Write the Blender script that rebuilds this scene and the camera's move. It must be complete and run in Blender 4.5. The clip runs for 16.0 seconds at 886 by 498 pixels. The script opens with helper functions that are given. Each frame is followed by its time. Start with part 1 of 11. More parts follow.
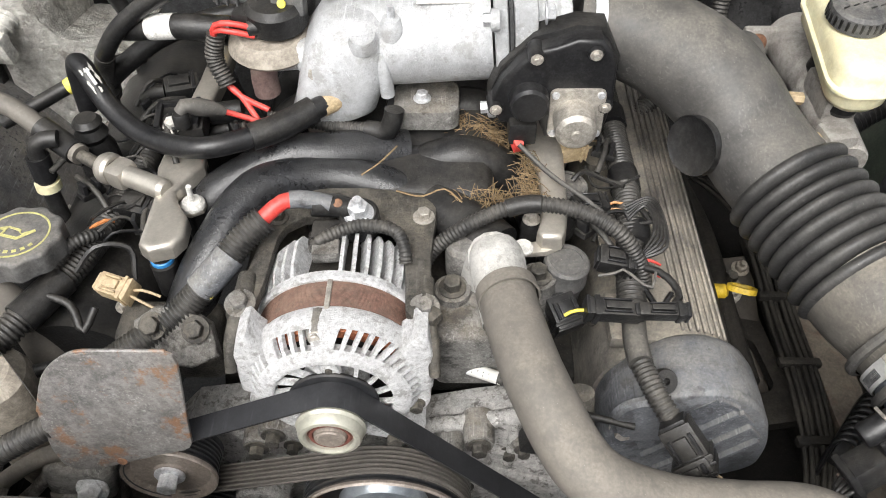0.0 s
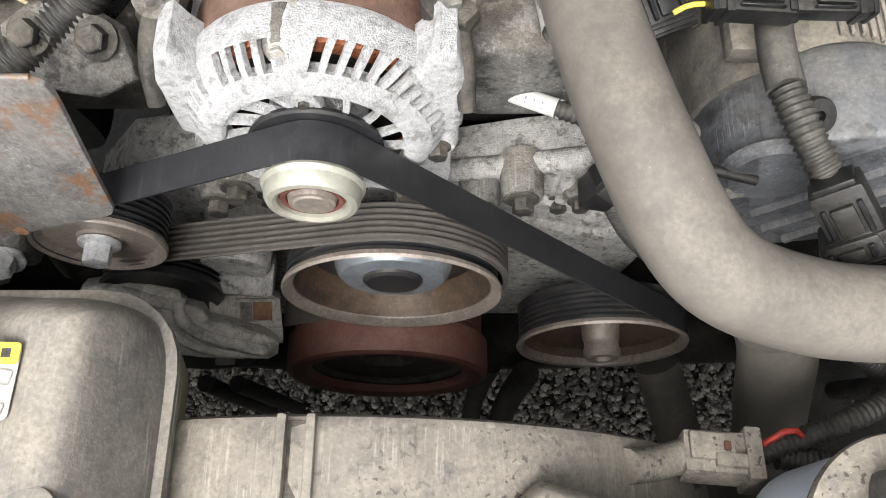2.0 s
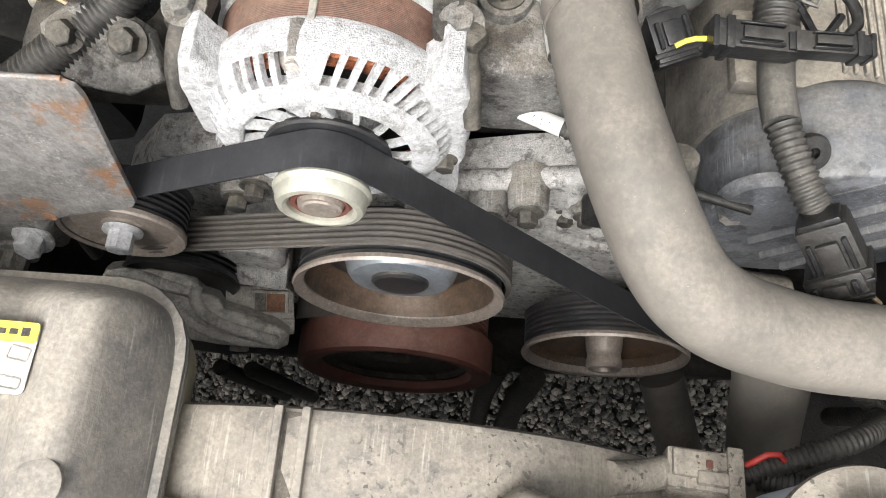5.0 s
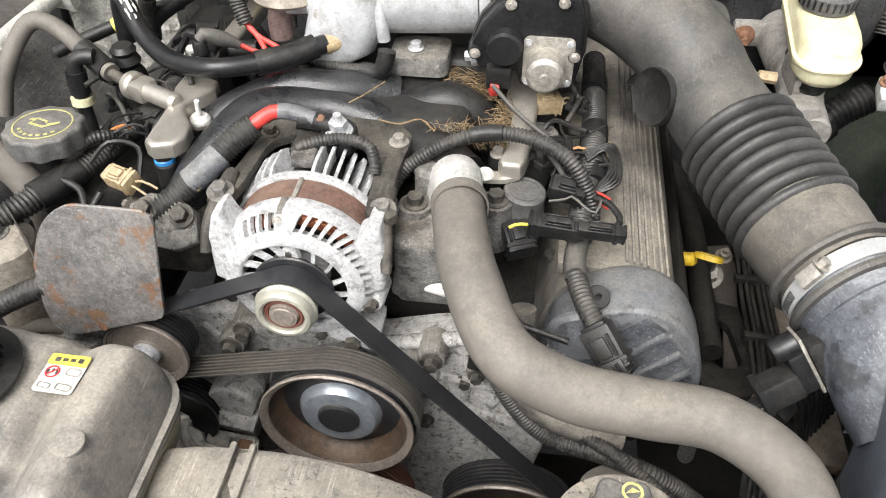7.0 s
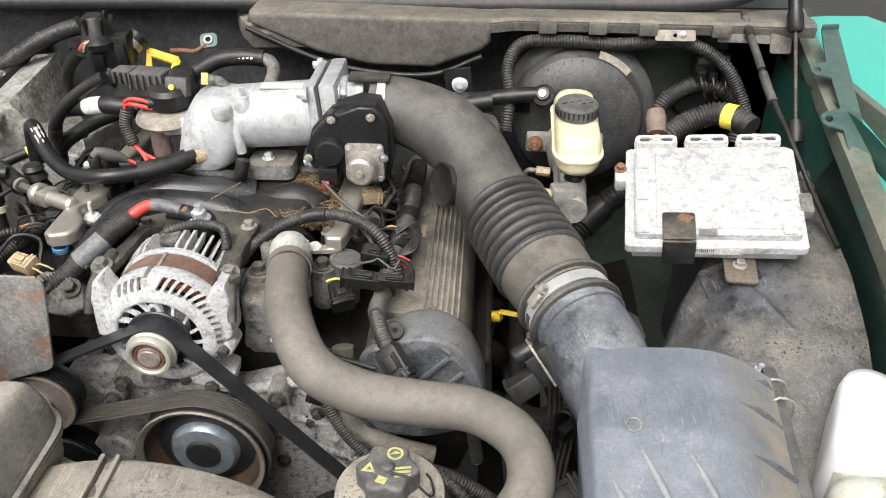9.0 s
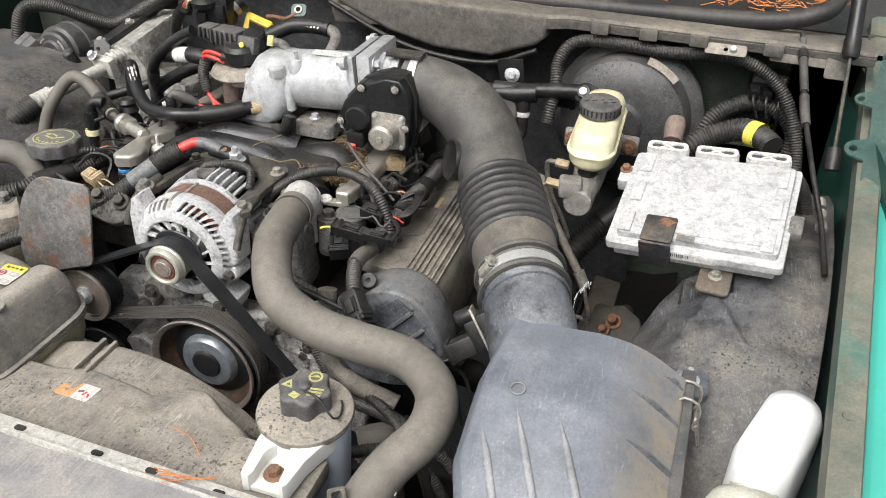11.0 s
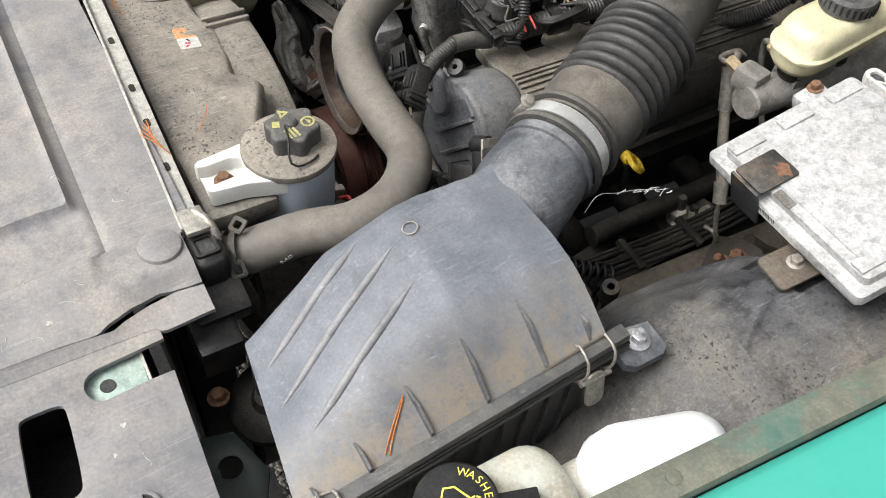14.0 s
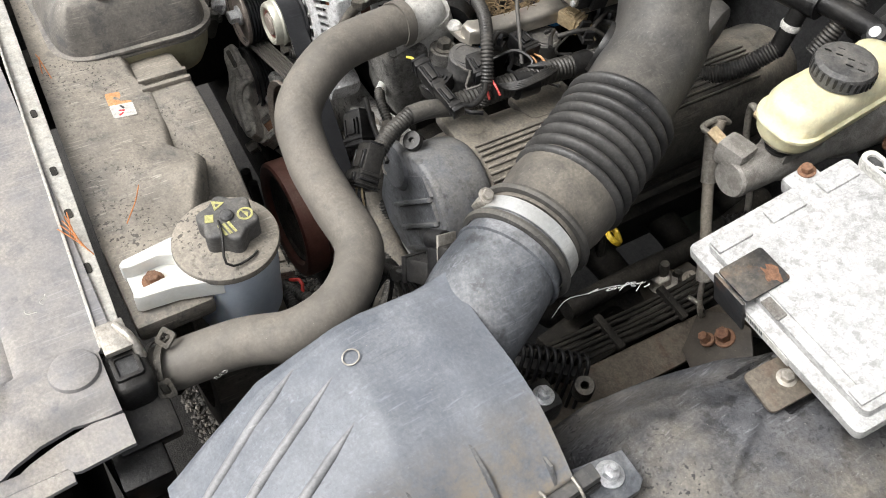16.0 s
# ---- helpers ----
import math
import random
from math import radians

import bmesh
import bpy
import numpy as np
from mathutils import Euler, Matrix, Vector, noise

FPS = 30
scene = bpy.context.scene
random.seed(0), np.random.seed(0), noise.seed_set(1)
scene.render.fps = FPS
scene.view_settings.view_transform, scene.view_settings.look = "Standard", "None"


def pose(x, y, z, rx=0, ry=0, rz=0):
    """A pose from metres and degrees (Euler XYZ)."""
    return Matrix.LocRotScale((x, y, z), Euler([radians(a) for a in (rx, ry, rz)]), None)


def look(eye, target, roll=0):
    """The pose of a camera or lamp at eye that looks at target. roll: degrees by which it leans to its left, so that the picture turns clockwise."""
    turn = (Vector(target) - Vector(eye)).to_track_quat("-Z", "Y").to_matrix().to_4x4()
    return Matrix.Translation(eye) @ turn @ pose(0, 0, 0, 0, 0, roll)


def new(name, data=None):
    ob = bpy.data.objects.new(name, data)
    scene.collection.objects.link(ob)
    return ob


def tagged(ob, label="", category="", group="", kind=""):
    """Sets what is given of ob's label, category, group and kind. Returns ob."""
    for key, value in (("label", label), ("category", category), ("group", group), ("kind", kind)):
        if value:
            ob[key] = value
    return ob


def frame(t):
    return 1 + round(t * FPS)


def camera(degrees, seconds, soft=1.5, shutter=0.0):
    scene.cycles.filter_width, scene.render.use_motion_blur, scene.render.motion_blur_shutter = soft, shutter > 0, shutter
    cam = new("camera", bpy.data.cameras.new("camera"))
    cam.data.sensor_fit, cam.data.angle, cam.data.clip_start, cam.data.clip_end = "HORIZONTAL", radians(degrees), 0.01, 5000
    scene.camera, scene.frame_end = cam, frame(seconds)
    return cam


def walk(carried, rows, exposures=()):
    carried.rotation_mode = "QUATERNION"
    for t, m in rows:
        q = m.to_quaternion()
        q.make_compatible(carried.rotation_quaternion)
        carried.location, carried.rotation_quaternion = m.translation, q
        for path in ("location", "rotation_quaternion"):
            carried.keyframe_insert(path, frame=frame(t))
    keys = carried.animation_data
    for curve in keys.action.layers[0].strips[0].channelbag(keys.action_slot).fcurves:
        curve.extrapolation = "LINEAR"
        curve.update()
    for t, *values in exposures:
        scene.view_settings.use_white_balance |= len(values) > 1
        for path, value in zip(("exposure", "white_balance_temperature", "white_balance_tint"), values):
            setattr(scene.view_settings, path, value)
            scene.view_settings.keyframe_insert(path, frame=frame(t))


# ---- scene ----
cam = camera(56.8, 16.0, soft=1.0)
PATH = [
    (0, (0.051, 0.03, 1.421), (0.019, 1.384, -0.051), -1.0),
    (0.5, (0.046, 0.07, 1.387), (-0.001, 1.29, -0.197), -1.5),
    (1, (0.032, 0.108, 1.343), (-0.016, 1.169, -0.352), -1.9),
    (1.5, (0.028, 0.14, 1.293), (-0.014, 1.029, -0.498), -2.1),
    (2, (0.031, 0.163, 1.251), (-0.008, 0.91, -0.604), -2.7),
    (2.5, (0.029, 0.184, 1.241), (-0.024, 0.847, -0.646), -4.1),
    (3, (0.023, 0.209, 1.239), (-0.059, 0.829, -0.661), -6.8),
    (3.2, (0.021, 0.217, 1.237), (-0.067, 0.823, -0.667), -7.5),
    (5.3, (0.058, 0.134, 1.284), (-0.073, 0.933, -0.545), -3.7),
    (5.5, (0.064, 0.106, 1.294), (-0.07, 0.999, -0.49), -2.1),
    (6, (0.077, 0.04, 1.329), (-0.078, 1.17, -0.314), -1.0),
    (6.5, (0.102, -0.023, 1.346), (-0.07, 1.303, -0.141), -0.7),
    (7, (0.152, -0.097, 1.369), (-0.059, 1.366, 0.022), -0.4),
    (7.5, (0.19, -0.168, 1.385), (-0.022, 1.388, 0.146), -0.1),
    (8, (0.229, -0.216, 1.404), (0.053, 1.413, 0.257), -0.4),
    (8.5, (0.262, -0.257, 1.415), (0.154, 1.414, 0.322), -0.2),
    (8.7, (0.276, -0.275, 1.422), (0.184, 1.406, 0.343), -0.2),
    (10.8, (0.512, -0.351, 1.437), (0.038, 1.283, 0.387), 1.1),
    (11, (0.527, -0.34, 1.435), (0.016, 1.27, 0.364), 1.4),
    (11.5, (0.567, -0.296, 1.428), (-0.054, 1.223, 0.285), 2.8),
    (12, (0.6, -0.236, 1.431), (-0.159, 1.135, 0.189), 3.8),
    (12.5, (0.647, -0.192, 1.437), (-0.252, 1.02, 0.124), 5.5),
    (13, (0.715, -0.125, 1.443), (-0.315, 0.91, 0.076), 6.7),
    (13.5, (0.769, -0.066, 1.445), (-0.315, 0.801, 0.004), 6.3),
    (14, (0.799, -0.027, 1.436), (-0.259, 0.719, -0.088), 6.5),
    (14.5, (0.796, -0.004, 1.431), (-0.229, 0.672, -0.148), 5.7),
    (15, (0.772, 0.022, 1.432), (-0.23, 0.698, -0.161), 5.7),
    (15.5, (0.739, 0.044, 1.435), (-0.261, 0.75, -0.146), 6.2),
    (16, (0.706, 0.067, 1.445), (-0.321, 0.816, -0.1), 6.3),
]
EXPOSURES = [(0, 1.24), (1.5, 1.35), (3, 1.47), (5.5, 1.60), (7, 1.42), (8.5, 1.20), (11, 1.00), (12.5, 0.84), (13.5, 0.92), (15, 0.93), (16, 1.09)]
walk(cam, [(t, look(eye, target, roll)) for t, eye, target, roll in PATH], EXPOSURES)

# ---------------------------------------------------------------- light
world = bpy.data.worlds.new("overcast_sky")
scene.world = world
world.use_nodes = True
_wn, _wl = world.node_tree.nodes, world.node_tree.links
_sky = _wn.new("ShaderNodeTexSky")
_sky.sky_type = "NISHITA"
_sky.sun_disc = False
_sky.sun_elevation, _sky.sun_rotation = radians(58), radians(200)
_sky.dust_density, _sky.air_density, _sky.ozone_density = 6.0, 1.0, 1.0
_hsv = _wn.new("ShaderNodeHueSaturation")
_hsv.inputs["Saturation"].default_value = 0.16
_wl.new(_sky.outputs[0], _hsv.inputs["Color"])
_wl.new(_hsv.outputs[0], _wn["Background"].inputs["Color"])
_wn["Background"].inputs["Strength"].default_value = 0.095
sun = new("sun", bpy.data.lights.new("sun", "SUN"))
sun.data.energy, sun.data.angle, sun.data.color = 1.5, radians(40), (1.0, 0.985, 0.96)
sun.matrix_world = look((-0.5, -1.6, 3.2), (0, 0.4, 0.8))

# ---------------------------------------------------------------- materials
DUST = (0.27, 0.225, 0.165)


def surf(name, base, base2, rough=0.6, metal=0.0, scale=30.0, dust=0.0, bump=0.15, dust_col=DUST, spots=None, spot_amt=0.0,
         spot_scale=60.0, spec=0.5, fine=400.0, trans=0.0, grain=1.0, scuff=0.0, island=False, silt=None):
    """A worn surface: two tones mixed by noise, fine grain, settled dust on faces that look up, and stains."""
    m = bpy.data.materials.new(name)
    m.use_nodes = True
    nt = m.node_tree
    n, l = nt.nodes, nt.links
    b = n["Principled BSDF"]
    co = n.new("ShaderNodeNewGeometry")

    def noise_tex(s, detail=6.0, rgh=0.6):
        t = n.new("ShaderNodeTexNoise")
        t.inputs["Scale"].default_value, t.inputs["Detail"].default_value, t.inputs["Roughness"].default_value = s, detail, rgh
        l.new(co.outputs["Position"], t.inputs["Vector"])
        return t.outputs["Fac"]

    def ramp(src, a, z):
        r = n.new("ShaderNodeMapRange")
        r.inputs["From Min"].default_value, r.inputs["From Max"].default_value = a, z
        l.new(src, r.inputs["Value"])
        return r.outputs["Result"]

    def mix(fac, a, c):
        x = n.new("ShaderNodeMix")
        x.data_type = "RGBA"
        for k, v in ((0, fac), (6, a), (7, c)):
            if hasattr(v, "is_linked"):
                l.new(v, x.inputs[k])
            else:
                x.inputs[k].default_value = v if k == 0 else (*v, 1)
        return x.outputs[2]

    def mul(a, c):
        x = n.new("ShaderNodeMath")
        x.operation = "MULTIPLY"
        for k, v in ((0, a), (1, c)):
            if hasattr(v, "is_linked"):
                l.new(v, x.inputs[k])
            else:
                x.inputs[k].default_value = v
        return x.outputs[0]

    big, mid, small = noise_tex(scale, 10.0, 0.74), noise_tex(scale * 4.3, 10.0, 0.76), noise_tex(fine, 4.0)
    col = mix(ramp(big, 0.36, 0.64), base, base2)
    col = mix(mul(ramp(mid, 0.5, 0.68), grain * 0.62), col, tuple(min(1, c * 1.5 + 0.012) for c in base2))
    col = mix(mul(ramp(mid, 0.48, 0.34), grain * 0.62), col, tuple(c * 0.5 for c in base))
    col = mix(mul(ramp(small, 0.5, 0.72), grain * 0.4), col, tuple(min(1, c * 1.5 + 0.012) for c in base2))
    col = mix(mul(ramp(noise_tex(fine * 0.45, 3.0), 0.54, 0.68), grain * 0.4), col, tuple(c * 0.5 for c in base))
    if island:
        tone = n.new("ShaderNodeMix")
        tone.data_type = "RGBA"
        tone.inputs[6].default_value, tone.inputs[7].default_value = (*[c * 0.6 for c in base], 1), (*[min(1, c * 2.2) for c in base2], 1)
        l.new(mul(co.outputs["Random Per Island"], co.outputs["Random Per Island"]), tone.inputs[0])
        col = mix(0.75, col, tone.outputs[2])
    rgh = None
    for rot, amt in (((0.3, 0.5, 0.9), 1.0), ((0.9, 0.2, -0.5), 0.7)) if scuff else ():
        mp = n.new("ShaderNodeMapping")
        mp.inputs["Rotation"].default_value, mp.inputs["Scale"].default_value = rot, (420, 22, 420)
        l.new(co.outputs["Position"], mp.inputs["Vector"])
        st = n.new("ShaderNodeTexNoise")
        st.inputs["Scale"].default_value, st.inputs["Detail"].default_value = 1.0, 3.0
        l.new(mp.outputs[0], st.inputs["Vector"])
        col = mix(mul(mul(ramp(st.outputs["Fac"], 0.6, 0.68), ramp(noise_tex(scale * 1.7, 4.0), 0.45, 0.6)), scuff * amt), col, tuple(min(1, c * 2.1 + 0.03) for c in base2))
        col = mix(mul(mul(ramp(st.outputs["Fac"], 0.4, 0.33), ramp(noise_tex(scale * 1.3, 4.0), 0.5, 0.62)), scuff * amt), col, tuple(c * 0.4 for c in base))
    if spots is not None:
        f = mul(ramp(noise_tex(spot_scale, 8.0, 0.72), 0.53, 0.60), spot_amt)
        col = mix(f, col, spots)
    if dust > 0:
        sep = n.new("ShaderNodeSeparateXYZ")
        l.new(co.outputs["Normal"], sep.inputs[0])
        up = ramp(sep.outputs["Z"], -0.15, 0.9)
        patch = mul(ramp(noise_tex(scale * 0.6, 8.0, 0.68), 0.36, 0.6), ramp(noise_tex(scale * 3.1 + 20, 6.0, 0.7), 0.25, 0.55))
        f = mul(mul(up, patch), dust)
        col = mix(f, col, mix(ramp(small, 0.3, 0.7), tuple(c * 0.72 for c in dust_col), tuple(min(1, c * 1.2) for c in dust_col)))
        # lint and grit
        col = mix(mul(mul(up, ramp(noise_tex(fine * 1.7 + 200, 2.0, 0.5), 0.73, 0.77)), min(1.0, dust + 0.1)), col, (0.42, 0.39, 0.34))
        if scuff >= 0.7:
            col = mix(mul(mul(ramp(noise_tex(260, 2.0, 0.5), 0.60, 0.64), ramp(noise_tex(12, 4.0), 0.47, 0.58)), 0.85), col, tuple(c * 0.45 for c in base))
        r = n.new("ShaderNodeMapRange")
        r.inputs["To Min"].default_value, r.inputs["To Max"].default_value = rough, 0.92
        l.new(f, r.inputs["Value"])
        rgh = r.outputs["Result"]
        if metal > 0:
            mm = n.new("ShaderNodeMapRange")
            mm.inputs["To Min"].default_value, mm.inputs["To Max"].default_value = metal, 0.0
            l.new(f, mm.inputs["Value"])
            l.new(mm.outputs["Result"], b.inputs["Metallic"])
    if silt:
        # fine dirt washed down to one edge and dried there, broken up by noise
        axis, lo, hi, amt, scol = silt
        sx = n.new("ShaderNodeSeparateXYZ")
        l.new(co.outputs["Position"], sx.inputs[0])
        slope = ramp(sx.outputs[axis], lo, hi)
        wet = mul(ramp(noise_tex(30, 8.0, 0.7), 0.36, 0.56), ramp(noise_tex(210, 5.0, 0.7), 0.28, 0.5))
        col = mix(mul(mul(slope, wet), amt), col, scol)
    l.new(col, b.inputs["Base Color"])
    b.inputs["Roughness"].default_value = rough
    if rgh is not None:
        l.new(rgh, b.inputs["Roughness"])
    if dust == 0 or metal == 0:
        b.inputs["Metallic"].default_value = metal
    b.inputs["Specular IOR Level"].default_value = spec
    if trans:
        b.inputs["Subsurface Weight"].default_value = trans
        b.inputs["Subsurface Radius"].default_value = (0.02, 0.015, 0.01)
        b.inputs["Subsurface Scale"].default_value = 0.3
    if bump:
        bp = n.new("ShaderNodeBump")
        bp.inputs["Strength"].default_value, bp.inputs["Distance"].default_value = bump, 0.0016 * (0.4 + 0.6 * grain)
        add = n.new("ShaderNodeMath")
        add.operation = "ADD"
        l.new(small, add.inputs[0])
        l.new(mid, add.inputs[1])
        l.new(add.outputs[0], bp.inputs["Height"])
        l.new(bp.outputs[0], b.inputs["Normal"])
    return m


M_PLASTIC = surf("black_plastic", (0.006, 0.006, 0.0064), (0.017, 0.0168, 0.017), 0.32, scale=34, dust=0.28, dust_col=(0.12, 0.109, 0.092), bump=0.22, spec=0.36)
M_PLASTIC_CLEAN = surf("clean_black_plastic", (0.005, 0.005, 0.006), (0.013, 0.013, 0.014), 0.3, scale=50, dust=0.1, dust_col=(0.15, 0.14, 0.12), bump=0.1, spec=0.4)
M_LOOM = surf("convoluted_loom_plastic", (0.011, 0.011, 0.011), (0.033, 0.032, 0.0305), 0.36, scale=45, dust=0.45, dust_col=(0.17, 0.155, 0.132), bump=0.05, spec=0.4)
M_RUBBER = surf("dusty_rubber_hose", (0.102, 0.094, 0.082), (0.148, 0.135, 0.117), 0.6, scale=22, dust=0.55, dust_col=(0.25, 0.222, 0.185), bump=0.12, grain=0.2, scuff=0.1)
M_PIPE = surf("scuffed_black_pipe", (0.006, 0.0062, 0.007), (0.016, 0.0165, 0.0185), 0.24, scale=24, dust=0.22, dust_col=(0.085, 0.082, 0.077), bump=0.3, scuff=0.3)
M_DUCT = surf("dusty_duct_rubber", (0.028, 0.0275, 0.027), (0.065, 0.062, 0.058), 0.45, scale=11, dust=0.75, dust_col=(0.175, 0.16, 0.137), bump=0.2, grain=0.5, scuff=0.4)
M_CUFF = surf("tan_dusted_cuff_rubber", (0.05, 0.047, 0.043), (0.1, 0.092, 0.08), 0.5, scale=13, dust=0.95, dust_col=(0.26, 0.23, 0.188), bump=0.2, grain=0.5, scuff=0.35)
M_GREYPL = surf("grey_air_box_plastic", (0.092, 0.104, 0.126), (0.15, 0.163, 0.186), 0.42, scale=9, dust=0.5, dust_col=(0.28, 0.287, 0.30), bump=0.2, spots=(0.06, 0.07, 0.09), spot_amt=0.55, spot_scale=5.5, grain=0.4, scuff=0.4)
M_LINER = surf("wheel_well_liner_plastic", (0.03, 0.032, 0.037), (0.085, 0.086, 0.092), 0.5, scale=9, dust=0.85, dust_col=(0.215, 0.193, 0.16), bump=0.45, spots=(0.014, 0.014, 0.016), spot_amt=0.8, spot_scale=60, grain=0.9, scuff=1.0)
M_PANEL = surf("sun_bleached_cover_plastic", (0.105, 0.11, 0.13), (0.25, 0.243, 0.245), 0.5, scale=6, dust=0.85, dust_col=(0.40, 0.362, 0.318), bump=0.22, spots=(0.10, 0.107, 0.135), spot_amt=0.9, spot_scale=7, grain=0.25, scuff=0.25)
M_SHROUD = surf("dirty_fan_shroud_plastic", (0.15, 0.137, 0.118), (0.235, 0.213, 0.182), 0.62, scale=13, dust=0.8, dust_col=(0.36, 0.318, 0.26), bump=0.35, spots=(0.05, 0.051, 0.058), spot_amt=0.55, spot_scale=45, grain=0.6, scuff=0.7)
M_TANK = surf("stained_translucent_tank", (0.10, 0.097, 0.094), (0.22, 0.203, 0.178), 0.45, scale=9, dust=0.9, dust_col=(0.34, 0.306, 0.258), bump=0.3, spots=(0.07, 0.071, 0.077), spot_amt=0.8, spot_scale=26, grain=0.7, scuff=0.5)
M_TANKLOW = surf("olive_translucent_tank", (0.25, 0.235, 0.15), (0.34, 0.315, 0.21), 0.4, scale=10, dust=0.4, dust_col=(0.33, 0.29, 0.23), bump=0.15, spots=(0.17, 0.155, 0.11), spot_amt=0.5, spot_scale=30, trans=0.15, grain=0.4)
M_ALU = surf("oxidised_cast_aluminium", (0.56, 0.56, 0.56), (0.78, 0.78, 0.785), 0.58, 0.1, scale=60, dust=0.25, dust_col=(0.28, 0.26, 0.235), bump=1.3, spots=(0.2, 0.185, 0.17), spot_amt=0.55, spot_scale=90, fine=900, grain=0.95)
M_ALU_TB = surf("cast_throttle_aluminium", (0.43, 0.435, 0.44), (0.56, 0.57, 0.58), 0.46, 0.4, scale=16, dust=0.25, dust_col=(0.32, 0.31, 0.29), bump=0.8, spots=(0.24, 0.225, 0.205), spot_amt=0.45, spot_scale=38, fine=1000, grain=0.55, scuff=0.35)
M_ALU_DIRTY = surf("dirty_cast_aluminium", (0.1, 0.096, 0.09), (0.27, 0.262, 0.248), 0.55, 0.25, scale=30, dust=0.4, bump=1.0, spots=(0.03, 0.028, 0.026), spot_amt=0.8, spot_scale=40, fine=800, scuff=0.4)
M_COVER_ALU = surf("speckled_timing_cover", (0.34, 0.333, 0.318), (0.56, 0.548, 0.528), 0.6, 0.15, scale=34, dust=0.25, dust_col=(0.3, 0.27, 0.225), bump=1.2, spots=(0.09, 0.082, 0.07), spot_amt=0.75, spot_scale=110, fine=900)
M_STEEL = surf("zinc_steel", (0.55, 0.56, 0.58), (0.72, 0.73, 0.75), 0.33, 0.6, scale=80, dust=0.2, bump=0.1)
M_STEEL_DULL = surf("dull_plated_steel", (0.33, 0.31, 0.275), (0.46, 0.43, 0.385), 0.42, 0.6, scale=40, dust=0.25, bump=0.12)
M_DARKSTEEL = surf("greasy_dark_steel", (0.022, 0.021, 0.019), (0.07, 0.065, 0.058), 0.5, 0.35, scale=40, dust=0.55, dust_col=(0.19, 0.168, 0.133), bump=0.6, spots=(0.16, 0.14, 0.11), spot_amt=0.4, spot_scale=55, scuff=0.4)
M_RUSTPLATE = surf("rust_spotted_plate", (0.12, 0.117, 0.116), (0.245, 0.235, 0.226), 0.42, 0.35, scale=24, dust=0.35, bump=0.4, spots=(0.26, 0.12, 0.05), spot_amt=0.75, spot_scale=30, scuff=0.5)
M_RUST = surf("brown_rust", (0.13, 0.06, 0.035), (0.22, 0.11, 0.06), 0.8, 0.1, scale=50, dust=0.2, bump=0.5)
M_REDRUST = surf("red_brown_damper_paint", (0.12, 0.04, 0.03), (0.16, 0.06, 0.045), 0.55, 0.1, scale=18, dust=0.25, bump=0.1, grain=0.5)
M_PULLEYBLK = surf("dark_pulley_paint", (0.014, 0.015, 0.018), (0.03, 0.031, 0.034), 0.3, 0.2, scale=40, dust=0.15, bump=0.06, grain=0.5)
M_CREAM = surf("yellowed_plated_flange", (0.42, 0.41, 0.34), (0.55, 0.54, 0.46), 0.32, 0.5, scale=40, dust=0.15, bump=0.05, grain=0.3)
M_BELT = surf("black_belt_rubber", (0.016, 0.0162, 0.018), (0.03, 0.0305, 0.033), 0.34, scale=22, bump=0.06, grain=0.4, spec=0.5, scuff=0.3)
M_BELTRIB = surf("dusty_belt_ribs", (0.05, 0.045, 0.041), (0.085, 0.077, 0.07), 0.5, scale=22, dust=0.3, dust_col=(0.15, 0.13, 0.11), bump=0.06, grain=0.4)
M_TENS = surf("dusty_cast_arm", (0.40, 0.38, 0.335), (0.60, 0.57, 0.51), 0.58, 0.1, scale=30, dust=0.35, dust_col=(0.44, 0.405, 0.345), bump=1.0, spots=(0.1, 0.092, 0.08), spot_amt=0.6, spot_scale=50, fine=800, scuff=0.4)
M_LAMIN = surf("brown_stator_laminations", (0.10, 0.052, 0.038), (0.165, 0.085, 0.062), 0.7, 0.15, scale=40, dust=0.25, bump=0.25, spots=(0.06, 0.035, 0.028), spot_amt=0.4, spot_scale=50)
M_COPPER = surf("copper_windings", (0.2, 0.055, 0.025), (0.46, 0.17, 0.08), 0.4, 0.5, scale=220, bump=0.4, spots=(0.02, 0.012, 0.01), spot_amt=0.8, spot_scale=190)
M_WHITEPL = surf("white_plastic", (0.62, 0.62, 0.58), (0.7, 0.7, 0.67), 0.4, scale=20, dust=0.15, dust_col=(0.5, 0.45, 0.36), bump=0.05, trans=0.15, grain=0.2)
M_BLUEPL = surf("bluish_translucent_plastic", (0.55, 0.62, 0.72), (0.62, 0.69, 0.78), 0.35, scale=20, dust=0.1, bump=0.04, trans=0.25, grain=0.2)
M_BOTTLE = surf("washer_bottle_plastic", (0.5, 0.52, 0.455), (0.66, 0.68, 0.61), 0.4, scale=18, dust=0.7, dust_col=(0.45, 0.385, 0.285), bump=0.08, spots=(0.3, 0.24, 0.155), spot_amt=0.5, spot_scale=40, trans=0.2, grain=0.5)
M_BOTTLEW = surf("clean_white_bottle_plastic", (0.74, 0.75, 0.74), (0.78, 0.78, 0.78), 0.4, scale=14, bump=0.03, trans=0.15, grain=0.1)
M_RESV = surf("yellowed_reservoir_plastic", (0.58, 0.53, 0.33), (0.68, 0.64, 0.45), 0.35, scale=22, dust=0.3, dust_col=(0.5, 0.44, 0.29), bump=0.06, spots=(0.46, 0.41, 0.25), spot_amt=0.4, spot_scale=50, trans=0.25, grain=0.4)
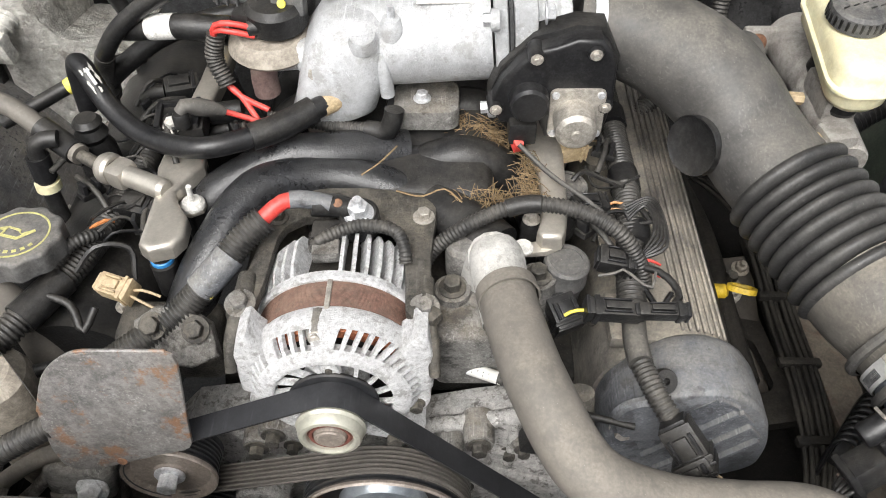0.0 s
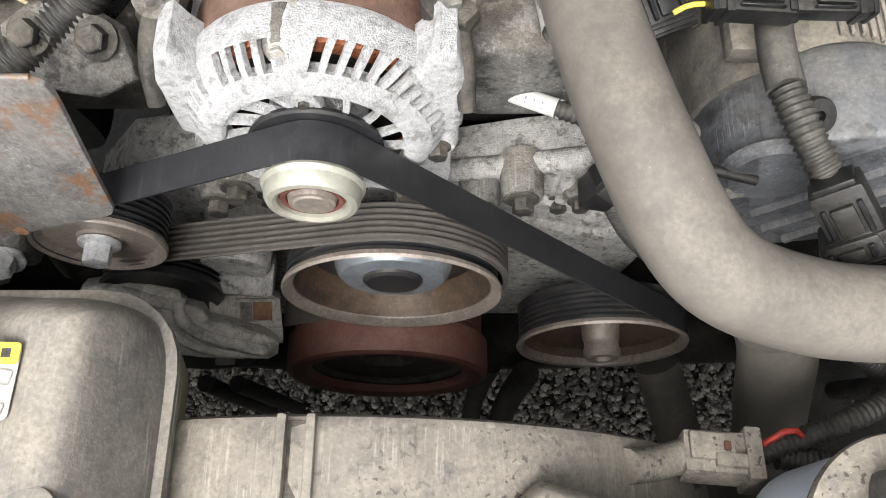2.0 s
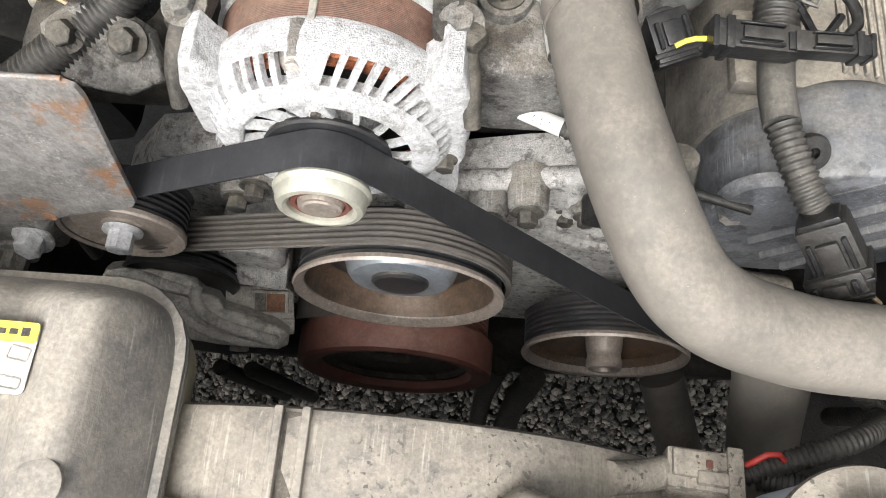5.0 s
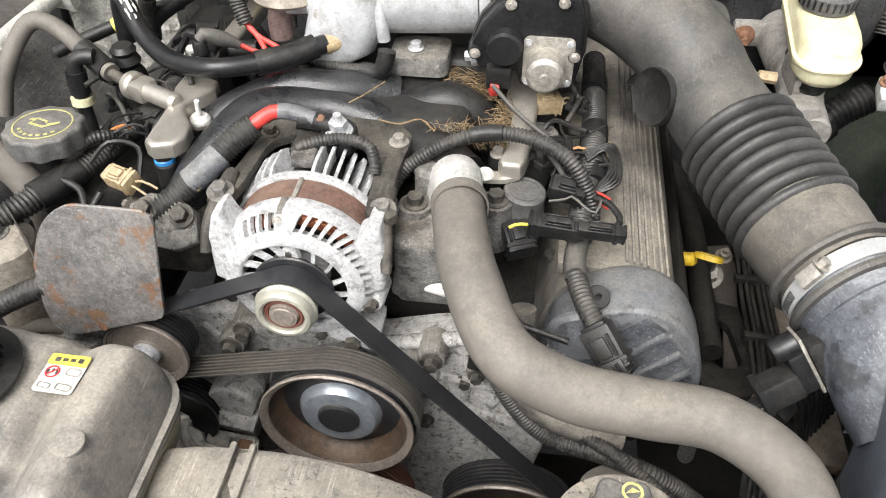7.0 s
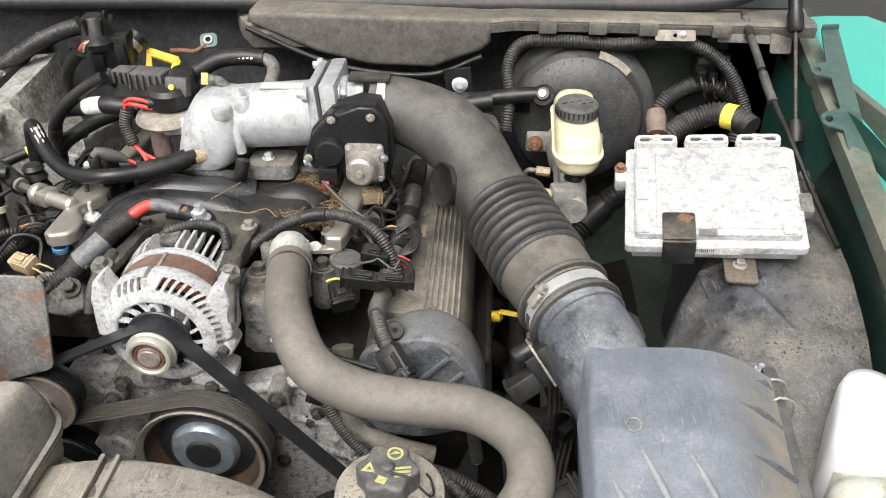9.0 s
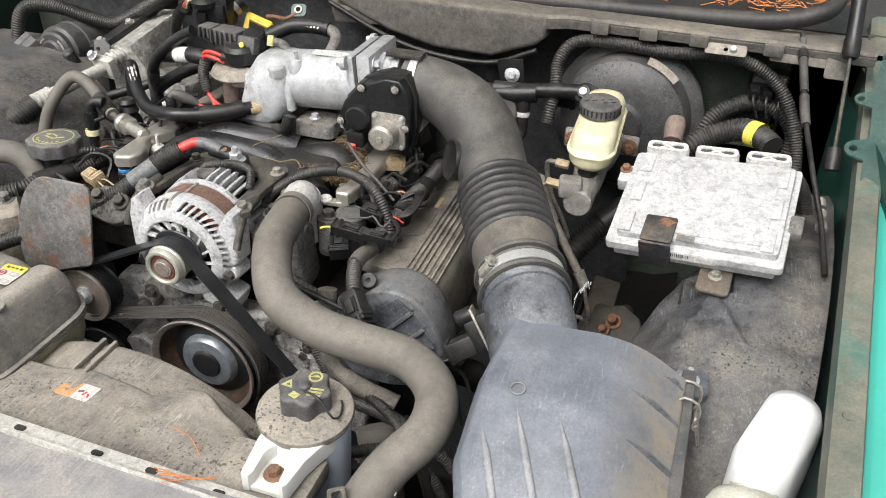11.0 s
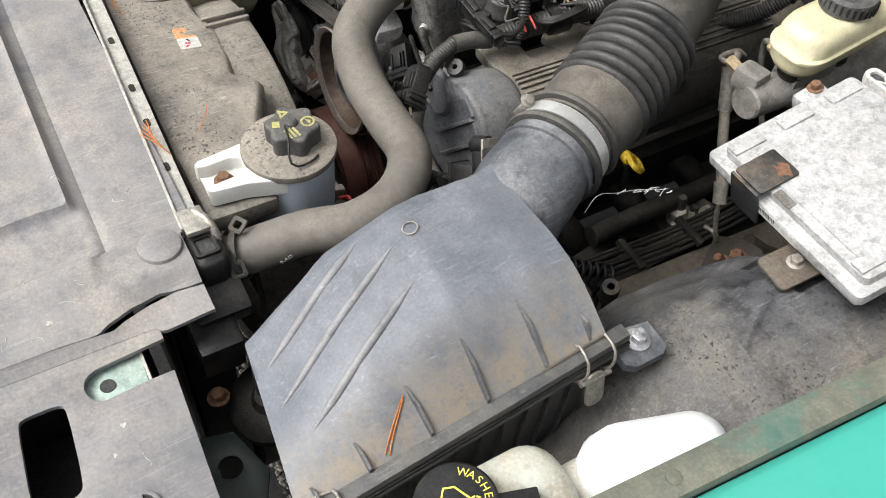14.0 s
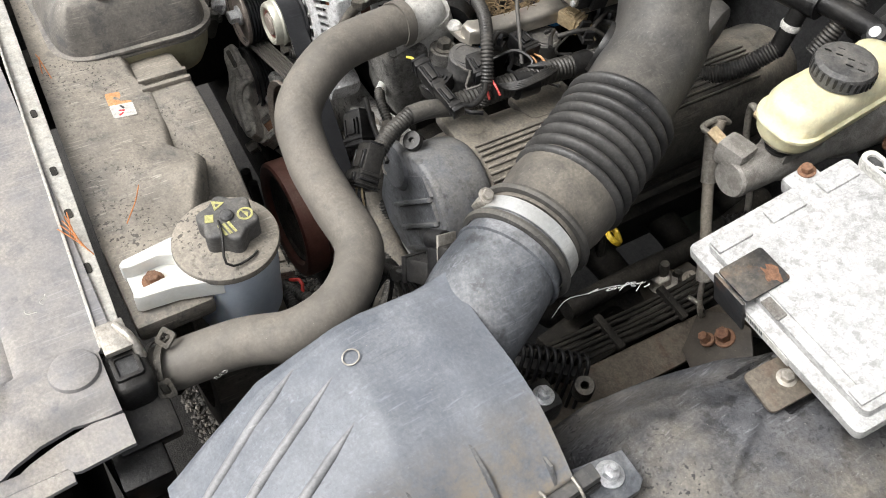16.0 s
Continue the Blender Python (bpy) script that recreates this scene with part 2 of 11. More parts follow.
M_ECU = surf("powdery_die_cast_aluminium", (0.36, 0.36, 0.357), (0.53, 0.53, 0.525), 0.6, 0.05, scale=40, dust=0.2, dust_col=(0.55, 0.53, 0.49), bump=0.5, spots=(0.22, 0.215, 0.205), spot_amt=0.6, spot_scale=95, fine=1000, grain=0.8)
M_GREEN = surf("dark_green_body_paint", (0.004, 0.019, 0.015), (0.007, 0.03, 0.024), 0.35, scale=10, dust=0.4, dust_col=(0.11, 0.105, 0.085), bump=0.08)
M_TEAL = surf("teal_car_paint", (0.05, 0.36, 0.29), (0.06, 0.4, 0.325), 0.3, scale=4, dust=0.05, bump=0.0, grain=0.1)
M_LIP = surf("dusty_green_fender_lip", (0.07, 0.09, 0.075), (0.13, 0.13, 0.1), 0.6, scale=18, dust=0.55, dust_col=(0.27, 0.25, 0.19), bump=0.15, spots=(0.02, 0.16, 0.13), spot_amt=0.5, spot_scale=14, grain=0.5)
M_MINT = surf("pale_mint_bracket_paint", (0.34, 0.47, 0.42), (0.45, 0.56, 0.5), 0.5, scale=20, dust=0.4, bump=0.1)
M_SEAL = surf("black_rubber_seal", (0.012, 0.012, 0.013), (0.022, 0.022, 0.023), 0.55, scale=30, dust=0.25, bump=0.05)
M_COWL = surf("dusty_cowl_plastic", (0.06, 0.056, 0.05), (0.11, 0.1, 0.088), 0.65, scale=20, dust=0.8, dust_col=(0.27, 0.235, 0.185), bump=0.2)
M_STRIP = surf("dusty_metal_strip", (0.4, 0.39, 0.36), (0.56, 0.55, 0.51), 0.55, 0.15, scale=30, dust=0.5, dust_col=(0.5, 0.46, 0.39), bump=0.3, spots=(0.2, 0.185, 0.16), spot_amt=0.5, spot_scale=60)
M_SHIELD = surf("crinkled_foil_shield", (0.5, 0.48, 0.44), (0.7, 0.68, 0.63), 0.36, 0.8, scale=22, dust=0.2, bump=2.2, fine=110, spots=(0.14, 0.12, 0.09), spot_amt=0.5, spot_scale=30)
M_YELLOW = surf("yellow_handle_plastic", (0.65, 0.42, 0.02), (0.75, 0.5, 0.03), 0.45, scale=40, dust=0.2, bump=0.05)
M_YELLOWPRINT = surf("yellow_print", (0.85, 0.74, 0.08), (0.88, 0.8, 0.15), 0.6, scale=40, dust=0.1, bump=0.0)
M_RED = surf("red_wire_insulation", (0.5, 0.03, 0.025), (0.62, 0.06, 0.05), 0.4, scale=40, dust=0.3, bump=0.0)
M_BLUE = surf("blue_seal", (0.02, 0.16, 0.42), (0.03, 0.22, 0.5), 0.4, scale=40, bump=0.0)
M_TAN = surf("tan_connector_plastic", (0.36, 0.27, 0.15), (0.45, 0.35, 0.22), 0.55, scale=40, dust=0.3, bump=0.05)
M_LABEL = surf("white_label", (0.52, 0.51, 0.48), (0.62, 0.61, 0.58), 0.6, scale=50, dust=0.3, dust_col=(0.42, 0.38, 0.32), bump=0.0, scuff=0.5)
M_LABELY = surf("yellow_label", (0.75, 0.6, 0.05), (0.8, 0.66, 0.1), 0.6, scale=50, dust=0.25, bump=0.0)
M_LABELO = surf("faded_orange_label", (0.58, 0.26, 0.09), (0.66, 0.34, 0.15), 0.6, scale=50, dust=0.35, bump=0.0)
# print black, also laid on as the shaded inside of openings
M_INK_VOID = surf("ink_and_opening_black", (0.03, 0.03, 0.03), (0.06, 0.06, 0.06), 0.7, scale=50, bump=0.0)
M_REDINK = surf("red_ink", (0.5, 0.03, 0.03), (0.55, 0.05, 0.05), 0.7, scale=50, bump=0.0)
# for grimy metal, and for a few parts coloured as shade
M_DARK = surf("grimy_metal_and_shade_black", (0.006, 0.0056, 0.0052), (0.018, 0.0166, 0.015), 0.6, 0.1, scale=30, dust=0.4, dust_col=(0.095, 0.083, 0.066), bump=0.4, spec=0.3)
# near-black colour that stands in for deep shade in the bay
M_BAY_SHADE = surf("bay_shade_black", (0.003, 0.0028, 0.0027), (0.009, 0.0085, 0.008), 0.6, scale=25, dust=0.25, dust_col=(0.05, 0.044, 0.036), bump=0.4, spec=0.3)
M_GRAVEL = surf("damp_gravel", (0.012, 0.011, 0.010), (0.035, 0.032, 0.028), 0.7, scale=60, bump=0.8, fine=300)
M_STONE = surf("gravel_stones", (0.018, 0.016, 0.0135), (0.145, 0.13, 0.11), 0.45, scale=110, bump=0.4, island=True)
M_STRAW = surf("dry_straw", (0.12, 0.08, 0.04), (0.24, 0.17, 0.09), 0.85, scale=200, bump=0.0)
M_NEEDLE = surf("orange_pine_needle", (0.4, 0.13, 0.035), (0.52, 0.2, 0.06), 0.7, scale=200, bump=0.0)
M_WEB = surf("spider_silk", (0.7, 0.7, 0.68), (0.8, 0.8, 0.78), 0.5, scale=80, bump=0.0)
M_GLASS = surf("dark_windscreen_glass", (0.01, 0.012, 0.012), (0.014, 0.016, 0.016), 0.06, scale=10, dust=0.15, bump=0.0, grain=0.1)
M_BOOST = surf("satin_black_booster_paint", (0.02, 0.0205, 0.0215), (0.05, 0.05, 0.052), 0.36, 0.1, scale=12, dust=0.7, dust_col=(0.17, 0.158, 0.142), bump=0.3, scuff=0.7)
M_MAROON = surf("maroon_plastic", (0.11, 0.068, 0.062), (0.16, 0.11, 0.1), 0.6, scale=40, dust=0.6, bump=0.05)
M_GREYTAPE = surf("black_bracket_paint", (0.02, 0.021, 0.023), (0.04, 0.041, 0.044), 0.45, 0.2, scale=30, dust=0.4, bump=0.1, spots=(0.16, 0.09, 0.05), spot_amt=0.45, spot_scale=40)
M_BELLOWS = surf("dusty_bellows_rubber", (0.018, 0.0178, 0.018), (0.04, 0.039, 0.038), 0.42, scale=25, dust=0.6, dust_col=(0.115, 0.108, 0.098), bump=0.2, grain=0.6, scuff=0.3)
M_DOME = surf("dusty_cam_cover_plastic", (0.056, 0.061, 0.071), (0.138, 0.144, 0.156), 0.38, scale=14, dust=0.68, dust_col=(0.24, 0.228, 0.205), bump=0.3, spots=(0.02, 0.021, 0.024), spot_amt=0.65, spot_scale=45, grain=0.7, scuff=0.6)
M_HUBTAN = surf("tan_pulley_hub", (0.18, 0.152, 0.13), (0.27, 0.232, 0.20), 0.45, 0.2, scale=60, bump=0.1, grain=0.6, scuff=0.3)
M_PULLEYORANGE = surf("rust_dusted_pulley_wall", (0.032, 0.024, 0.019), (0.10, 0.06, 0.036), 0.5, 0.2, scale=18, dust=0.2, bump=0.1, spots=(0.03, 0.029, 0.031), spot_amt=0.8, spot_scale=14)
M_HUBRING = surf("satin_hub_ring", (0.2, 0.225, 0.25), (0.34, 0.37, 0.4), 0.33, 0.55, scale=24, bump=0.06, grain=0.4)
M_TANSTEEL = surf("dusty_tan_heat_shield", (0.2, 0.175, 0.145), (0.3, 0.268, 0.222), 0.6, 0.2, scale=24, dust=0.4, dust_col=(0.34, 0.3, 0.245), bump=0.3, spots=(0.1, 0.085, 0.07), spot_amt=0.4, spot_scale=40)
M_BRUSHED = surf("brushed_stainless_rail", (0.46, 0.43, 0.38), (0.56, 0.525, 0.465), 0.34, 0.75, scale=30, dust=0.2, bump=0.06, grain=0.3)
M_VALVE = surf("brown_dusty_valve_cover", (0.06, 0.0565, 0.052), (0.14, 0.13, 0.115), 0.5, scale=16, dust=0.95, dust_col=(0.31, 0.275, 0.222), bump=0.25, spots=(0.02, 0.0193, 0.0185), spot_amt=0.7, spot_scale=30, grain=0.8, scuff=0.5)
M_CAPGREY = surf("dusty_grey_black_cap", (0.045, 0.045, 0.046), (0.08, 0.079, 0.078), 0.5, scale=30, dust=0.65, dust_col=(0.24, 0.222, 0.195), bump=0.3)
M_PRINTFADE = surf("faded_yellow_print", (0.36, 0.35, 0.12), (0.5, 0.48, 0.18), 0.65, scale=120, dust=0.35, bump=0.0)
M_FIREWALL = surf("dusty_green_firewall_paint", (0.035, 0.05, 0.038), (0.10, 0.112, 0.088), 0.5, scale=6, dust=0.5, dust_col=(0.19, 0.182, 0.148), bump=0.1, grain=0.5, scuff=0.4)
M_NECK = surf("blackened_neck_plastic", (0.035, 0.039, 0.046), (0.11, 0.12, 0.136), 0.4, scale=14, dust=0.7, dust_col=(0.33, 0.335, 0.345), bump=0.25, spots=(0.012, 0.013, 0.015), spot_amt=0.85, spot_scale=28, grain=0.6, scuff=0.5)
M_CLAMP = surf("bright_clamp_steel", (0.62, 0.62, 0.6), (0.7, 0.7, 0.68), 0.34, 0.6, scale=60, bump=0.06, grain=0.3, scuff=0.3)
M_LID = surf("grey_air_box_lid_plastic", (0.092, 0.104, 0.126), (0.15, 0.163, 0.186), 0.42, scale=9, dust=0.5, dust_col=(0.28, 0.287, 0.30), bump=0.2, spots=(0.06, 0.07, 0.09), spot_amt=0.55, spot_scale=5.5, grain=0.4, scuff=0.4, silt=("X", 0.505, 0.56, 0.95, (0.255, 0.215, 0.162)))
M_RIDGE = surf("rubbed_ridge_plastic", (0.15, 0.155, 0.165), (0.25, 0.245, 0.245), 0.42, scale=9, dust=0.55, dust_col=(0.34, 0.345, 0.355), bump=0.2, spots=(0.045, 0.049, 0.058), spot_amt=0.3, spot_scale=26, grain=0.4, scuff=0.45)
M_CASE = surf("dirty_black_case_plastic", (0.042, 0.043, 0.046), (0.088, 0.087, 0.087), 0.5, scale=16, dust=0.6, dust_col=(0.16, 0.148, 0.13), bump=0.3, spots=(0.14, 0.125, 0.1), spot_amt=0.4, spot_scale=60, grain=0.6, scuff=0.6)
M_ALU_MC = surf("stained_master_cylinder_aluminium", (0.26, 0.245, 0.225), (0.42, 0.4, 0.37), 0.5, 0.35, scale=26, dust=0.4, dust_col=(0.3, 0.27, 0.235), bump=0.9, spots=(0.14, 0.125, 0.11), spot_amt=0.5, spot_scale=45, fine=900, grain=0.7)

M_FLANGE = surf("dusty_teal_flange_paint", (0.028, 0.068, 0.058), (0.06, 0.105, 0.092), 0.45, scale=14, dust=0.35, dust_col=(0.13, 0.145, 0.13), bump=0.12, grain=0.5, scuff=0.4)
M_APRON = surf("green_apron_paint", (0.012, 0.06, 0.045), (0.03, 0.10, 0.078), 0.4, scale=9, dust=0.35, dust_col=(0.14, 0.14, 0.115), bump=0.08, grain=0.4)
M_ALU_NECK = surf("chalky_neck_aluminium", (0.4, 0.39, 0.365), (0.56, 0.55, 0.52), 0.6, 0.1, scale=34, dust=0.3, dust_col=(0.34, 0.31, 0.265), bump=0.9, spots=(0.2, 0.185, 0.16), spot_amt=0.5, spot_scale=70, fine=900, grain=0.6)
M_BROWNTAN = surf("brown_dusty_steel", (0.07, 0.058, 0.046), (0.13, 0.11, 0.088), 0.6, 0.1, scale=24, dust=0.5, dust_col=(0.2, 0.17, 0.13), bump=0.3, spots=(0.1, 0.05, 0.03), spot_amt=0.4, spot_scale=40)
M_BROWNSTEEL = surf("oily_brown_steel", (0.02, 0.0165, 0.0125), (0.05, 0.041, 0.031), 0.5, 0.1, scale=20, dust=0.5, dust_col=(0.09, 0.074, 0.056), bump=0.3, grain=0.5)
M_PAD_SHADE = surf("hood_felt_and_shade_black", (0.02, 0.02, 0.021), (0.045, 0.045, 0.046), 0.95, scale=20, bump=0.3)

# ---------------------------------------------------------------- mesh helpers


def mk(name, verts, faces, m, parent=None, label="", sharp=35, smooth=True):
    me = bpy.data.meshes.new(name)
    me.from_pydata([tuple(v) for v in verts], [], [tuple(f) for f in faces])
    if smooth:
        me.polygons.foreach_set("use_smooth", [True] * len(me.polygons))
        me.set_sharp_from_angle(angle=radians(sharp))
    me.materials.append(m)
    ob = new(name, me)
    if parent is not None:
        ob.parent = parent
    if label:
        ob["label"] = label
    return ob


def part(name, bm, m, parent=None, label="", sharp=35):
    bmesh.ops.recalc_face_normals(bm, faces=bm.faces)
    me = bpy.data.meshes.new(name)
    bm.to_mesh(me)
    bm.free()
    me.polygons.foreach_set("use_smooth", [True] * len(me.polygons))
    me.set_sharp_from_angle(angle=radians(sharp))
    me.materials.append(m)
    ob = new(name, me)
    if parent is not None:
        ob.parent = parent
    if label:
        ob["label"] = label
    return ob


def thing(name, label, category, group="", kind=""):
    return tagged(new(name), label, category, group, kind)


def axes(o, z, x=None):
    """A frame at o whose third axis is z and whose first is as near x as can be."""
    z = Vector(z).normalized()
    x = Vector(x) if x is not None else (Vector((1, 0, 0)) if abs(z.x) < 0.8 else Vector((0, 1, 0)))
    x = (x - z * x.dot(z)).normalized()
    y = z.cross(x)
    m = Matrix((x, y, z)).transposed().to_4x4()
    m.translation = Vector(o)
    return m


def spline(C, n):
    C = [Vector(c) for c in C]
    if len(C) == 2:
        return [C[0].lerp(C[1], i / (n - 1)) for i in range(n)]
    E = [2 * C[0] - C[1], *C, 2 * C[-1] - C[-2]]
    out = []
    for k in range(n):
        u = k * (len(C) - 1) / (n - 1)
        i = min(int(u), len(C) - 2)
        f = u - i
        a, b, c, d = E[i:i + 4]
        out.append(0.5 * (2 * b + (c - a) * f + (2 * a - 5 * b + 4 * c - d) * f * f + (3 * b - a - 3 * c + d) * f ** 3))
    return out


def resample(P, n):
    d = [0.0]
    for a, b in zip(P, P[1:]):
        d.append(d[-1] + (b - a).length)
    out, i = [], 0
    for k in range(n):
        s = d[-1] * k / (n - 1)
        while i < len(P) - 2 and d[i + 1] < s:
            i += 1
        f = (s - d[i]) / max(1e-9, d[i + 1] - d[i])
        out.append(P[i].lerp(P[i + 1], f))
    return out, d[-1]


def sweep(P, radii, seg=14, caps=True, flat=1.0):
    """Verts and faces of a round tube along the points P."""
    V, Fc = [], []
    t0 = (P[1] - P[0]).normalized()
    up = Vector((0, 0, 1)) if abs(t0.z) < 0.9 else Vector((0, 1, 0))
    nrm = (up - t0 * up.dot(t0)).normalized()
    for i, p in enumerate(P):
        t = ((P[min(i + 1, len(P) - 1)]) - P[max(i - 1, 0)]).normalized()
        nrm = (nrm - t * nrm.dot(t)).normalized()
        bn = t.cross(nrm)
        for k in range(seg):
            a = 2 * math.pi * k / seg
            V.append(p + (nrm * (math.cos(a) * flat) + bn * math.sin(a)) * radii[i])
    for i in range(len(P) - 1):
        for k in range(seg):
            a, b = i * seg + k, i * seg + (k + 1) % seg
            Fc.append((a, b, b + seg, a + seg))
    if caps:
        Fc.append(tuple(range(seg - 1, -1, -1)))
        Fc.append(tuple((len(P) - 1) * seg + k for k in range(seg)))
    return V, Fc


def tube(name, C, r, m, parent=None, label="", seg=14, step=0.006, caps=True, sharp=50):
    P = spline(C, 24 * len(C))
    _, ln = resample(P, 8)
    n = max(4, int(ln / step))
    P, ln = resample(P, n)
    rr = [r if not isinstance(r, (list, tuple)) else np.interp(i / (n - 1), np.linspace(0, 1, len(r)), r) for i in range(n)]
    V, Fc = sweep(P, rr, seg, caps)
    return mk(name, V, Fc, m, parent, label, sharp)


def loom(name, C, r, m, parent=None, label="", pitch=0.0034, depth=0.15, seg=14):
    """A ribbed split conduit along the curve C."""
    P = spline(C, 24 * len(C))
    _, ln = resample(P, 8)
    k = max(3, int(ln / pitch))
    n = k * 5 + 1
    P, ln = resample(P, n)
    prof = (1.0, 1.0, 1 - depth * 0.7, 1 - depth, 1 - depth * 0.7)
    V, Fc = sweep(P, [r * prof[i % 5] for i in range(n)], seg)
    return mk(name, V, Fc, m, parent, label, 80)


def lathe(name, prof, M, m, parent=None, label="", seg=40, a0=0.0, a1=360.0, sharp=30):
    """Turns the profile of (radius, height) pairs round the third axis of M."""
    V, Fc = [], []
    full = abs(a1 - a0) >= 359.9
    cols = seg if full else seg + 1
    for j in range(cols):
        a = radians(a0 + (a1 - a0) * j / seg)
        for r, h in prof:
            V.append(M @ Vector((r * math.cos(a), r * math.sin(a), h)))
    k = len(prof)
    for j in range(seg):
        j2 = (j + 1) % cols
        for i in range(k - 1):
            Fc.append((j * k + i, j2 * k + i, j2 * k + i + 1, j * k + i + 1))
    if not full:
        Fc.append(tuple(range(k)))
        Fc.append(tuple(range(seg * k + k - 1, seg * k - 1, -1)))
    bm = bmesh.new()
    vs = [bm.verts.new(v) for v in V]
    for f in Fc:
        try:
            bm.faces.new([vs[i] for i in f])
        except ValueError:
            pass
    bmesh.ops.remove_doubles(bm, verts=bm.verts, dist=1e-6)
    return part(name, bm, m, parent, label, sharp)


def box(name, M, size, m, parent=None, label="", bev=0.002, seg=2, taper=1.0):
    bm = bmesh.new()
    bmesh.ops.create_cube(bm, size=1.0)
    for v in bm.verts:
        s = taper if v.co.z > 0 else 1.0
        v.co = Vector((v.co.x * size[0] * s, v.co.y * size[1] * s, v.co.z * size[2]))
    if bev:
        bmesh.ops.bevel(bm, geom=list(bm.edges), offset=min(bev, min(size) * 0.45), segments=seg, affect="EDGES", profile=0.6)
    bmesh.ops.transform(bm, matrix=M, verts=bm.verts)
    return part(name, bm, m, parent, label, 40)


def slab(name, outline, M, h, m, parent=None, label="", bev=0.0015, holes=(), seg=2):
    """A plate of thickness h with the outline given in the plane of M; it grows along M's third axis."""
    bm = bmesh.new()
    if holes:
        edges = []
        for ring in (outline, *holes):
            vs = [bm.verts.new((x, y, 0)) for x, y in ring]
            edges += [bm.edges.new((vs[i], vs[(i + 1) % len(vs)])) for i in range(len(vs))]
        bmesh.ops.triangle_fill(bm, use_beauty=True, edges=edges)
        bmesh.ops.dissolve_limit(bm, angle_limit=0.01, verts=bm.verts, edges=bm.edges)
        fs = list(bm.faces)
    else:
        fs = [bm.faces.new([bm.verts.new((x, y, 0)) for x, y in outline])]
    r = bmesh.ops.extrude_face_region(bm, geom=fs)
    top = [v for v in r["geom"] if isinstance(v, bmesh.types.BMVert)]
    bmesh.ops.translate(bm, vec=(0, 0, h), verts=top)
    if bev:
        es = [e for e in bm.edges if all(abs(v.co.z - h) < 1e-7 for v in e.verts) and len(e.link_faces) == 2 and abs(e.link_faces[0].normal.z - e.link_faces[1].normal.z) > 0.3]
        bm.normal_update()
        es = [e for e in bm.edges if all(abs(v.co.z - h) < 1e-7 for v in e.verts) and len(e.link_faces) == 2 and e.calc_face_angle(0) > 0.5]
        if es:
            bmesh.ops.bevel(bm, geom=es, offset=bev, segments=seg, affect="EDGES", profile=0.6)
    bmesh.ops.transform(bm, matrix=M, verts=bm.verts)
    return part(name, bm, m, parent, label, 40)


def circle(r, n=20, cx=0.0, cy=0.0, a0=0.0):
    return [(cx + r * math.cos(a0 + 2 * math.pi * i / n), cy + r * math.sin(a0 + 2 * math.pi * i / n)) for i in range(n)]


def rounded(w, h, r, n=5, cx=0.0, cy=0.0):
    out = []
    for sx, sy, a in ((1, 1, 0), (-1, 1, 90), (-1, -1, 180), (1, -1, 270)):
        for k in range(n + 1):
            t = radians(a + 90 * k / n)
            out.append((cx + sx * (w / 2 - r) + r * math.cos(t), cy + sy * (h / 2 - r) + r * math.sin(t)))
    return out


def sheet(name, fn, nu, nv, m, parent=None, label="", thick=0.0, sharp=40):
    """A surface fn(u, v) -> point over the unit square, given a thickness downwards."""
    V = [Vector(fn(i / nu, j / nv)) for j in range(nv + 1) for i in range(nu + 1)]
    Fc = [(j * (nu + 1) + i, j * (nu + 1) + i + 1, (j + 1) * (nu + 1) + i + 1, (j + 1) * (nu + 1) + i) for j in range(nv) for i in range(nu)]
    if thick:
        n0 = len(V)
        V += [v - Vector((0, 0, thick)) for v in V]
        Fc += [tuple(reversed([k + n0 for k in f])) for f in Fc]
        ring = [i for i in range(nu + 1)] + [(j + 1) * (nu + 1) + nu for j in range(nv)] + [nv * (nu + 1) + nu - 1 - i for i in range(nu)] + [(nv - 1 - j) * (nu + 1) for j in range(nv - 1)]
        for a, b in zip(ring, ring[1:] + ring[:1]):
            Fc.append((b, a, a + n0, b + n0))
    return mk(name, V, Fc, m, parent, label, sharp)


def hexbolt(name, o, z, r, parent=None, m=None, label="", flange=1.5, h=None, top=False):
    """A hex head with its flange washer, standing on o along z."""
    m = m or M_STEEL
    h = h or r * 1.1
    M = axes(o, z)
    bm = bmesh.new()
    for rr, z0, z1, n, a in ((r * flange, 0, h * 0.25, 18, 0), (r, h * 0.25, h * 1.25, 6, 0.3)):
        lo = [bm.verts.new((x, y, z0)) for x, y in circle(rr, n, a0=a)]
        hi = [bm.verts.new((x, y, z1 - (r * 0.08))) for x, y in circle(rr, n, a0=a)]
        tp = [bm.verts.new((x * 0.86, y * 0.86, z1)) for x, y in circle(rr, n, a0=a)]
        for i in range(n):
            j = (i + 1) % n
            bm.faces.new((lo[i], lo[j], hi[j], hi[i]))
            bm.faces.new((hi[i], hi[j], tp[j], tp[i]))
        bm.faces.new(tp)
        bm.faces.new(lo[::-1])
    if top:
        lo = [bm.verts.new((x, y, h * 1.2)) for x, y in circle(r * 0.5, 10)]
        hi = [bm.verts.new((x, y, h * 2.0)) for x, y in circle(r * 0.45, 10)]
        for i in range(10):
            bm.faces.new((lo[i], lo[(i + 1) % 10], hi[(i + 1) % 10], hi[i]))
        bm.faces.new(hi)
    bmesh.ops.transform(bm, matrix=M, verts=bm.verts)
    return part(name, bm, m, parent, label, 25)


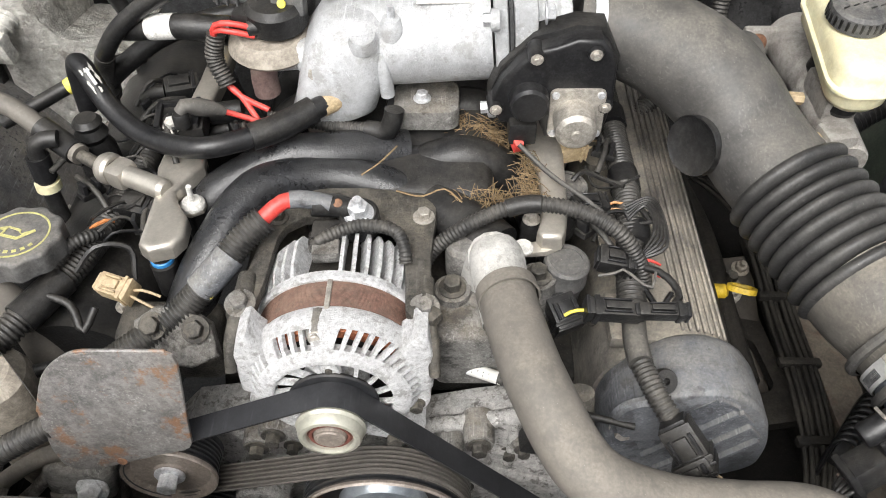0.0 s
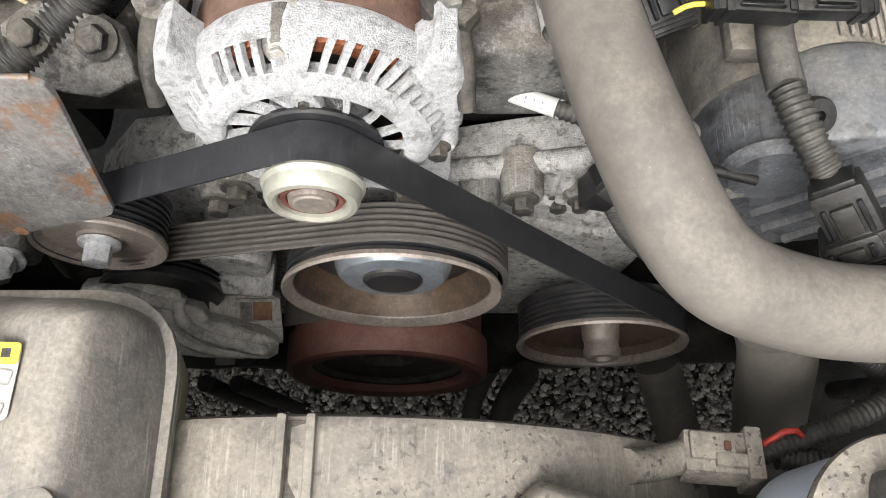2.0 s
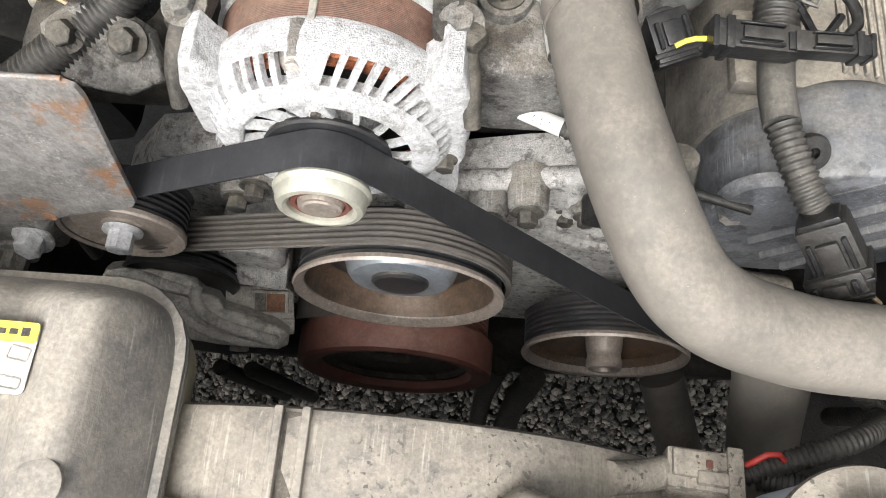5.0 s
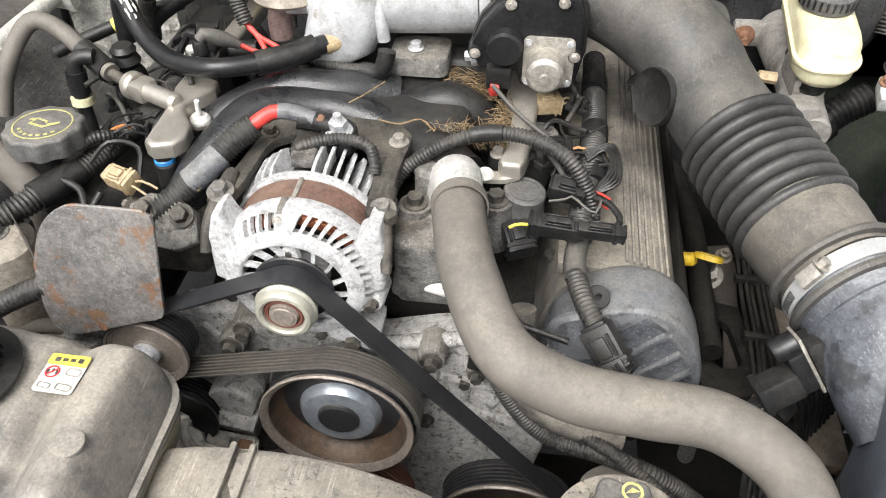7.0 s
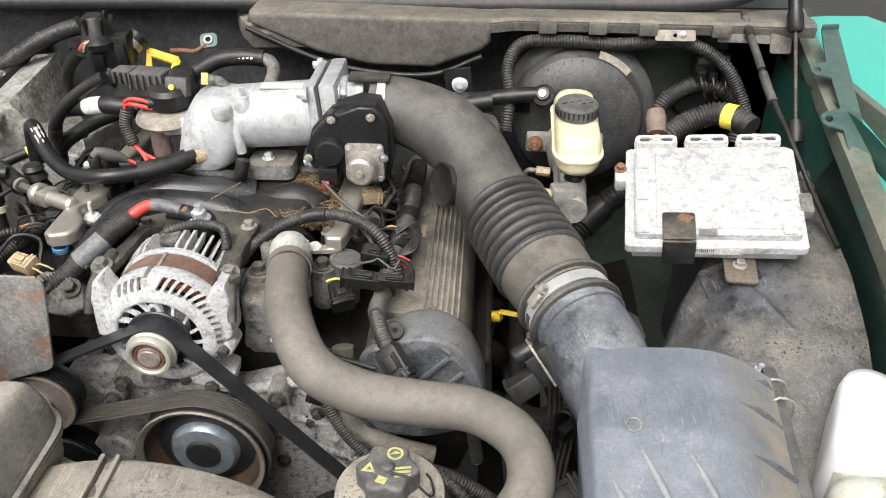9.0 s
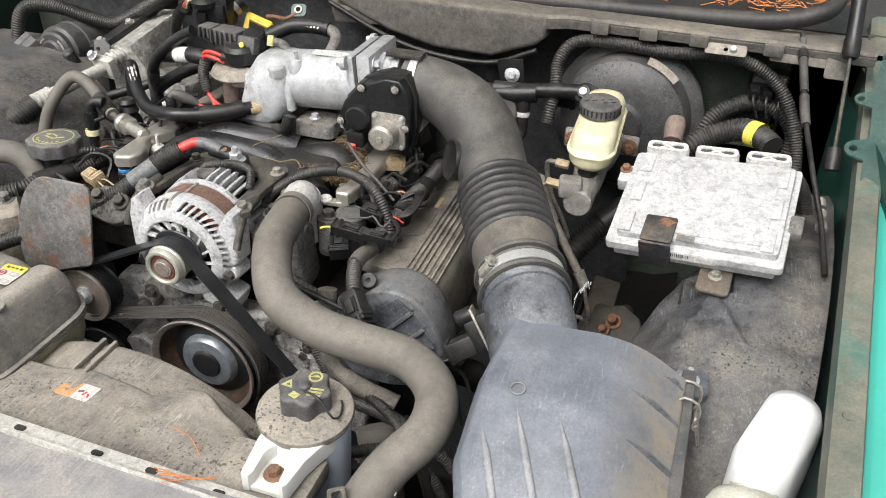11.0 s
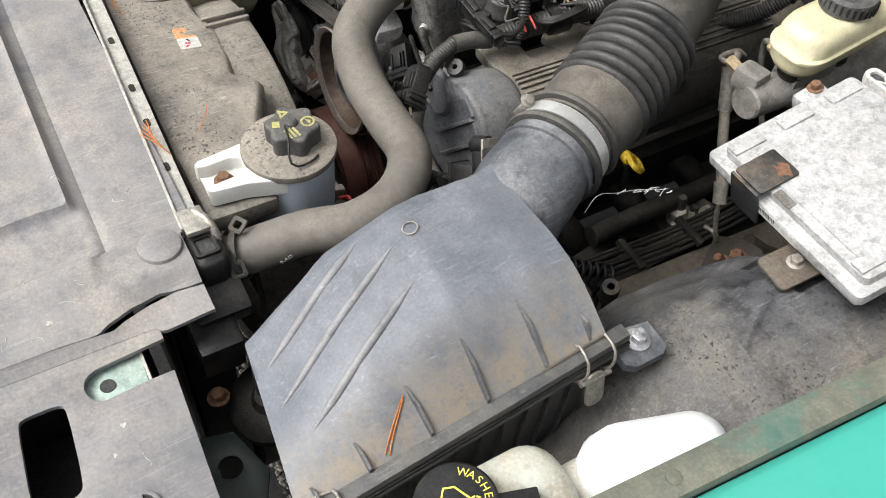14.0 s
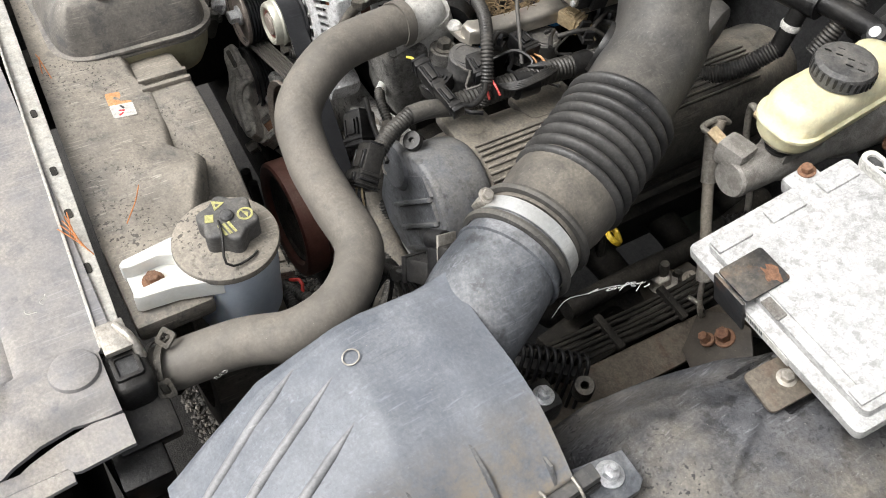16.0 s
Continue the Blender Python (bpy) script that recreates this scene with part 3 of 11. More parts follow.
def lettering(name, body, M, size, m, parent, curve=None):
    """Raised printed letters lying in the plane of M."""
    cu = bpy.data.curves.new(name, "FONT")
    cu.body, cu.size, cu.align_x, cu.align_y, cu.extrude = body, size, "CENTER", "CENTER", 0.0002
    tmp = bpy.data.objects.new(name, cu)
    scene.collection.objects.link(tmp)
    me = bpy.data.meshes.new_from_object(tmp.evaluated_get(bpy.context.evaluated_depsgraph_get()))
    bpy.data.objects.remove(tmp)
    me.transform(M)
    me.materials.append(m)
    ob = new(name, me)
    ob.parent = parent
    return ob

# ---------------------------------------------------------------- ground and body shell
GROUND = 0.08
ground = mk("ground", [(-300, -300, GROUND), (300, -300, GROUND), (300, 300, GROUND), (-300, 300, GROUND)], [(0, 1, 2, 3)], M_GRAVEL)
tagged(ground, "dark damp gravel yard under the car", "ground", kind="structure")

rng = random.Random(5)


def stones(n, x0, x1, y0, y1):
    V, Fc = [], []
    for _ in range(n):
        c = Vector((rng.uniform(x0, x1), rng.uniform(y0, y1), GROUND + 0.001))
        r = rng.choice((0.0025, 0.003, 0.0035, 0.0045, 0.006)) * rng.uniform(0.8, 1.2)
        a = rng.uniform(0, 6.28)
        s = Vector((rng.uniform(0.8, 1.3), rng.uniform(0.7, 1.1), rng.uniform(0.5, 0.9))) * r
        k = len(V)
        pts = [(0, 0, 1), (0.9, 0.1, 0.3), (0.25, 0.9, 0.35), (-0.8, 0.4, 0.25), (-0.6, -0.75, 0.4), (0.4, -0.85, 0.2), (0, 0, -1)]
        for x, y, z in pts:
            x, y, z = x * s.x * rng.uniform(0.8, 1.2), y * s.y * rng.uniform(0.8, 1.2), z * s.z
            V.append((c.x + x * math.cos(a) - y * math.sin(a), c.y + x * math.sin(a) + y * math.cos(a), c.z + z + 0.002))
        for i in range(5):
            j = (i + 1) % 5
            Fc.append((k, k + 1 + i, k + 1 + j))
            Fc.append((k + 6, k + 1 + j, k + 1 + i))
    return V, Fc


gv, gf = stones(20000, -0.45, 0.5, 0.12, 0.62)
gravel = mk("gravel_stones", gv, gf, M_STONE, smooth=False)
tagged(gravel, "loose brown and grey gravel stones on the ground", "gravel", kind="stuff")


def fender_x(y):
    return 0.668 + 0.1 * y


def fender_z(y):
    return 0.935 + 0.12 * y


# driver's side: inner fender, lip and outer fender skin
corner_panel = sheet("inner_fender_corner", lambda u, v: (0.752 - 0.02 * u, 0.50 + 0.46 * u, 0.72 + 0.30 * v + 0.01 * math.sin(6 * u)), 16, 10, M_APRON)
tagged(corner_panel, "green painted inner fender corner by the firewall", "body panel", kind="structure")
inner_fender = sheet("inner_fender_driver", lambda u, v: (fender_x(-0.3 + 1.4 * u) + 0.012 - 0.05 * (1 - v), -0.3 + 1.4 * u, 0.45 + (fender_z(-0.3 + 1.4 * u) - 0.465) * v), 30, 8, M_GREEN)
tagged(inner_fender, "dark green painted inner fender panel", "body panel", kind="structure")


def lip_fn(u, v):
    y = -0.35 + 1.45 * u
    w = (0.0, 0.002, 0.010, 0.020, 0.026, 0.028)
    h = (-0.022, -0.004, 0.0, 0.0005, 0.0, -0.004)
    k = v * 5
    return (fender_x(y) - 0.008 + np.interp(k, range(6), w), y, fender_z(y) + np.interp(k, range(6), h))


lip = sheet("fender_lip", lip_fn, 60, 20, M_LIP, thick=0.003)
tagged(lip, "dusty dull green steel fender lip with worn paint", "body panel", kind="structure")
lathe("rivet", [(0.0, 0.0012), (0.0035, 0.001), (0.0055, 0.0), (0.006, -0.002)], pose(fender_x(0.10) + 0.006, 0.10, fender_z(0.10) + 0.0008), M_LIP, lip, seg=18)
lathe("rivet", [(0.0, 0.0012), (0.0035, 0.001), (0.0055, 0.0), (0.006, -0.002)], pose(fender_x(0.24) + 0.006, 0.24, fender_z(0.24) + 0.0008), M_LIP, lip, seg=18)


def skin_fn(u, v):
    y = -0.5 + 1.5 * u
    w = (0.0, 0.006, 0.03, 0.09, 0.16, 0.2, 0.215)
    h = (-0.004, 0.0005, 0.0025, 0.003, -0.02, -0.09, -0.4)
    k = v * 6
    return (fender_x(y) + 0.0205 + np.interp(k, range(7), w), y, fender_z(y) - 0.006 + np.interp(k, range(7), h))


skin = sheet("fender_skin", skin_fn, 40, 24, M_TEAL, thick=0.002)
tagged(skin, "glossy teal green painted front fender", "fender", kind="structure")

# passenger's side: plain inner fender
inner_fender2 = sheet("inner_fender_passenger", lambda u, v: (-0.80, -0.3 + 1.4 * u, 0.4 + 0.62 * v), 10, 6, M_GREEN)
tagged(inner_fender2, "dark green painted inner fender panel", "body panel", kind="structure")

# firewall, cowl lip, rubber hood seal
firewall = sheet("firewall", lambda u, v: (-0.85 + 1.65 * u, 1.0 + 0.02 * math.sin(u * 40) * (v > 0.3), 0.35 + 0.71 * v), 60, 12, M_FIREWALL)
tagged(firewall, "dark green painted firewall behind the engine", "firewall", kind="structure")

# added black sheet: puts the cowl's shade over the green firewall
firewall_shade_sheet = sheet("firewall_shade", lambda u, v: (-0.70 + 1.17 * u, 0.972 + 0.004 * noise.noise(Vector((u * 14, v * 9, 1))), 0.50 + 0.555 * v), 50, 24, M_PAD_SHADE, thick=0.01)
tagged(firewall_shade_sheet, "black sheet in place of the shade on the firewall", "insulation mat", kind="structure")


def cowl_fn(u, v):
    x = -0.85 + 1.6 * u
    yy = (0.868, 0.866, 0.870, 0.885, 0.915, 0.96, 1.02)
    zl = (1.035, 1.052, 1.058, 1.061, 1.064, 1.067, 1.07)
    zr = (1.066, 1.078, 1.082, 1.083, 1.081, 1.073, 1.07)
    r = min(1, max(0, (x - 0.22) / 0.1))
    k = v * 6
    bow = 0.03 * (x * x) - 0.3 * min(1, max(0, (-0.06 - x) / 0.12))
    z = np.interp(k, range(7), zl) * (1 - r) + np.interp(k, range(7), zr) * r
    return (x, np.interp(k, range(7), yy) - bow, z + 0.006 * math.sin(x * 5) * (1 - r))


cowl = sheet("cowl_lip", cowl_fn, 50, 18, M_COWL, thick=0.003)
tagged(cowl, "dusty grey brown sheet metal cowl lip at the firewall", "cowl", kind="structure")
for cx in (0.38, 0.45, 0.52, 0.62):
    box("clip", pose(cx, 0.858 - 0.03 * cx * cx, 1.072), (0.026, 0.010, 0.017), M_COWL, cowl, bev=0.003)
slab("clip_strip", rounded(0.056, 0.016, 0.003), axes((0.558, 0.849, 1.064), (0.0, -0.8, 0.6), (1, 0, 0)), 0.002, M_TANSTEEL, cowl, bev=0.0005, holes=[circle(0.003, 12)])
lathe("push_pin", [(0.0, 0.006), (0.003, 0.006), (0.0045, 0.003), (0.005, 0.0), (0.0, 0.0)], axes((0.568, 0.8475, 1.0665), (0.0, -0.8, 0.6)), M_WHITEPL, cowl, seg=14)
slab("end_flap", rounded(0.03, 0.028, 0.004), axes((0.705, 0.85, 1.055), (0.1, -0.9, 0.4), (1, 0, 0)), 0.002, M_COWL, cowl, bev=0.0008)
slab("under_flap", rounded(0.075, 0.012, 0.003), axes((0.655, 0.853, 1.060), (0.0, -0.9, 0.45), (1, 0.05, -0.05)), 0.002, M_COWL, cowl, bev=0.0008)
seal = tube("hood_seal", [(-0.84, 0.915, 1.07), (-0.3, 0.93, 1.078), (0.1, 0.935, 1.078), (0.4, 0.925, 1.084), (0.6, 0.915, 1.092), (0.68, 0.925, 1.11), (0.7, 0.97, 1.13), (0.7, 1.05, 1.14)], 0.013, M_SEAL)
tagged(seal, "black rubber hood seal along the cowl", "seal", kind="structure")
screen = sheet("cowl_grille", lambda u, v: (-0.85 + 1.6 * u, 0.955 + 0.4 * v, 1.075 + 0.01 * v), 30, 8, M_PLASTIC, thick=0.01)
tagged(screen, "black plastic cowl grille in front of the windscreen", "cowl grille", kind="structure")
glass = sheet("windscreen", lambda u, v: (-0.85 + 1.7 * u, 1.34 + 0.75 * v, 1.08 + 0.42 * v), 10, 8, M_GLASS, thick=0.005)
tagged(glass, "dark windscreen glass behind the cowl", "windscreen", kind="structure")

# the open hood over the back of the bay
def hood_fn(u, v):
    x = -0.76 + 1.52 * u
    f = 1.28 * v
    sag = 0.035 * (1 - (2 * u - 1) ** 2) + 0.03 * math.sin(math.pi * v)
    return (x, 1.10 - 0.40 * f + 0.9 * sag, 1.14 + 0.917 * f + 0.4 * sag)


hood = sheet("hood", hood_fn, 24, 24, M_TEAL)
tagged(hood, "open teal hood raised over the engine bay", "hood", kind="structure")
sheet("hood_liner", lambda u, v: Vector(hood_fn(0.03 + 0.94 * u, 0.03 + 0.94 * v)) - Vector((0, 0.028, 0.012)), 20, 20, M_PAD_SHADE, hood, "dark felt pad under the hood")

# under the engine
crossmember = thing("crossmember", "grimy black steel subframe crossmember under the engine", "frame", kind="structure")
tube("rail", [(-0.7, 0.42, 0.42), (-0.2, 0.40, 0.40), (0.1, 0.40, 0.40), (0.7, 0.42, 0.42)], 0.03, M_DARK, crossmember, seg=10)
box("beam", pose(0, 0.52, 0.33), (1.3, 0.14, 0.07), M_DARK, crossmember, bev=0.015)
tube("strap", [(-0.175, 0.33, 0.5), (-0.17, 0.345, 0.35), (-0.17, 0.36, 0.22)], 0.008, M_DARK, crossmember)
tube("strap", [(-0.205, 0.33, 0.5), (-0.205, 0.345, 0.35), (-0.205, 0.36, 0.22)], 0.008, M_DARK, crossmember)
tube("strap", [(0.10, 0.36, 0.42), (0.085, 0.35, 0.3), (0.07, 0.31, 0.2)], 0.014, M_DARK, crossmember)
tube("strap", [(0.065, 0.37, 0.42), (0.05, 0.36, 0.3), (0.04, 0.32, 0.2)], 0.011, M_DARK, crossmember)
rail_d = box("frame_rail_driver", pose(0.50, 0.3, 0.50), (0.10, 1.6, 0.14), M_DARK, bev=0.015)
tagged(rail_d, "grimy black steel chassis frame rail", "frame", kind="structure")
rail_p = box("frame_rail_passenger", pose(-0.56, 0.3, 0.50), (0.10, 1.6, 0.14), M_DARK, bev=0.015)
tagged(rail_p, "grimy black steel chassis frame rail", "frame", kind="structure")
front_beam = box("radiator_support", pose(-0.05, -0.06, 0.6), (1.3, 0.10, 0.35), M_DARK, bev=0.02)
tagged(front_beam, "dark radiator support behind the bumper", "frame", kind="structure")
radiator = thing("radiator", "dark finned radiator core with black plastic end tanks", "radiator")
box("core", pose(-0.06, 0.035, 0.59), (0.66, 0.035, 0.45), M_DARK, radiator, bev=0.003)
box("end_tank", pose(0.30, 0.04, 0.60), (0.055, 0.05, 0.48), M_PLASTIC, radiator, bev=0.012)
box("end_tank", pose(-0.42, 0.04, 0.60), (0.055, 0.05, 0.48), M_PLASTIC, radiator, bev=0.012)

def loft(name, rings, m, parent, label="", sharp=40):
    V, Fc = [], []
    n = len(rings[0])
    for r in rings:
        V += [Vector(p) for p in r]
    for i in range(len(rings) - 1):
        for k in range(n):
            a, b = i * n + k, i * n + (k + 1) % n
            Fc.append((a, b, b + n, a + n))
    Fc.append(tuple(range(n - 1, -1, -1)))
    Fc.append(tuple((len(rings) - 1) * n + k for k in range(n)))
    bm = bmesh.new()
    vs = [bm.verts.new(v) for v in V]
    for f in Fc:
        bm.faces.new([vs[i] for i in f])
    return part(name, bm, m, parent, label, sharp)


def ring(cx, cy, w, d, r, z, n=6, yaw=0.0, tilt=(0.0, 0.0)):
    c, s = math.cos(radians(yaw)), math.sin(radians(yaw))
    return [(cx + x * c - y * s, cy + x * s + y * c, z + x * tilt[0] + y * tilt[1]) for x, y in rounded(w, d, r, n)]


# ---------------------------------------------------------------- wheel well liner


LINER_Y = (-0.1, 0.24, 0.31, 0.345, 0.40, 0.445, 0.49, 0.545, 0.60, 0.70, 0.82)
LINER_IN = (0.560, 0.552, 0.515, 0.478, 0.482, 0.498, 0.520, 0.553, 0.580, 0.60, 0.60)
LINER_EDGE = (0.66, 0.74, 0.765, 0.785, 0.820, 0.848, 0.873, 0.890, 0.889, 0.875, 0.855)
LINER_TOP = (0.70, 0.795, 0.84, 0.868, 0.893, 0.905, 0.913, 0.917, 0.917, 0.90, 0.88)


def liner_fn(u, v):
    y = -0.1 + 0.92 * v
    xi, edge, top = (float(np.interp(y, LINER_Y, q)) for q in (LINER_IN, LINER_EDGE, LINER_TOP))
    xo = fender_x(y) - 0.006
    x = xi + (xo - xi) * u ** 1.5
    dx, dz = x - xi, edge - top
    z = top + float(np.interp(dx, (0, 0.003, 0.008, 0.014, 0.022, 0.05, 0.075, 0.10, 0.14), (-0.30, -0.18, dz - 0.022, dz - 0.007, dz, dz * 0.5, dz * 0.18, -0.002, 0.0)))
    # a pressed rib across the crown and the pocket for the air box foot
    z += 0.004 * math.exp(-((x - 0.625 + 0.55 * (y - 0.40)) / 0.006) ** 2) * (1 if 0.40 < y < 0.58 else 0)
    b = min(1, max(0, (x - 0.543) / 0.008)) * min(1, max(0, (0.610 - x) / 0.008)) * min(1, max(0, (y - 0.302) / 0.008)) * min(1, max(0, (0.382 - y) / 0.008))
    b = b * b * (3 - 2 * b)
    z = z * (1 - b) + min(z, 0.8795) * b
    if 0.556 < x < 0.61 and 0.476 < y < 0.53:
        z -= 0.007
    z += 0.004 * noise.noise(Vector((x * 9, y * 9, 0))) + 0.0018 * noise.noise(Vector((x * 40, y * 40, 0)))
    return (x, y, z)


liner = sheet("wheel_well_liner", liner_fn, 110, 330, M_LINER, thick=0.003)
tagged(liner, "scuffed dark grey plastic wheel well liner with dust", "wheel liner", kind="structure")
liner2 = sheet("wheel_well_liner_passenger", lambda u, v: (-0.78 + 0.42 * u, 0.05 + 0.85 * v, 0.92 + 0.05 * math.sin(v * 3.1) - 0.22 * max(0, u - 0.45) ** 2 * 3.3), 30, 40, M_LINER, thick=0.003)
tagged(liner2, "dusty dark plastic wheel well liner", "wheel liner", kind="structure")

# ---------------------------------------------------------------- radiator sight cover and metal strip


def crack_x(y):
    return float(np.interp(y, (-0.45, -0.0892, -0.061, -0.0317, -0.024, 0.0, 0.025, 0.05), (0.352, 0.3545, 0.354, 0.3555, 0.351, 0.3435, 0.3395, 0.3425)))


def cover_z(x, y):
    z = 0.868
    z += 0.010 * max(0, min(1, (x + 0.0) / 0.3)) * (1 if y > -0.02 else max(0, 1 + (y + 0.02) / 0.08))
    z += (0.0035 * math.exp(-((y + 0.030) / 0.003) ** 2) * (1 if x < 0.217 else 0) - 0.003 * math.exp(-((y + 0.014) / 0.0035) ** 2)) * (1 if x < 0.284 else 0)
    if y < -0.022:
        k = min(1, (-0.022 - y) / 0.008)
        z += k * (0.008 - 0.0085 * min(1, max(0, (x - 0.217) / 0.006)) + 0.0065 * min(1, max(0, (x - 0.281) / 0.006)) - 0.007 * min(1, max(0, (x - 0.30) / 0.02)))
    if x > 0.325:
        w = min(1, (x - 0.325) / (crack_x(y) - 0.325))
        z = z * (1 - w) + 0.8665 * w
    z -= max(0, -0.15 - y) * 0.25
    z += 0.0025 * noise.noise(Vector((x * 12, y * 12, 2)))
    return z


cover = thing("radiator_cover", "sun bleached dusty grey plastic radiator cover with a crack", "engine bay cover")


def panel_fn(u, v):
    y = -0.45 + 0.512 * v
    x = -0.55 + (crack_x(y) + 0.55) * u
    k = min(1, max(0, (x - 0.283) / 0.006))
    y = -0.45 + (0.512 - 0.0145 * k) * v
    return (x, y, cover_z(x, y))


sheet("panel", panel_fn, 190, 140, M_PANEL, cover, thick=0.004)


def tab_fn(u, v):
    y = -0.45 + 0.498 * v
    k = min(1, max(0, (y + 0.085) / 0.1))
    x0 = crack_x(y) + 0.0024 * k
    x1 = float(np.interp(y, (-0.45, -0.117, 0.0, 0.003, 0.048), (0.37, 0.3655, 0.3655, 0.372, 0.3705)))
    z0, z1 = cover_z(crack_x(y), y) - 0.0004 - 0.0008 * k, 0.8593 + 0.0025 * min(1, max(0, y / 0.04)) - max(0, -0.15 - y) * 0.25
    return (x0 + (x1 - x0) * u, y, z0 + (z1 - z0) * u ** 0.8)


sheet("cracked_edge", tab_fn, 8, 120, M_PANEL, cover, thick=0.004)
def soft_corners(P, n=2):
    """Round an outline by cutting its corners."""
    for _ in range(n):
        P = [q for a, b in zip(P, P[1:] + P[:1]) for q in ((0.8 * a[0] + 0.2 * b[0], 0.8 * a[1] + 0.2 * b[1]), (0.2 * a[0] + 0.8 * b[0], 0.2 * a[1] + 0.8 * b[1]))]
    return P


# a long plate in front with a slot for the latch and an oblong hole
slab("front_plate", [(0.362, -0.16), (0.362, 0.0015), (0.3776, 0.0011), (0.3818, -0.050), (0.3826, -0.0557), (0.3842, -0.0600), (0.3872, -0.0640), (0.3912, -0.0664), (0.3958, -0.0673), (0.4005, -0.0668), (0.4055, -0.0650), (0.4096, -0.0618), (0.4120, -0.0585), (0.4128, -0.0545), (0.4102, -0.0236), (0.4102, -0.0007), (0.5485, -0.0079), (0.562, -0.16)],
     pose(0, 0, 0.8548), 0.004, M_PANEL, cover, bev=0.001, holes=[soft_corners([(0.4005, -0.1165), (0.4003, -0.0895), (0.4050, -0.0835), (0.474, -0.0880), (0.480, -0.094), (0.4835, -0.1200), (0.470, -0.1235), (0.410, -0.1190)])])
slab("front_plate", [(0.362, -0.45), (0.362, -0.1603), (0.562, -0.1603), (0.60, -0.45)], pose(0, -0.0, 0.8543, 0, 0, 0), 0.004, M_PANEL, cover, bev=0.001)
lathe("round_boss", [(0.0, 0.0025), (0.016, 0.0025), (0.0185, 0.0012), (0.020, -0.003)], pose(0.300, 0.027, 0.8805), M_PANEL, cover, seg=28)
pin = slab("push_pin", circle(0.0135, 26), pose(0.511, -0.057, 0.8586), 0.003, M_PANEL, cover, "moulded push pin in the cover", bev=0.001, holes=[[(0.010 * math.cos(radians(a0 + k * 18)) , 0.010 * math.sin(radians(a0 + k * 18))) for k in range(4)] + [(0.002 * math.cos(radians(a0 + 27)), 0.002 * math.sin(radians(a0 + 27)))] for a0 in (18, 108, 198, 288)])
# black disc darkens the recessed sectors of the pin
slab("pin_recess", circle(0.0125, 20), pose(0.511, -0.057, 0.8587), 0.0006, M_PLASTIC, pin, bev=0)
for px_, py_, pr_ in ((0.462, -0.062, 0.0017), (0.44, -0.05, 0.0021), (0.33, -0.075, 0.0026), (0.495, -0.085, 0.0018)):
    slab("paint_chip", [((pr_ + 0.3 * pr_ * math.sin(3 * a + px_ * 90)) * math.cos(a), (pr_ + 0.3 * pr_ * math.sin(3 * a + px_ * 90)) * math.sin(a)) for a in [0.4 * k for k in range(16)]], pose(px_, py_, cover_z(px_, py_) if px_ < 0.35 else 0.8588), 0.0003, M_STRIP, cover, bev=0)
sq_ = random.Random(21)
for k in range(26):
    x0, y0, a = sq_.uniform(0.12, 0.53), sq_.uniform(-0.15, 0.03), sq_.uniform(0, 6.28)
    if x0 > 0.36 and (y0 > -0.03 or (x0 < 0.49 and y0 < -0.07) or x0 < 0.42):
        continue
    C_ = []
    for q in range(5):
        C_.append(Vector((x0, y0, (cover_z(x0, y0) if x0 < 0.352 else 0.8588) + 0.0001)))
        a += sq_.uniform(-1.3, 1.3)
        x0, y0 = x0 + 0.0035 * math.cos(a), y0 + 0.0035 * math.sin(a)
        x0 = min(x0, 0.35) if C_[0].x < 0.352 else max(x0, 0.366)
    tube("drip_mark", C_, 0.0004, M_STRIP, cover, seg=4, step=0.002)
strip = thing("radiator_strip", "dusty pale metal strip along the top of the radiator", "trim strip")
box("strip", pose(-0.06, 0.0745, 0.8655, 0, -1.0, -2.5), (0.70, 0.020, 0.003), M_STRIP, strip, bev=0.001)
box("flange", pose(-0.06, 0.0655, 0.8695, 0, -1.0, -2.5), (0.70, 0.0025, 0.009), M_STRIP, strip, bev=0.0008)
for sx in (-0.02, 0.07, 0.13, 0.2):
    # dark slab painted on as a shaded slot, nothing is cut
    slab("slot", rounded(0.012, 0.006, 0.0028), pose(sx, 0.0755 - 0.0436 * (sx + 0.06), 0.8668 + 0.0175 * (sx + 0.06)), 0.0012, M_DARK, strip, bev=0)
box("end_clip", pose(0.286, 0.062, 0.881), (0.03, 0.022, 0.006), M_STEEL_DULL, strip, bev=0.0015)
tube("end_clip", [(0.276, 0.066, 0.882), (0.29, 0.072, 0.884), (0.30, 0.075, 0.878), (0.304, 0.076, 0.868)], 0.004, M_STEEL_DULL, strip)

# added near-black pan in place of the shade inside the cover opening
deflector = thing("opening_shade_pan", "near black pan for the shade inside the cover opening", "air deflector")
slab("pan", rounded(0.13, 0.09, 0.01), pose(0.442, -0.102, 0.785), 0.006, M_BAY_SHADE, deflector, bev=0.001)
box("pan_wall", pose(0.442, -0.060, 0.815), (0.12, 0.004, 0.06), M_BAY_SHADE, deflector, bev=0.001)
box("pan_wall", pose(0.385, -0.102, 0.815), (0.004, 0.085, 0.06), M_BAY_SHADE, deflector, bev=0.001)

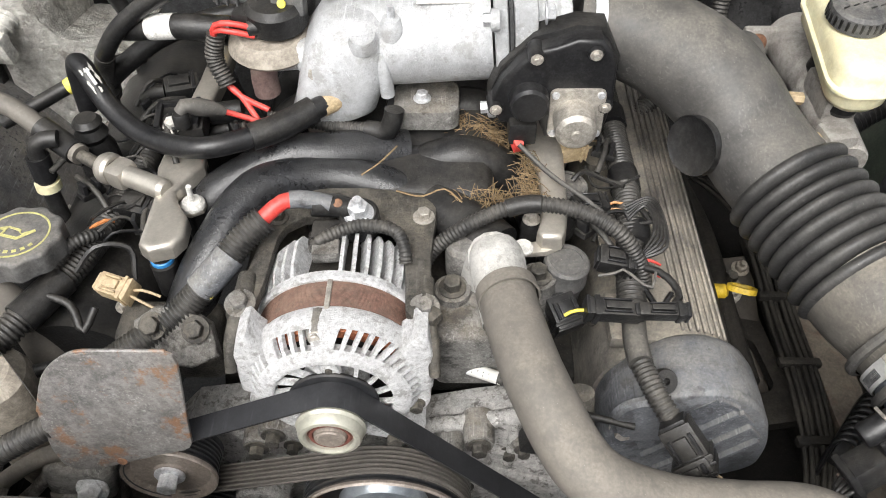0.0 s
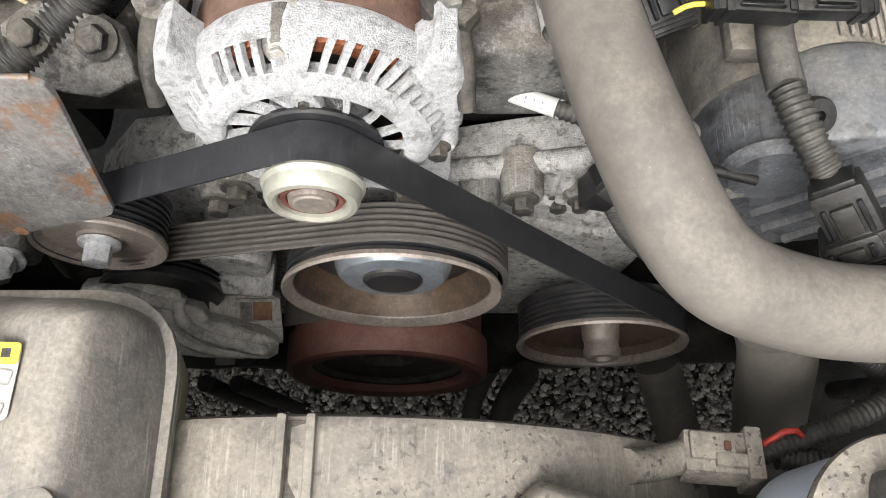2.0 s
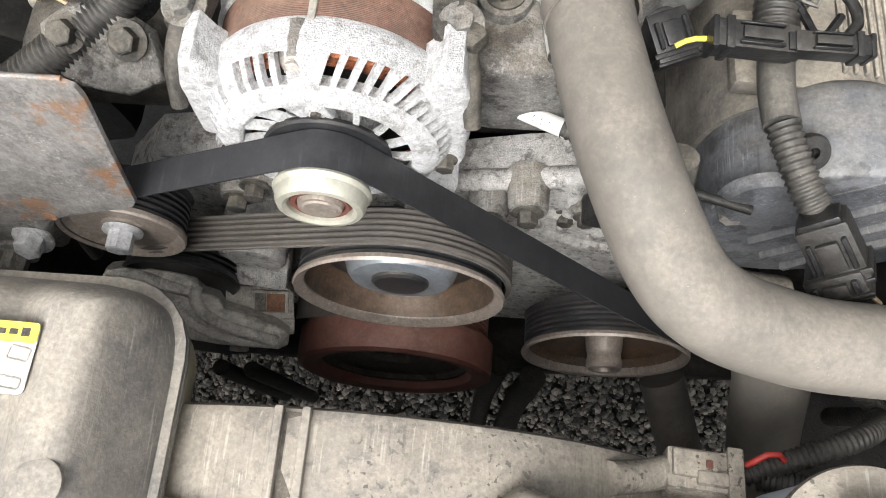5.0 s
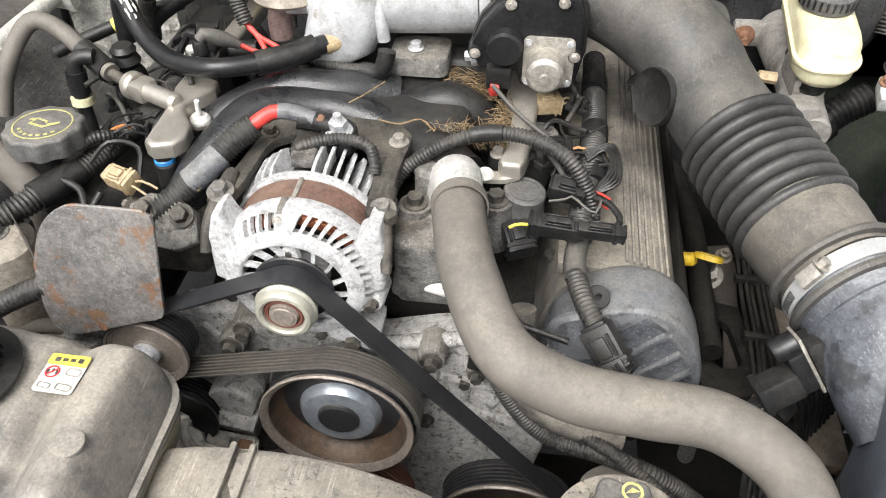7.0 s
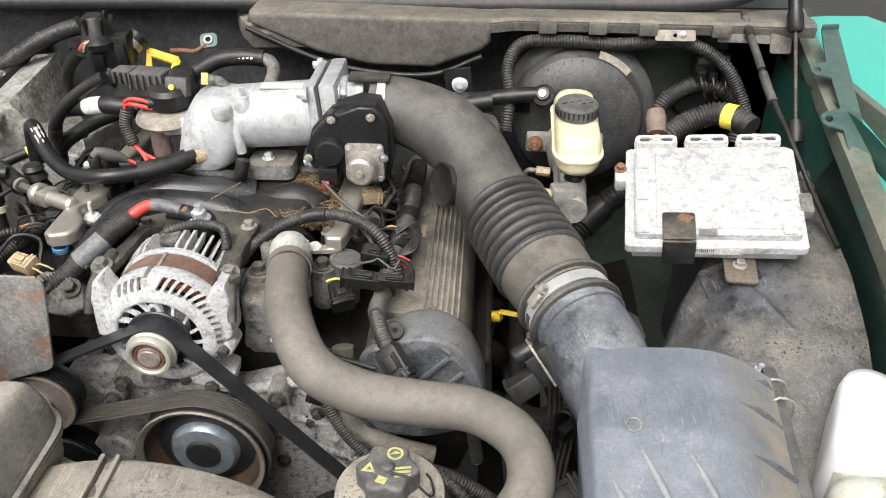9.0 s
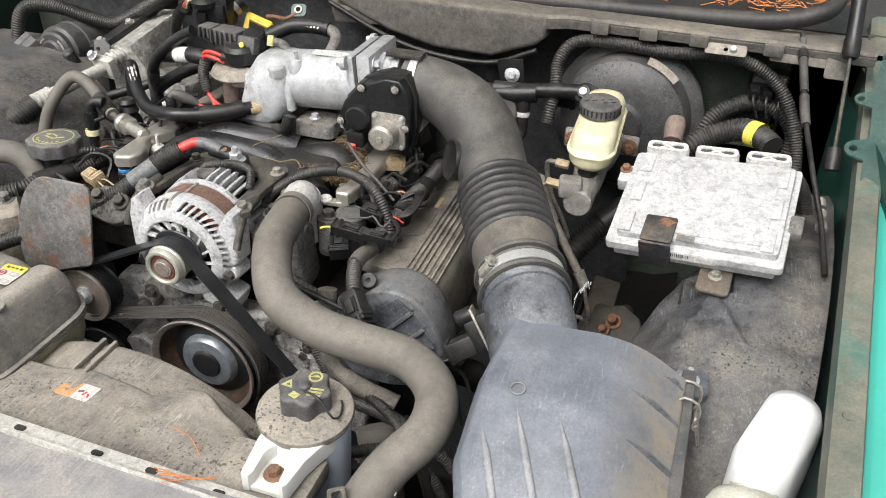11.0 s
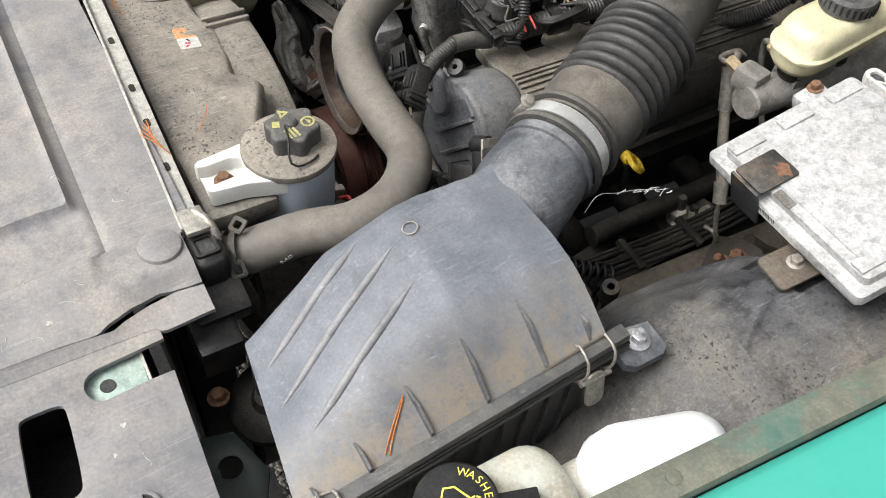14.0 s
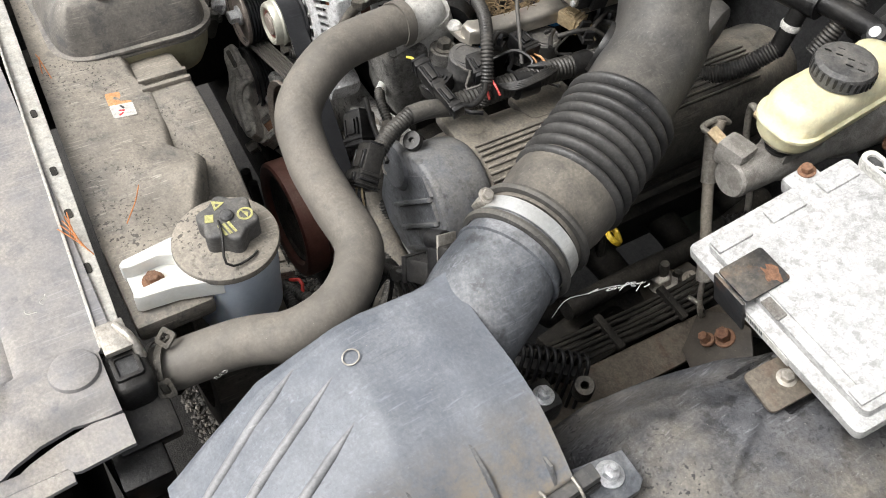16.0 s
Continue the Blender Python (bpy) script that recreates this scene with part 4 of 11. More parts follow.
latch_bracket = thing("latch_bracket", "pale mint green painted hood latch bracket with a hole", "bracket")
slab("bracket_plate", [(0.368, -0.078), (0.425, -0.078), (0.425, -0.022), (0.368, -0.020)], pose(0, 0, 0.847), 0.003, M_MINT, latch_bracket, bev=0.0008)
box("bracket_flange", pose(0.397, -0.0195, 0.846), (0.058, 0.0025, 0.012), M_STRIP, latch_bracket, bev=0.0008)
# dark disc laid on as the shaded inside of the hole
slab("hole", circle(0.0062, 18), pose(0.3955, -0.051, 0.8503), 0.0006, M_INK_VOID, latch_bracket, bev=0)
corner_brace = thing("corner_brace", "dark green steel corner brace with a round hole", "bracket")
slab("brace_plate", [(0.42, 0.03), (0.47, 0.045), (0.50, 0.03), (0.505, -0.06), (0.43, -0.06), (0.41, -0.01)], pose(0, 0, 0.74), 0.003, M_GREEN, corner_brace, bev=0.001, holes=[circle(0.011, 18, 0.452, 0.015)])
horn = thing("horn", "round dusty black horn below the air box", "horn")
lathe("horn_body", [(0.0, 0.02), (0.012, 0.02), (0.018, 0.012), (0.03, 0.01), (0.042, 0.004), (0.043, -0.006), (0.03, -0.02), (0.0, -0.024)], axes((0.405, 0.075, 0.74), (0.1, -0.3, 1)), M_DARK, horn)
hexbolt("bolt", (0.385, 0.03, 0.75), (0, 0, 1), 0.007, horn, M_RUST)

# square socket and bracket that hold the radiator's corner
mount = thing("radiator_mount", "dusty black plastic radiator mounting bracket with a square socket", "bracket")
loft("socket", [[(0.3095 + x, 0.062 + y, 0.80) for x, y in rounded(0.038, 0.03, 0.012)], [(0.3095 + x, 0.062 + y, 0.85) for x, y in rounded(0.046, 0.036, 0.012)], [(0.3095 + x, 0.062 + y, 0.868) for x, y in rounded(0.044, 0.034, 0.011)], [(0.3095 + x, 0.062 + y, 0.8715) for x, y in rounded(0.038, 0.028, 0.009)]], M_PLASTIC, mount, sharp=50)
# dark square laid on as the shaded inside of the socket
slab("socket_hole", rounded(0.017, 0.015, 0.002), pose(0.3105, 0.0625, 0.8716), 0.0008, M_INK_VOID, mount, bev=0)
slab("socket_rim", rounded(0.024, 0.022, 0.003), pose(0.3105, 0.0625, 0.8714), 0.0035, M_PLASTIC, mount, bev=0.0006, holes=[rounded(0.017, 0.015, 0.002)])
box("web", pose(0.33, 0.058, 0.828, 0, 20, 0), (0.055, 0.05, 0.03), M_PLASTIC, mount, bev=0.004)
box("web", pose(0.355, 0.045, 0.80, 0, 10, 0), (0.05, 0.04, 0.05), M_PLASTIC, mount, bev=0.004)

# ---------------------------------------------------------------- fan shroud
shroud = thing("fan_shroud", "dusty tan brown plastic radiator fan shroud with dark stains", "fan shroud")


SHELF_X = (-0.47, -0.077, -0.046, -0.02, 0.01, 0.045, 0.058, 0.072, 0.10, 0.134, 0.16, 0.172, 0.180)
SHELF_Y = (0.190, 0.189, 0.1985, 0.1995, 0.196, 0.187, 0.198, 0.2105, 0.201, 0.184, 0.172, 0.162, 0.135)


def shroud_top(u, v):
    x = -0.47 + 0.652 * u
    y0, y1 = 0.088 - 0.043 * x, float(np.interp(x, SHELF_X, SHELF_Y))
    y = y0 + (y1 - y0) * v
    z = 0.842 + 0.004 * u - 0.006 * v
    z += 0.010 * math.exp(-((x - 0.085 - 0.5 * (y - 0.15)) / 0.022) ** 2) * max(0, (y - 0.12) / 0.08)
    z -= 0.007 * math.exp(-((x - 0.02) / 0.05) ** 2) * max(0, (y - 0.15) / 0.05)
    z += 0.006 * math.exp(-((x - 0.15) / 0.03) ** 2) * max(0, 1 - abs(y - 0.12) / 0.05)
    edge = (y1 - y)
    if edge < 0.009:
        z -= 0.011 * (1 - edge / 0.009) ** 2
    if x > 0.165:
        z -= 0.014 * ((x - 0.165) / 0.017) ** 2
    z += 0.0016 * noise.noise(Vector((x * 20, y * 20, 5))) + 0.0005 * noise.noise(Vector((x * 90, y * 90, 3)))
    return (x, y, z)


sheet("upper_shelf", shroud_top, 120, 44, M_SHROUD, shroud, thick=0.034)
lathe("fan_ring", [(0.215, -0.10), (0.2455, -0.10), (0.2475, -0.05), (0.249, -0.03), (0.249, -0.004), (0.2465, 0.002), (0.242, 0.004), (0.215, 0.004)], axes((-0.035, 0.237, 0.588), (0, 1, 0), (1, 0, 0)), M_SHROUD, shroud, seg=90)
box("rib", pose(-0.058, 0.212, 0.836, 0, 5, 0), (0.005, 0.055, 0.013), M_SHROUD, shroud, bev=0.0018)
box("rib", pose(-0.043, 0.212, 0.836, 0, 3, 0), (0.005, 0.055, 0.013), M_SHROUD, shroud, bev=0.0018)
# dark strip colours the recess between the ribs as shaded
box("groove", pose(-0.0505, 0.212, 0.834, 0, 4, 0), (0.010, 0.05, 0.004), M_DARKSTEEL, shroud, bev=0.001)
lathe("fan_disc", [(0.0, 0.0), (0.214, 0.0)], axes((-0.035, 0.18, 0.588), (0, 1, 0), (1, 0, 0)), M_DARK, shroud, "black fan blades inside the shroud", seg=40)
for nm, sx, sy, w, h, mm in (("warning_label", -0.0405, 0.1580, 0.021, 0.024, M_LABELO), ("warning_label", -0.0195, 0.1570, 0.021, 0.024, M_LABEL)):
    slab(nm, rounded(w, h, 0.002), pose(sx, sy, 0.8400, -4, 0, -4), 0.0009, mm, shroud, "worn orange label" if mm is M_LABELO else "worn white label", bev=0)
for k in range(3):
    box("label_mark", pose(-0.025 + 0.0055 * k, 0.1575 - 0.002 * k, 0.8411, -4, 0, 20 + 50 * k), (0.006, 0.0022, 0.0005), M_REDINK if k else M_INK_VOID, shroud, bev=0)

# ---------------------------------------------------------------- degas tank
tank = thing("coolant_tank", "stained translucent coolant expansion tank caked in dust", "coolant tank")


TX, TY = -0.290, 0.2095
tank_low = loft("lower_body", [ring(TX, TY, 0.29, 0.125, 0.03, 0.772), ring(TX, TY, 0.325, 0.156, 0.034, 0.782), ring(TX, TY, 0.344, 0.172, 0.038, 0.806), ring(TX, TY, 0.348, 0.177, 0.04, 0.834)], M_TANKLOW, tank, "olive translucent lower half", sharp=70)
for z0, g in ((0.832, 0.0), (0.8385, 0.001)):
    loft("seam_flange", [ring(TX, TY, 0.348 + g, 0.181 + g, 0.042, z0), ring(TX, TY, 0.354 + g, 0.187 + g, 0.044, z0 + 0.0012), ring(TX, TY, 0.354 + g, 0.187 + g, 0.044, z0 + 0.0042), ring(TX, TY, 0.348 + g, 0.181 + g, 0.042, z0 + 0.0054)], M_TANK, tank, sharp=60)


def tank_top(u, v):
    """The blown upper half: a round shouldered box with a lobe, valleys and a thumb pocket."""
    p, q = 2 * u - 1, 2 * v - 1
    x = TX + 0.173 * p * math.sqrt(1 - 0.10 * q ** 6)
    y = TY + 0.0895 * q * math.sqrt(1 - 0.30 * p ** 10)
    d = min((1 - abs(p)) * 0.173, (1 - abs(q)) * 0.0895)
    w = min(1.0, max(0.0, d / 0.034))
    z = 0.843 + 0.049 * (1 - (1 - w) ** 2.6)
    k = min(1.0, d / 0.02)
    z += k * (0.008 * math.exp(-((x + 0.147) / 0.021) ** 4) - 0.0065 * math.exp(-((x + 0.179 + 0.06 * (y - 0.2)) / 0.008) ** 2))
    z += k * (0.006 * (1 / (1 + math.exp((x + 0.192) / 0.005))) + 0.010 * (1 / (1 + math.exp((x + 0.222) / 0.012))) * (1 / (1 + math.exp(-(y - 0.16) / 0.012))))
    z -= 0.034 * math.exp(-((x + 0.284) / 0.031) ** 4 - ((y - 0.130) / 0.028) ** 4)
    z -= k * 0.006 * math.exp(-((y - 0.165 - 0.1 * (x + 0.2)) / 0.008) ** 2) * (1 / (1 + math.exp((x + 0.19) / 0.006)))
    z += 0.0012 * noise.noise(Vector((x * 25, y * 25, 7)))
    return (x, y, z)


sheet("upper_body", tank_top, 130, 74, M_TANK, tank, "dusty stained upper half with lobes", thick=0.004, sharp=75)
lathe("dimple", [(0.0, -0.0006), (0.0012, 0.0), (0.004, 0.0006), (0.010, 0.0012), (0.0118, 0.0004), (0.0122, -0.002)], pose(-0.147, 0.186, 0.8995), M_TANK, tank, seg=28)
lathe("neck_flange", [(0.03, 0.0), (0.047, 0.0), (0.048, 0.004), (0.038, 0.007), (0.03, 0.012)], pose(-0.252, 0.226, 0.904), M_PLASTIC, tank)
cap = lathe("pressure_cap", [(0.034, 0.0), (0.035, 0.026), (0.033, 0.030), (0.0, 0.0305)], pose(-0.252, 0.226, 0.910), M_PLASTIC_CLEAN, tank)
for k in range(26):
    a = 2 * math.pi * k / 26
    box("grip", pose(-0.252 + 0.0355 * math.cos(a), 0.226 + 0.0355 * math.sin(a), 0.923, 0, 0, math.degrees(a)), (0.002, 0.003, 0.022), M_PLASTIC_CLEAN, cap, bev=0.0006, seg=1)
slab("cap_label", circle(0.027, 28), pose(-0.252, 0.226, 0.9407), 0.0006, M_LABEL, cap, "worn cream cap label", bev=0)
for k, (px, py) in enumerate(((-0.34, 0.255), (-0.33, 0.248), (-0.322, 0.255), (-0.345, 0.243))):
    box("cap_mark", pose(px + 0.083, py - 0.024, 0.9417, 0, 0, 30 * k), (0.008, 0.003, 0.0006), (M_LABELY, M_REDINK, M_LABELY, M_INK_VOID)[k], cap, bev=0)
lbl = slab("warning_label", rounded(0.031, 0.034, 0.003), pose(-0.1795, 0.2420, 0.8985, 0, 0, -1), 0.0006, M_LABEL, tank, "white label with a yellow band", bev=0)
slab("label_band", rounded(0.031, 0.010, 0.002), pose(-0.1793, 0.2545, 0.8994, 0, 0, -1), 0.0005, M_LABELY, lbl, bev=0)
slab("no_sign", circle(0.0055, 20), pose(-0.187, 0.2430, 0.8994), 0.0005, M_REDINK, lbl, bev=0, holes=[circle(0.0045, 20)])
box("no_bar", pose(-0.187, 0.2430, 0.8997, 0, 0, 40), (0.010, 0.001, 0.0004), M_REDINK, lbl, bev=0)
for k in range(3):
    box("label_bar", pose(-0.1905 + 0.0035 * k, 0.2430 + 0.001 * (k % 2), 0.8996), (0.0018, 0.0035, 0.0003), M_INK_VOID, lbl, bev=0)
for px_, py_, w_, h_ in ((-0.171, 0.2440, 0.011, 0.007), (-0.1875, 0.2305, 0.010, 0.005), (-0.1725, 0.2300, 0.012, 0.006)):
    slab("label_sign", rounded(w_, h_, 0.0015), pose(px_, py_, 0.8994, 0, 0, -8), 0.0004, M_STEEL_DULL, lbl, bev=0, holes=[rounded(w_ - 0.0014, h_ - 0.0014, 0.001)])
for k in range(4):
    box("label_bar", pose(-0.188 + 0.006 * k, 0.2545, 0.8999), (0.0042, 0.0028 if k % 3 else 0.0042, 0.0003), M_DARKSTEEL, lbl, bev=0)


# ---------------------------------------------------------------- alternator
alt = thing("alternator", "weathered cast aluminium alternator with brown stator band", "alternator")
AX = axes((-0.043, 0.0, 0.878), (0, 1, 0), (1, 0, 0))


def alt_pt(r, a, y):
    return Vector((-0.043 + r * math.cos(a), y, 0.878 + r * math.sin(a)))


lathe("front_hub", [(0.0, 0.366), (0.022, 0.366), (0.024, 0.368), (0.026, 0.378), (0.026, 0.40), (0.0, 0.40)], AX, M_ALU, alt, seg=32)
lathe("face_ring", [(0.0455, 0.376), (0.046, 0.3722), (0.048, 0.3708), (0.052, 0.3708), (0.0546, 0.3718), (0.056, 0.376), (0.056, 0.384), (0.046, 0.384)], AX, M_ALU, alt, seg=56)
# near-black disc that puts shade behind the spokes and slots
lathe("rotor_shade", [(0.0, 0.395), (0.062, 0.395), (0.066, 0.41)], AX, M_DARK, alt, seg=40)
lathe("winding", [(0.052, 0.394), (0.056, 0.3895), (0.062, 0.391), (0.066, 0.398), (0.066, 0.408)], AX, M_COPPER, alt, "copper stator winding", seg=90)


def alt_rib(r0, y0, r1, y1, a, lean, w, d):
    """A cast rib between two rings."""
    V = []
    for k in range(5):
        f = k / 4
        r, y = r0 + (r1 - r0) * f, y0 + (y1 - y0) * f
        ang = a + lean * f
        for dx, dy in ((-w / 2, -d), (w / 2, -d), (w / 2, d), (-w / 2, d)):
            p = alt_pt(r + dy * 0.6, ang, y + dy * 0.8)
            t = Vector((-math.sin(ang), 0, math.cos(ang)))
            V.append(p + t * dx)
    Fc = [(i * 4 + k, i * 4 + (k + 1) % 4, i * 4 + 4 + (k + 1) % 4, i * 4 + 4 + k) for i in range(4) for k in range(4)]
    Fc += [(3, 2, 1, 0), (16, 17, 18, 19)]
    return mk("rib", V, Fc, M_ALU, alt, sharp=40)


for k in range(16):
    alt_rib(0.024, 0.3755, 0.048, 0.3740, 2 * math.pi * k / 16 + 0.1, 0.22, 0.0034, 0.0026)


def alt_casting():
    """The front shoulder: a turned shell with slanted cooling slots cut through."""
    prof = [(0.0545, 0.3718), (0.0575, 0.3732), (0.0603, 0.3752), (0.0630, 0.3782), (0.0653, 0.3818), (0.0670, 0.3855), (0.0683, 0.3890), (0.0691, 0.3935), (0.0696, 0.399), (0.0697, 0.4065)]
    slots = [102, 109.5, 117, 124.5, 139.5, 147, 153, 160.5, 168, 175.5, 183, 190.5, 198, 205.5, 79.5, 72, 64.5, 57, 48, 40.5, 33, 25.5, 18, 10.5, 3, -4.5, -12, -25.5, -33, -40.5, 230, 239, 248, 257, 266, 275, 284, 293, 302]
    cut = set()
    for sl in slots:
        c = round(sl / 1.5)
        for d in (-1, 0, 1):
            cut.add((c + d) % 240)
    V, Fc = [], []
    n = len(prof)
    for j in range(240):
        for i, (r, y) in enumerate(prof):
            a = radians(1.5 * j + (5 - i) * (0.9 if 52 < 1.5 * j < 92 else 1.9 if 1.5 * j < 52 or 1.5 * j > 300 else -0.25))
            w = 0.0005 * noise.noise(Vector((j * 0.2, i * 0.5, 0)))
            V += [alt_pt(r + w, a, y), alt_pt(r - 0.0028, a, y + 0.0042)]

    def vid(j, i, k):
        return ((j % 240) * n + i) * 2 + k

    solid = {(j, i) for j in range(240) for i in range(n - 1) if not (j in cut and 2 <= i <= 5)}
    for j, i in solid:
        Fc.append((vid(j, i, 0), vid(j, i + 1, 0), vid(j + 1, i + 1, 0), vid(j + 1, i, 0)))
        Fc.append((vid(j, i, 1), vid(j + 1, i, 1), vid(j + 1, i + 1, 1), vid(j, i + 1, 1)))
        for dj, di, (pa, pb) in ((-1, 0, ((0, 0), (0, 1))), (1, 0, ((1, 1), (1, 0))), (0, -1, ((1, 0), (0, 0))), (0, 1, ((0, 1), (1, 1)))):
            if ((j + dj) % 240, i + di) not in solid:
                q0, q1 = (j + pa[0], i + pa[1]), (j + pb[0], i + pb[1])
                Fc.append((vid(*q0, 0), vid(*q1, 0), vid(*q1, 1), vid(*q0, 1)))
    bm = bmesh.new()
    vs = [bm.verts.new(v) for v in V]
    for f in Fc:
        bm.faces.new([vs[k] for k in f])
    return part("front_casting", bm, M_ALU, alt, "pitted casting with cooling slots", 40)


alt_casting()
lathe("bolt_lug", [(0.0, 0.0), (0.0075, 0.0), (0.0088, 0.003), (0.0098, 0.010), (0.0098, 0.022), (0.0, 0.022)], axes(alt_pt(0.0595, 1.70, 0.3852), (0, 1, 0.05)), M_ALU_DIRTY, alt, seg=24)
hexbolt("through_bolt", alt_pt(0.0625, 1.70, 0.3846), (0.0, -1, 0.35), 0.0046, alt, M_STEEL_DULL, flange=1.3, h=0.0035)
lathe("bolt_lug", [(0.0, 0.0), (0.0048, 0.0), (0.006, 0.0015), (0.007, 0.008), (0.0, 0.008)], axes(alt_pt(0.0375, 1.58, 0.3725), (0, 1, 0)), M_ALU, alt, seg=20)
hexbolt("through_bolt", alt_pt(0.0375, 1.58, 0.3732), (0, -1, 0), 0.003, alt, M_DARKSTEEL, h=0.002)
for a in (-0.35, -2.75, -1.35):
    lathe("bolt_lug", [(0.0, 0.0), (0.009, 0.0), (0.011, 0.004), (0.0125, 0.03), (0.0, 0.03)], axes(alt_pt(0.0665, a, 0.383), (0, 1, 0)), M_ALU, alt, seg=22)
    hexbolt("through_bolt", alt_pt(0.0665, a, 0.383), (0, -1, 0), 0.0055, alt, M_DARKSTEEL, flange=1.3)
# stator laminations: a band with fine grooves
lathe("stator_band", [(0.0, 0.405), (0.0665, 0.4055)] + [(0.0675 - 0.00018 * (i % 2), 0.4062 + 0.00053 * i) for i in range(54)] + [(0.066, 0.4355), (0.0, 0.4355)], AX, M_LAMIN, alt, seg=64, sharp=20)
box("stator_tie", axes(alt_pt(0.0675, 1.60, 0.4205), (0, 0, 1), (1, 0, 0)), (0.0042, 0.031, 0.004), M_STEEL_DULL, alt, bev=0.001)
# finned rear casting
lathe("rear_rim", [(0.062, 0.4345), (0.0695, 0.4345), (0.0705, 0.4365), (0.070, 0.443), (0.064, 0.446)], AX, M_ALU, alt, seg=56)
# core coloured near-black so the gaps between the fins look shaded
lathe("rear_core", [(0.0, 0.442), (0.056, 0.442), (0.05, 0.487), (0.04, 0.50), (0.0, 0.50)], AX, M_DARK, alt, seg=40)
for k in range(22):
    a = radians(4 + 172 * k / 21)
    if 86 < math.degrees(a) < 112:
        continue
    c, s = math.cos(a), math.sin(a)
    V = [alt_pt(r, a, y) + Vector((-s, 0, c)) * d for d in (-0.0015, 0.0015) for r, y in ((0.048, 0.442), (0.0695, 0.442), (0.0722, 0.455), (0.0715, 0.480), (0.066, 0.49), (0.044, 0.495))]
    mk("fin", V, [(0, 1, 2, 3, 4, 5), (11, 10, 9, 8, 7, 6)] + [(i, 6 + i, 6 + (i + 1) % 6, (i + 1) % 6) for i in range(6)], M_ALU, alt, smooth=False)
for r0 in (0.0625, 0.068):
    lathe("fin_hoop", [(r0, 0.486), (r0 + 0.0028, 0.486), (r0 + 0.0028, 0.4895), (r0, 0.4895)], AX, M_ALU_DIRTY, alt, seg=30, a0=20, a1=84)
box("terminal_block", pose(-0.052, 0.468, 0.944, 0, 0, 4), (0.022, 0.02, 0.012), M_ALU_DIRTY, alt, bev=0.003)
box("regulator", pose(-0.052, 0.485, 0.940, 0, 0, 0), (0.026, 0.02, 0.022), M_PLASTIC, alt, bev=0.003)
FE = Matrix(((1, 0, 0, 0), (0, 0, -1, 0.4145), (0, 1, 0, 0), (0, 0, 0, 1)))
slab("mount_ear", [(-0.119, 0.868), (-0.118, 0.912), (-0.111, 0.936), (-0.103, 0.940), (-0.098, 0.928), (-0.086, 0.912), (-0.080, 0.895), (-0.10, 0.858)], FE, 0.03, M_ALU, alt, bev=0.006, seg=3)
slab("mount_ear", [(0.033, 0.872), (0.035, 0.908), (0.030, 0.936), (0.022, 0.940), (0.014, 0.926), (0.002, 0.912), (-0.005, 0.895), (0.015, 0.858)], FE, 0.03, M_ALU, alt, bev=0.006, seg=3)
# pulley
pulley = lathe("pulley", [(0.0, 0.3425), (0.0125, 0.3425), (0.0135, 0.3395), (0.0155, 0.339), (0.0165, 0.3415), (0.0185, 0.3415)], AX, M_REDRUST, alt, "rusty alternator pulley rings", seg=40)
lathe("hub", [(0.0, 0.3365), (0.0088, 0.3365), (0.0098, 0.3375), (0.0118, 0.3375), (0.0128, 0.341)], AX, M_HUBTAN, pulley, "tan hub nut", seg=36)
lathe("flange", [(0.0172, 0.342), (0.0178, 0.338), (0.0200, 0.3365), (0.0228, 0.337), (0.0243, 0.3395), (0.025, 0.3445), (0.0262, 0.3455), (0.0268, 0.347), (0.0262, 0.349), (0.0245, 0.350), (0.0245, 0.372), (0.022, 0.374)], AX, M_CREAM, pulley, "cream plated pulley flange", seg=48)

lathe("rear_flange", [(0.02, 0.3700), (0.0338, 0.3700), (0.0352, 0.3712), (0.0345, 0.3735), (0.02, 0.3735)], AX, M_PULLEYBLK, pulley, seg=48)
# alternator bracket: a dark arch over the back with two front arms
bracket = thing("alternator_bracket", "greasy dark steel alternator bracket bridging the engine", "bracket")
slab("top_plate", [(-0.124, 0.412), (-0.117, 0.436), (-0.109, 0.491), (-0.103, 0.535), (-0.096, 0.546), (-0.086, 0.550), (-0.024, 0.550), (0.024, 0.543), (0.034, 0.533), (0.035, 0.515), (0.031, 0.469), (0.032, 0.432), (0.041, 0.412), (0.034, 0.404), (0.020, 0.404), (0.0125, 0.415), (0.0115, 0.434), (0.008, 0.491), (-0.002, 0.507), (-0.041, 0.517), (-0.076, 0.513), (-0.090, 0.503), (-0.095, 0.49), (-0.099, 0.439), (-0.104, 0.412), (-0.115, 0.405)],
     pose(0, 0, 0.926), 0.009, M_DARKSTEEL, bracket, bev=0.003)
for sx, bx, by, bz in ((-1, -0.113, 0.419, 0.934), (1, 0.027, 0.418, 0.93)):
    hexbolt("bolt", (bx, by, bz + 0.003), (0, -0.25, 1), 0.0068, bracket, M_ALU_DIRTY, flange=1.75)
    tube("arm", [(bx, by + 0.03, bz), (bx, by, bz - 0.002), (bx + sx * 0.006, by - 0.022, bz - 0.014), (bx + sx * 0.008, by - 0.036, bz - 0.035)], [0.007, 0.0085, 0.006, 0.0045], M_DARKSTEEL, bracket)
hexbolt("bolt", (0.024, 0.513, 0.935), (0, 0, 1), 0.0058, bracket, M_STEEL_DULL, flange=1.6)
hexbolt("bolt", (-0.098, 0.512, 0.935), (0, 0, 1), 0.006, bracket, M_DARKSTEEL)
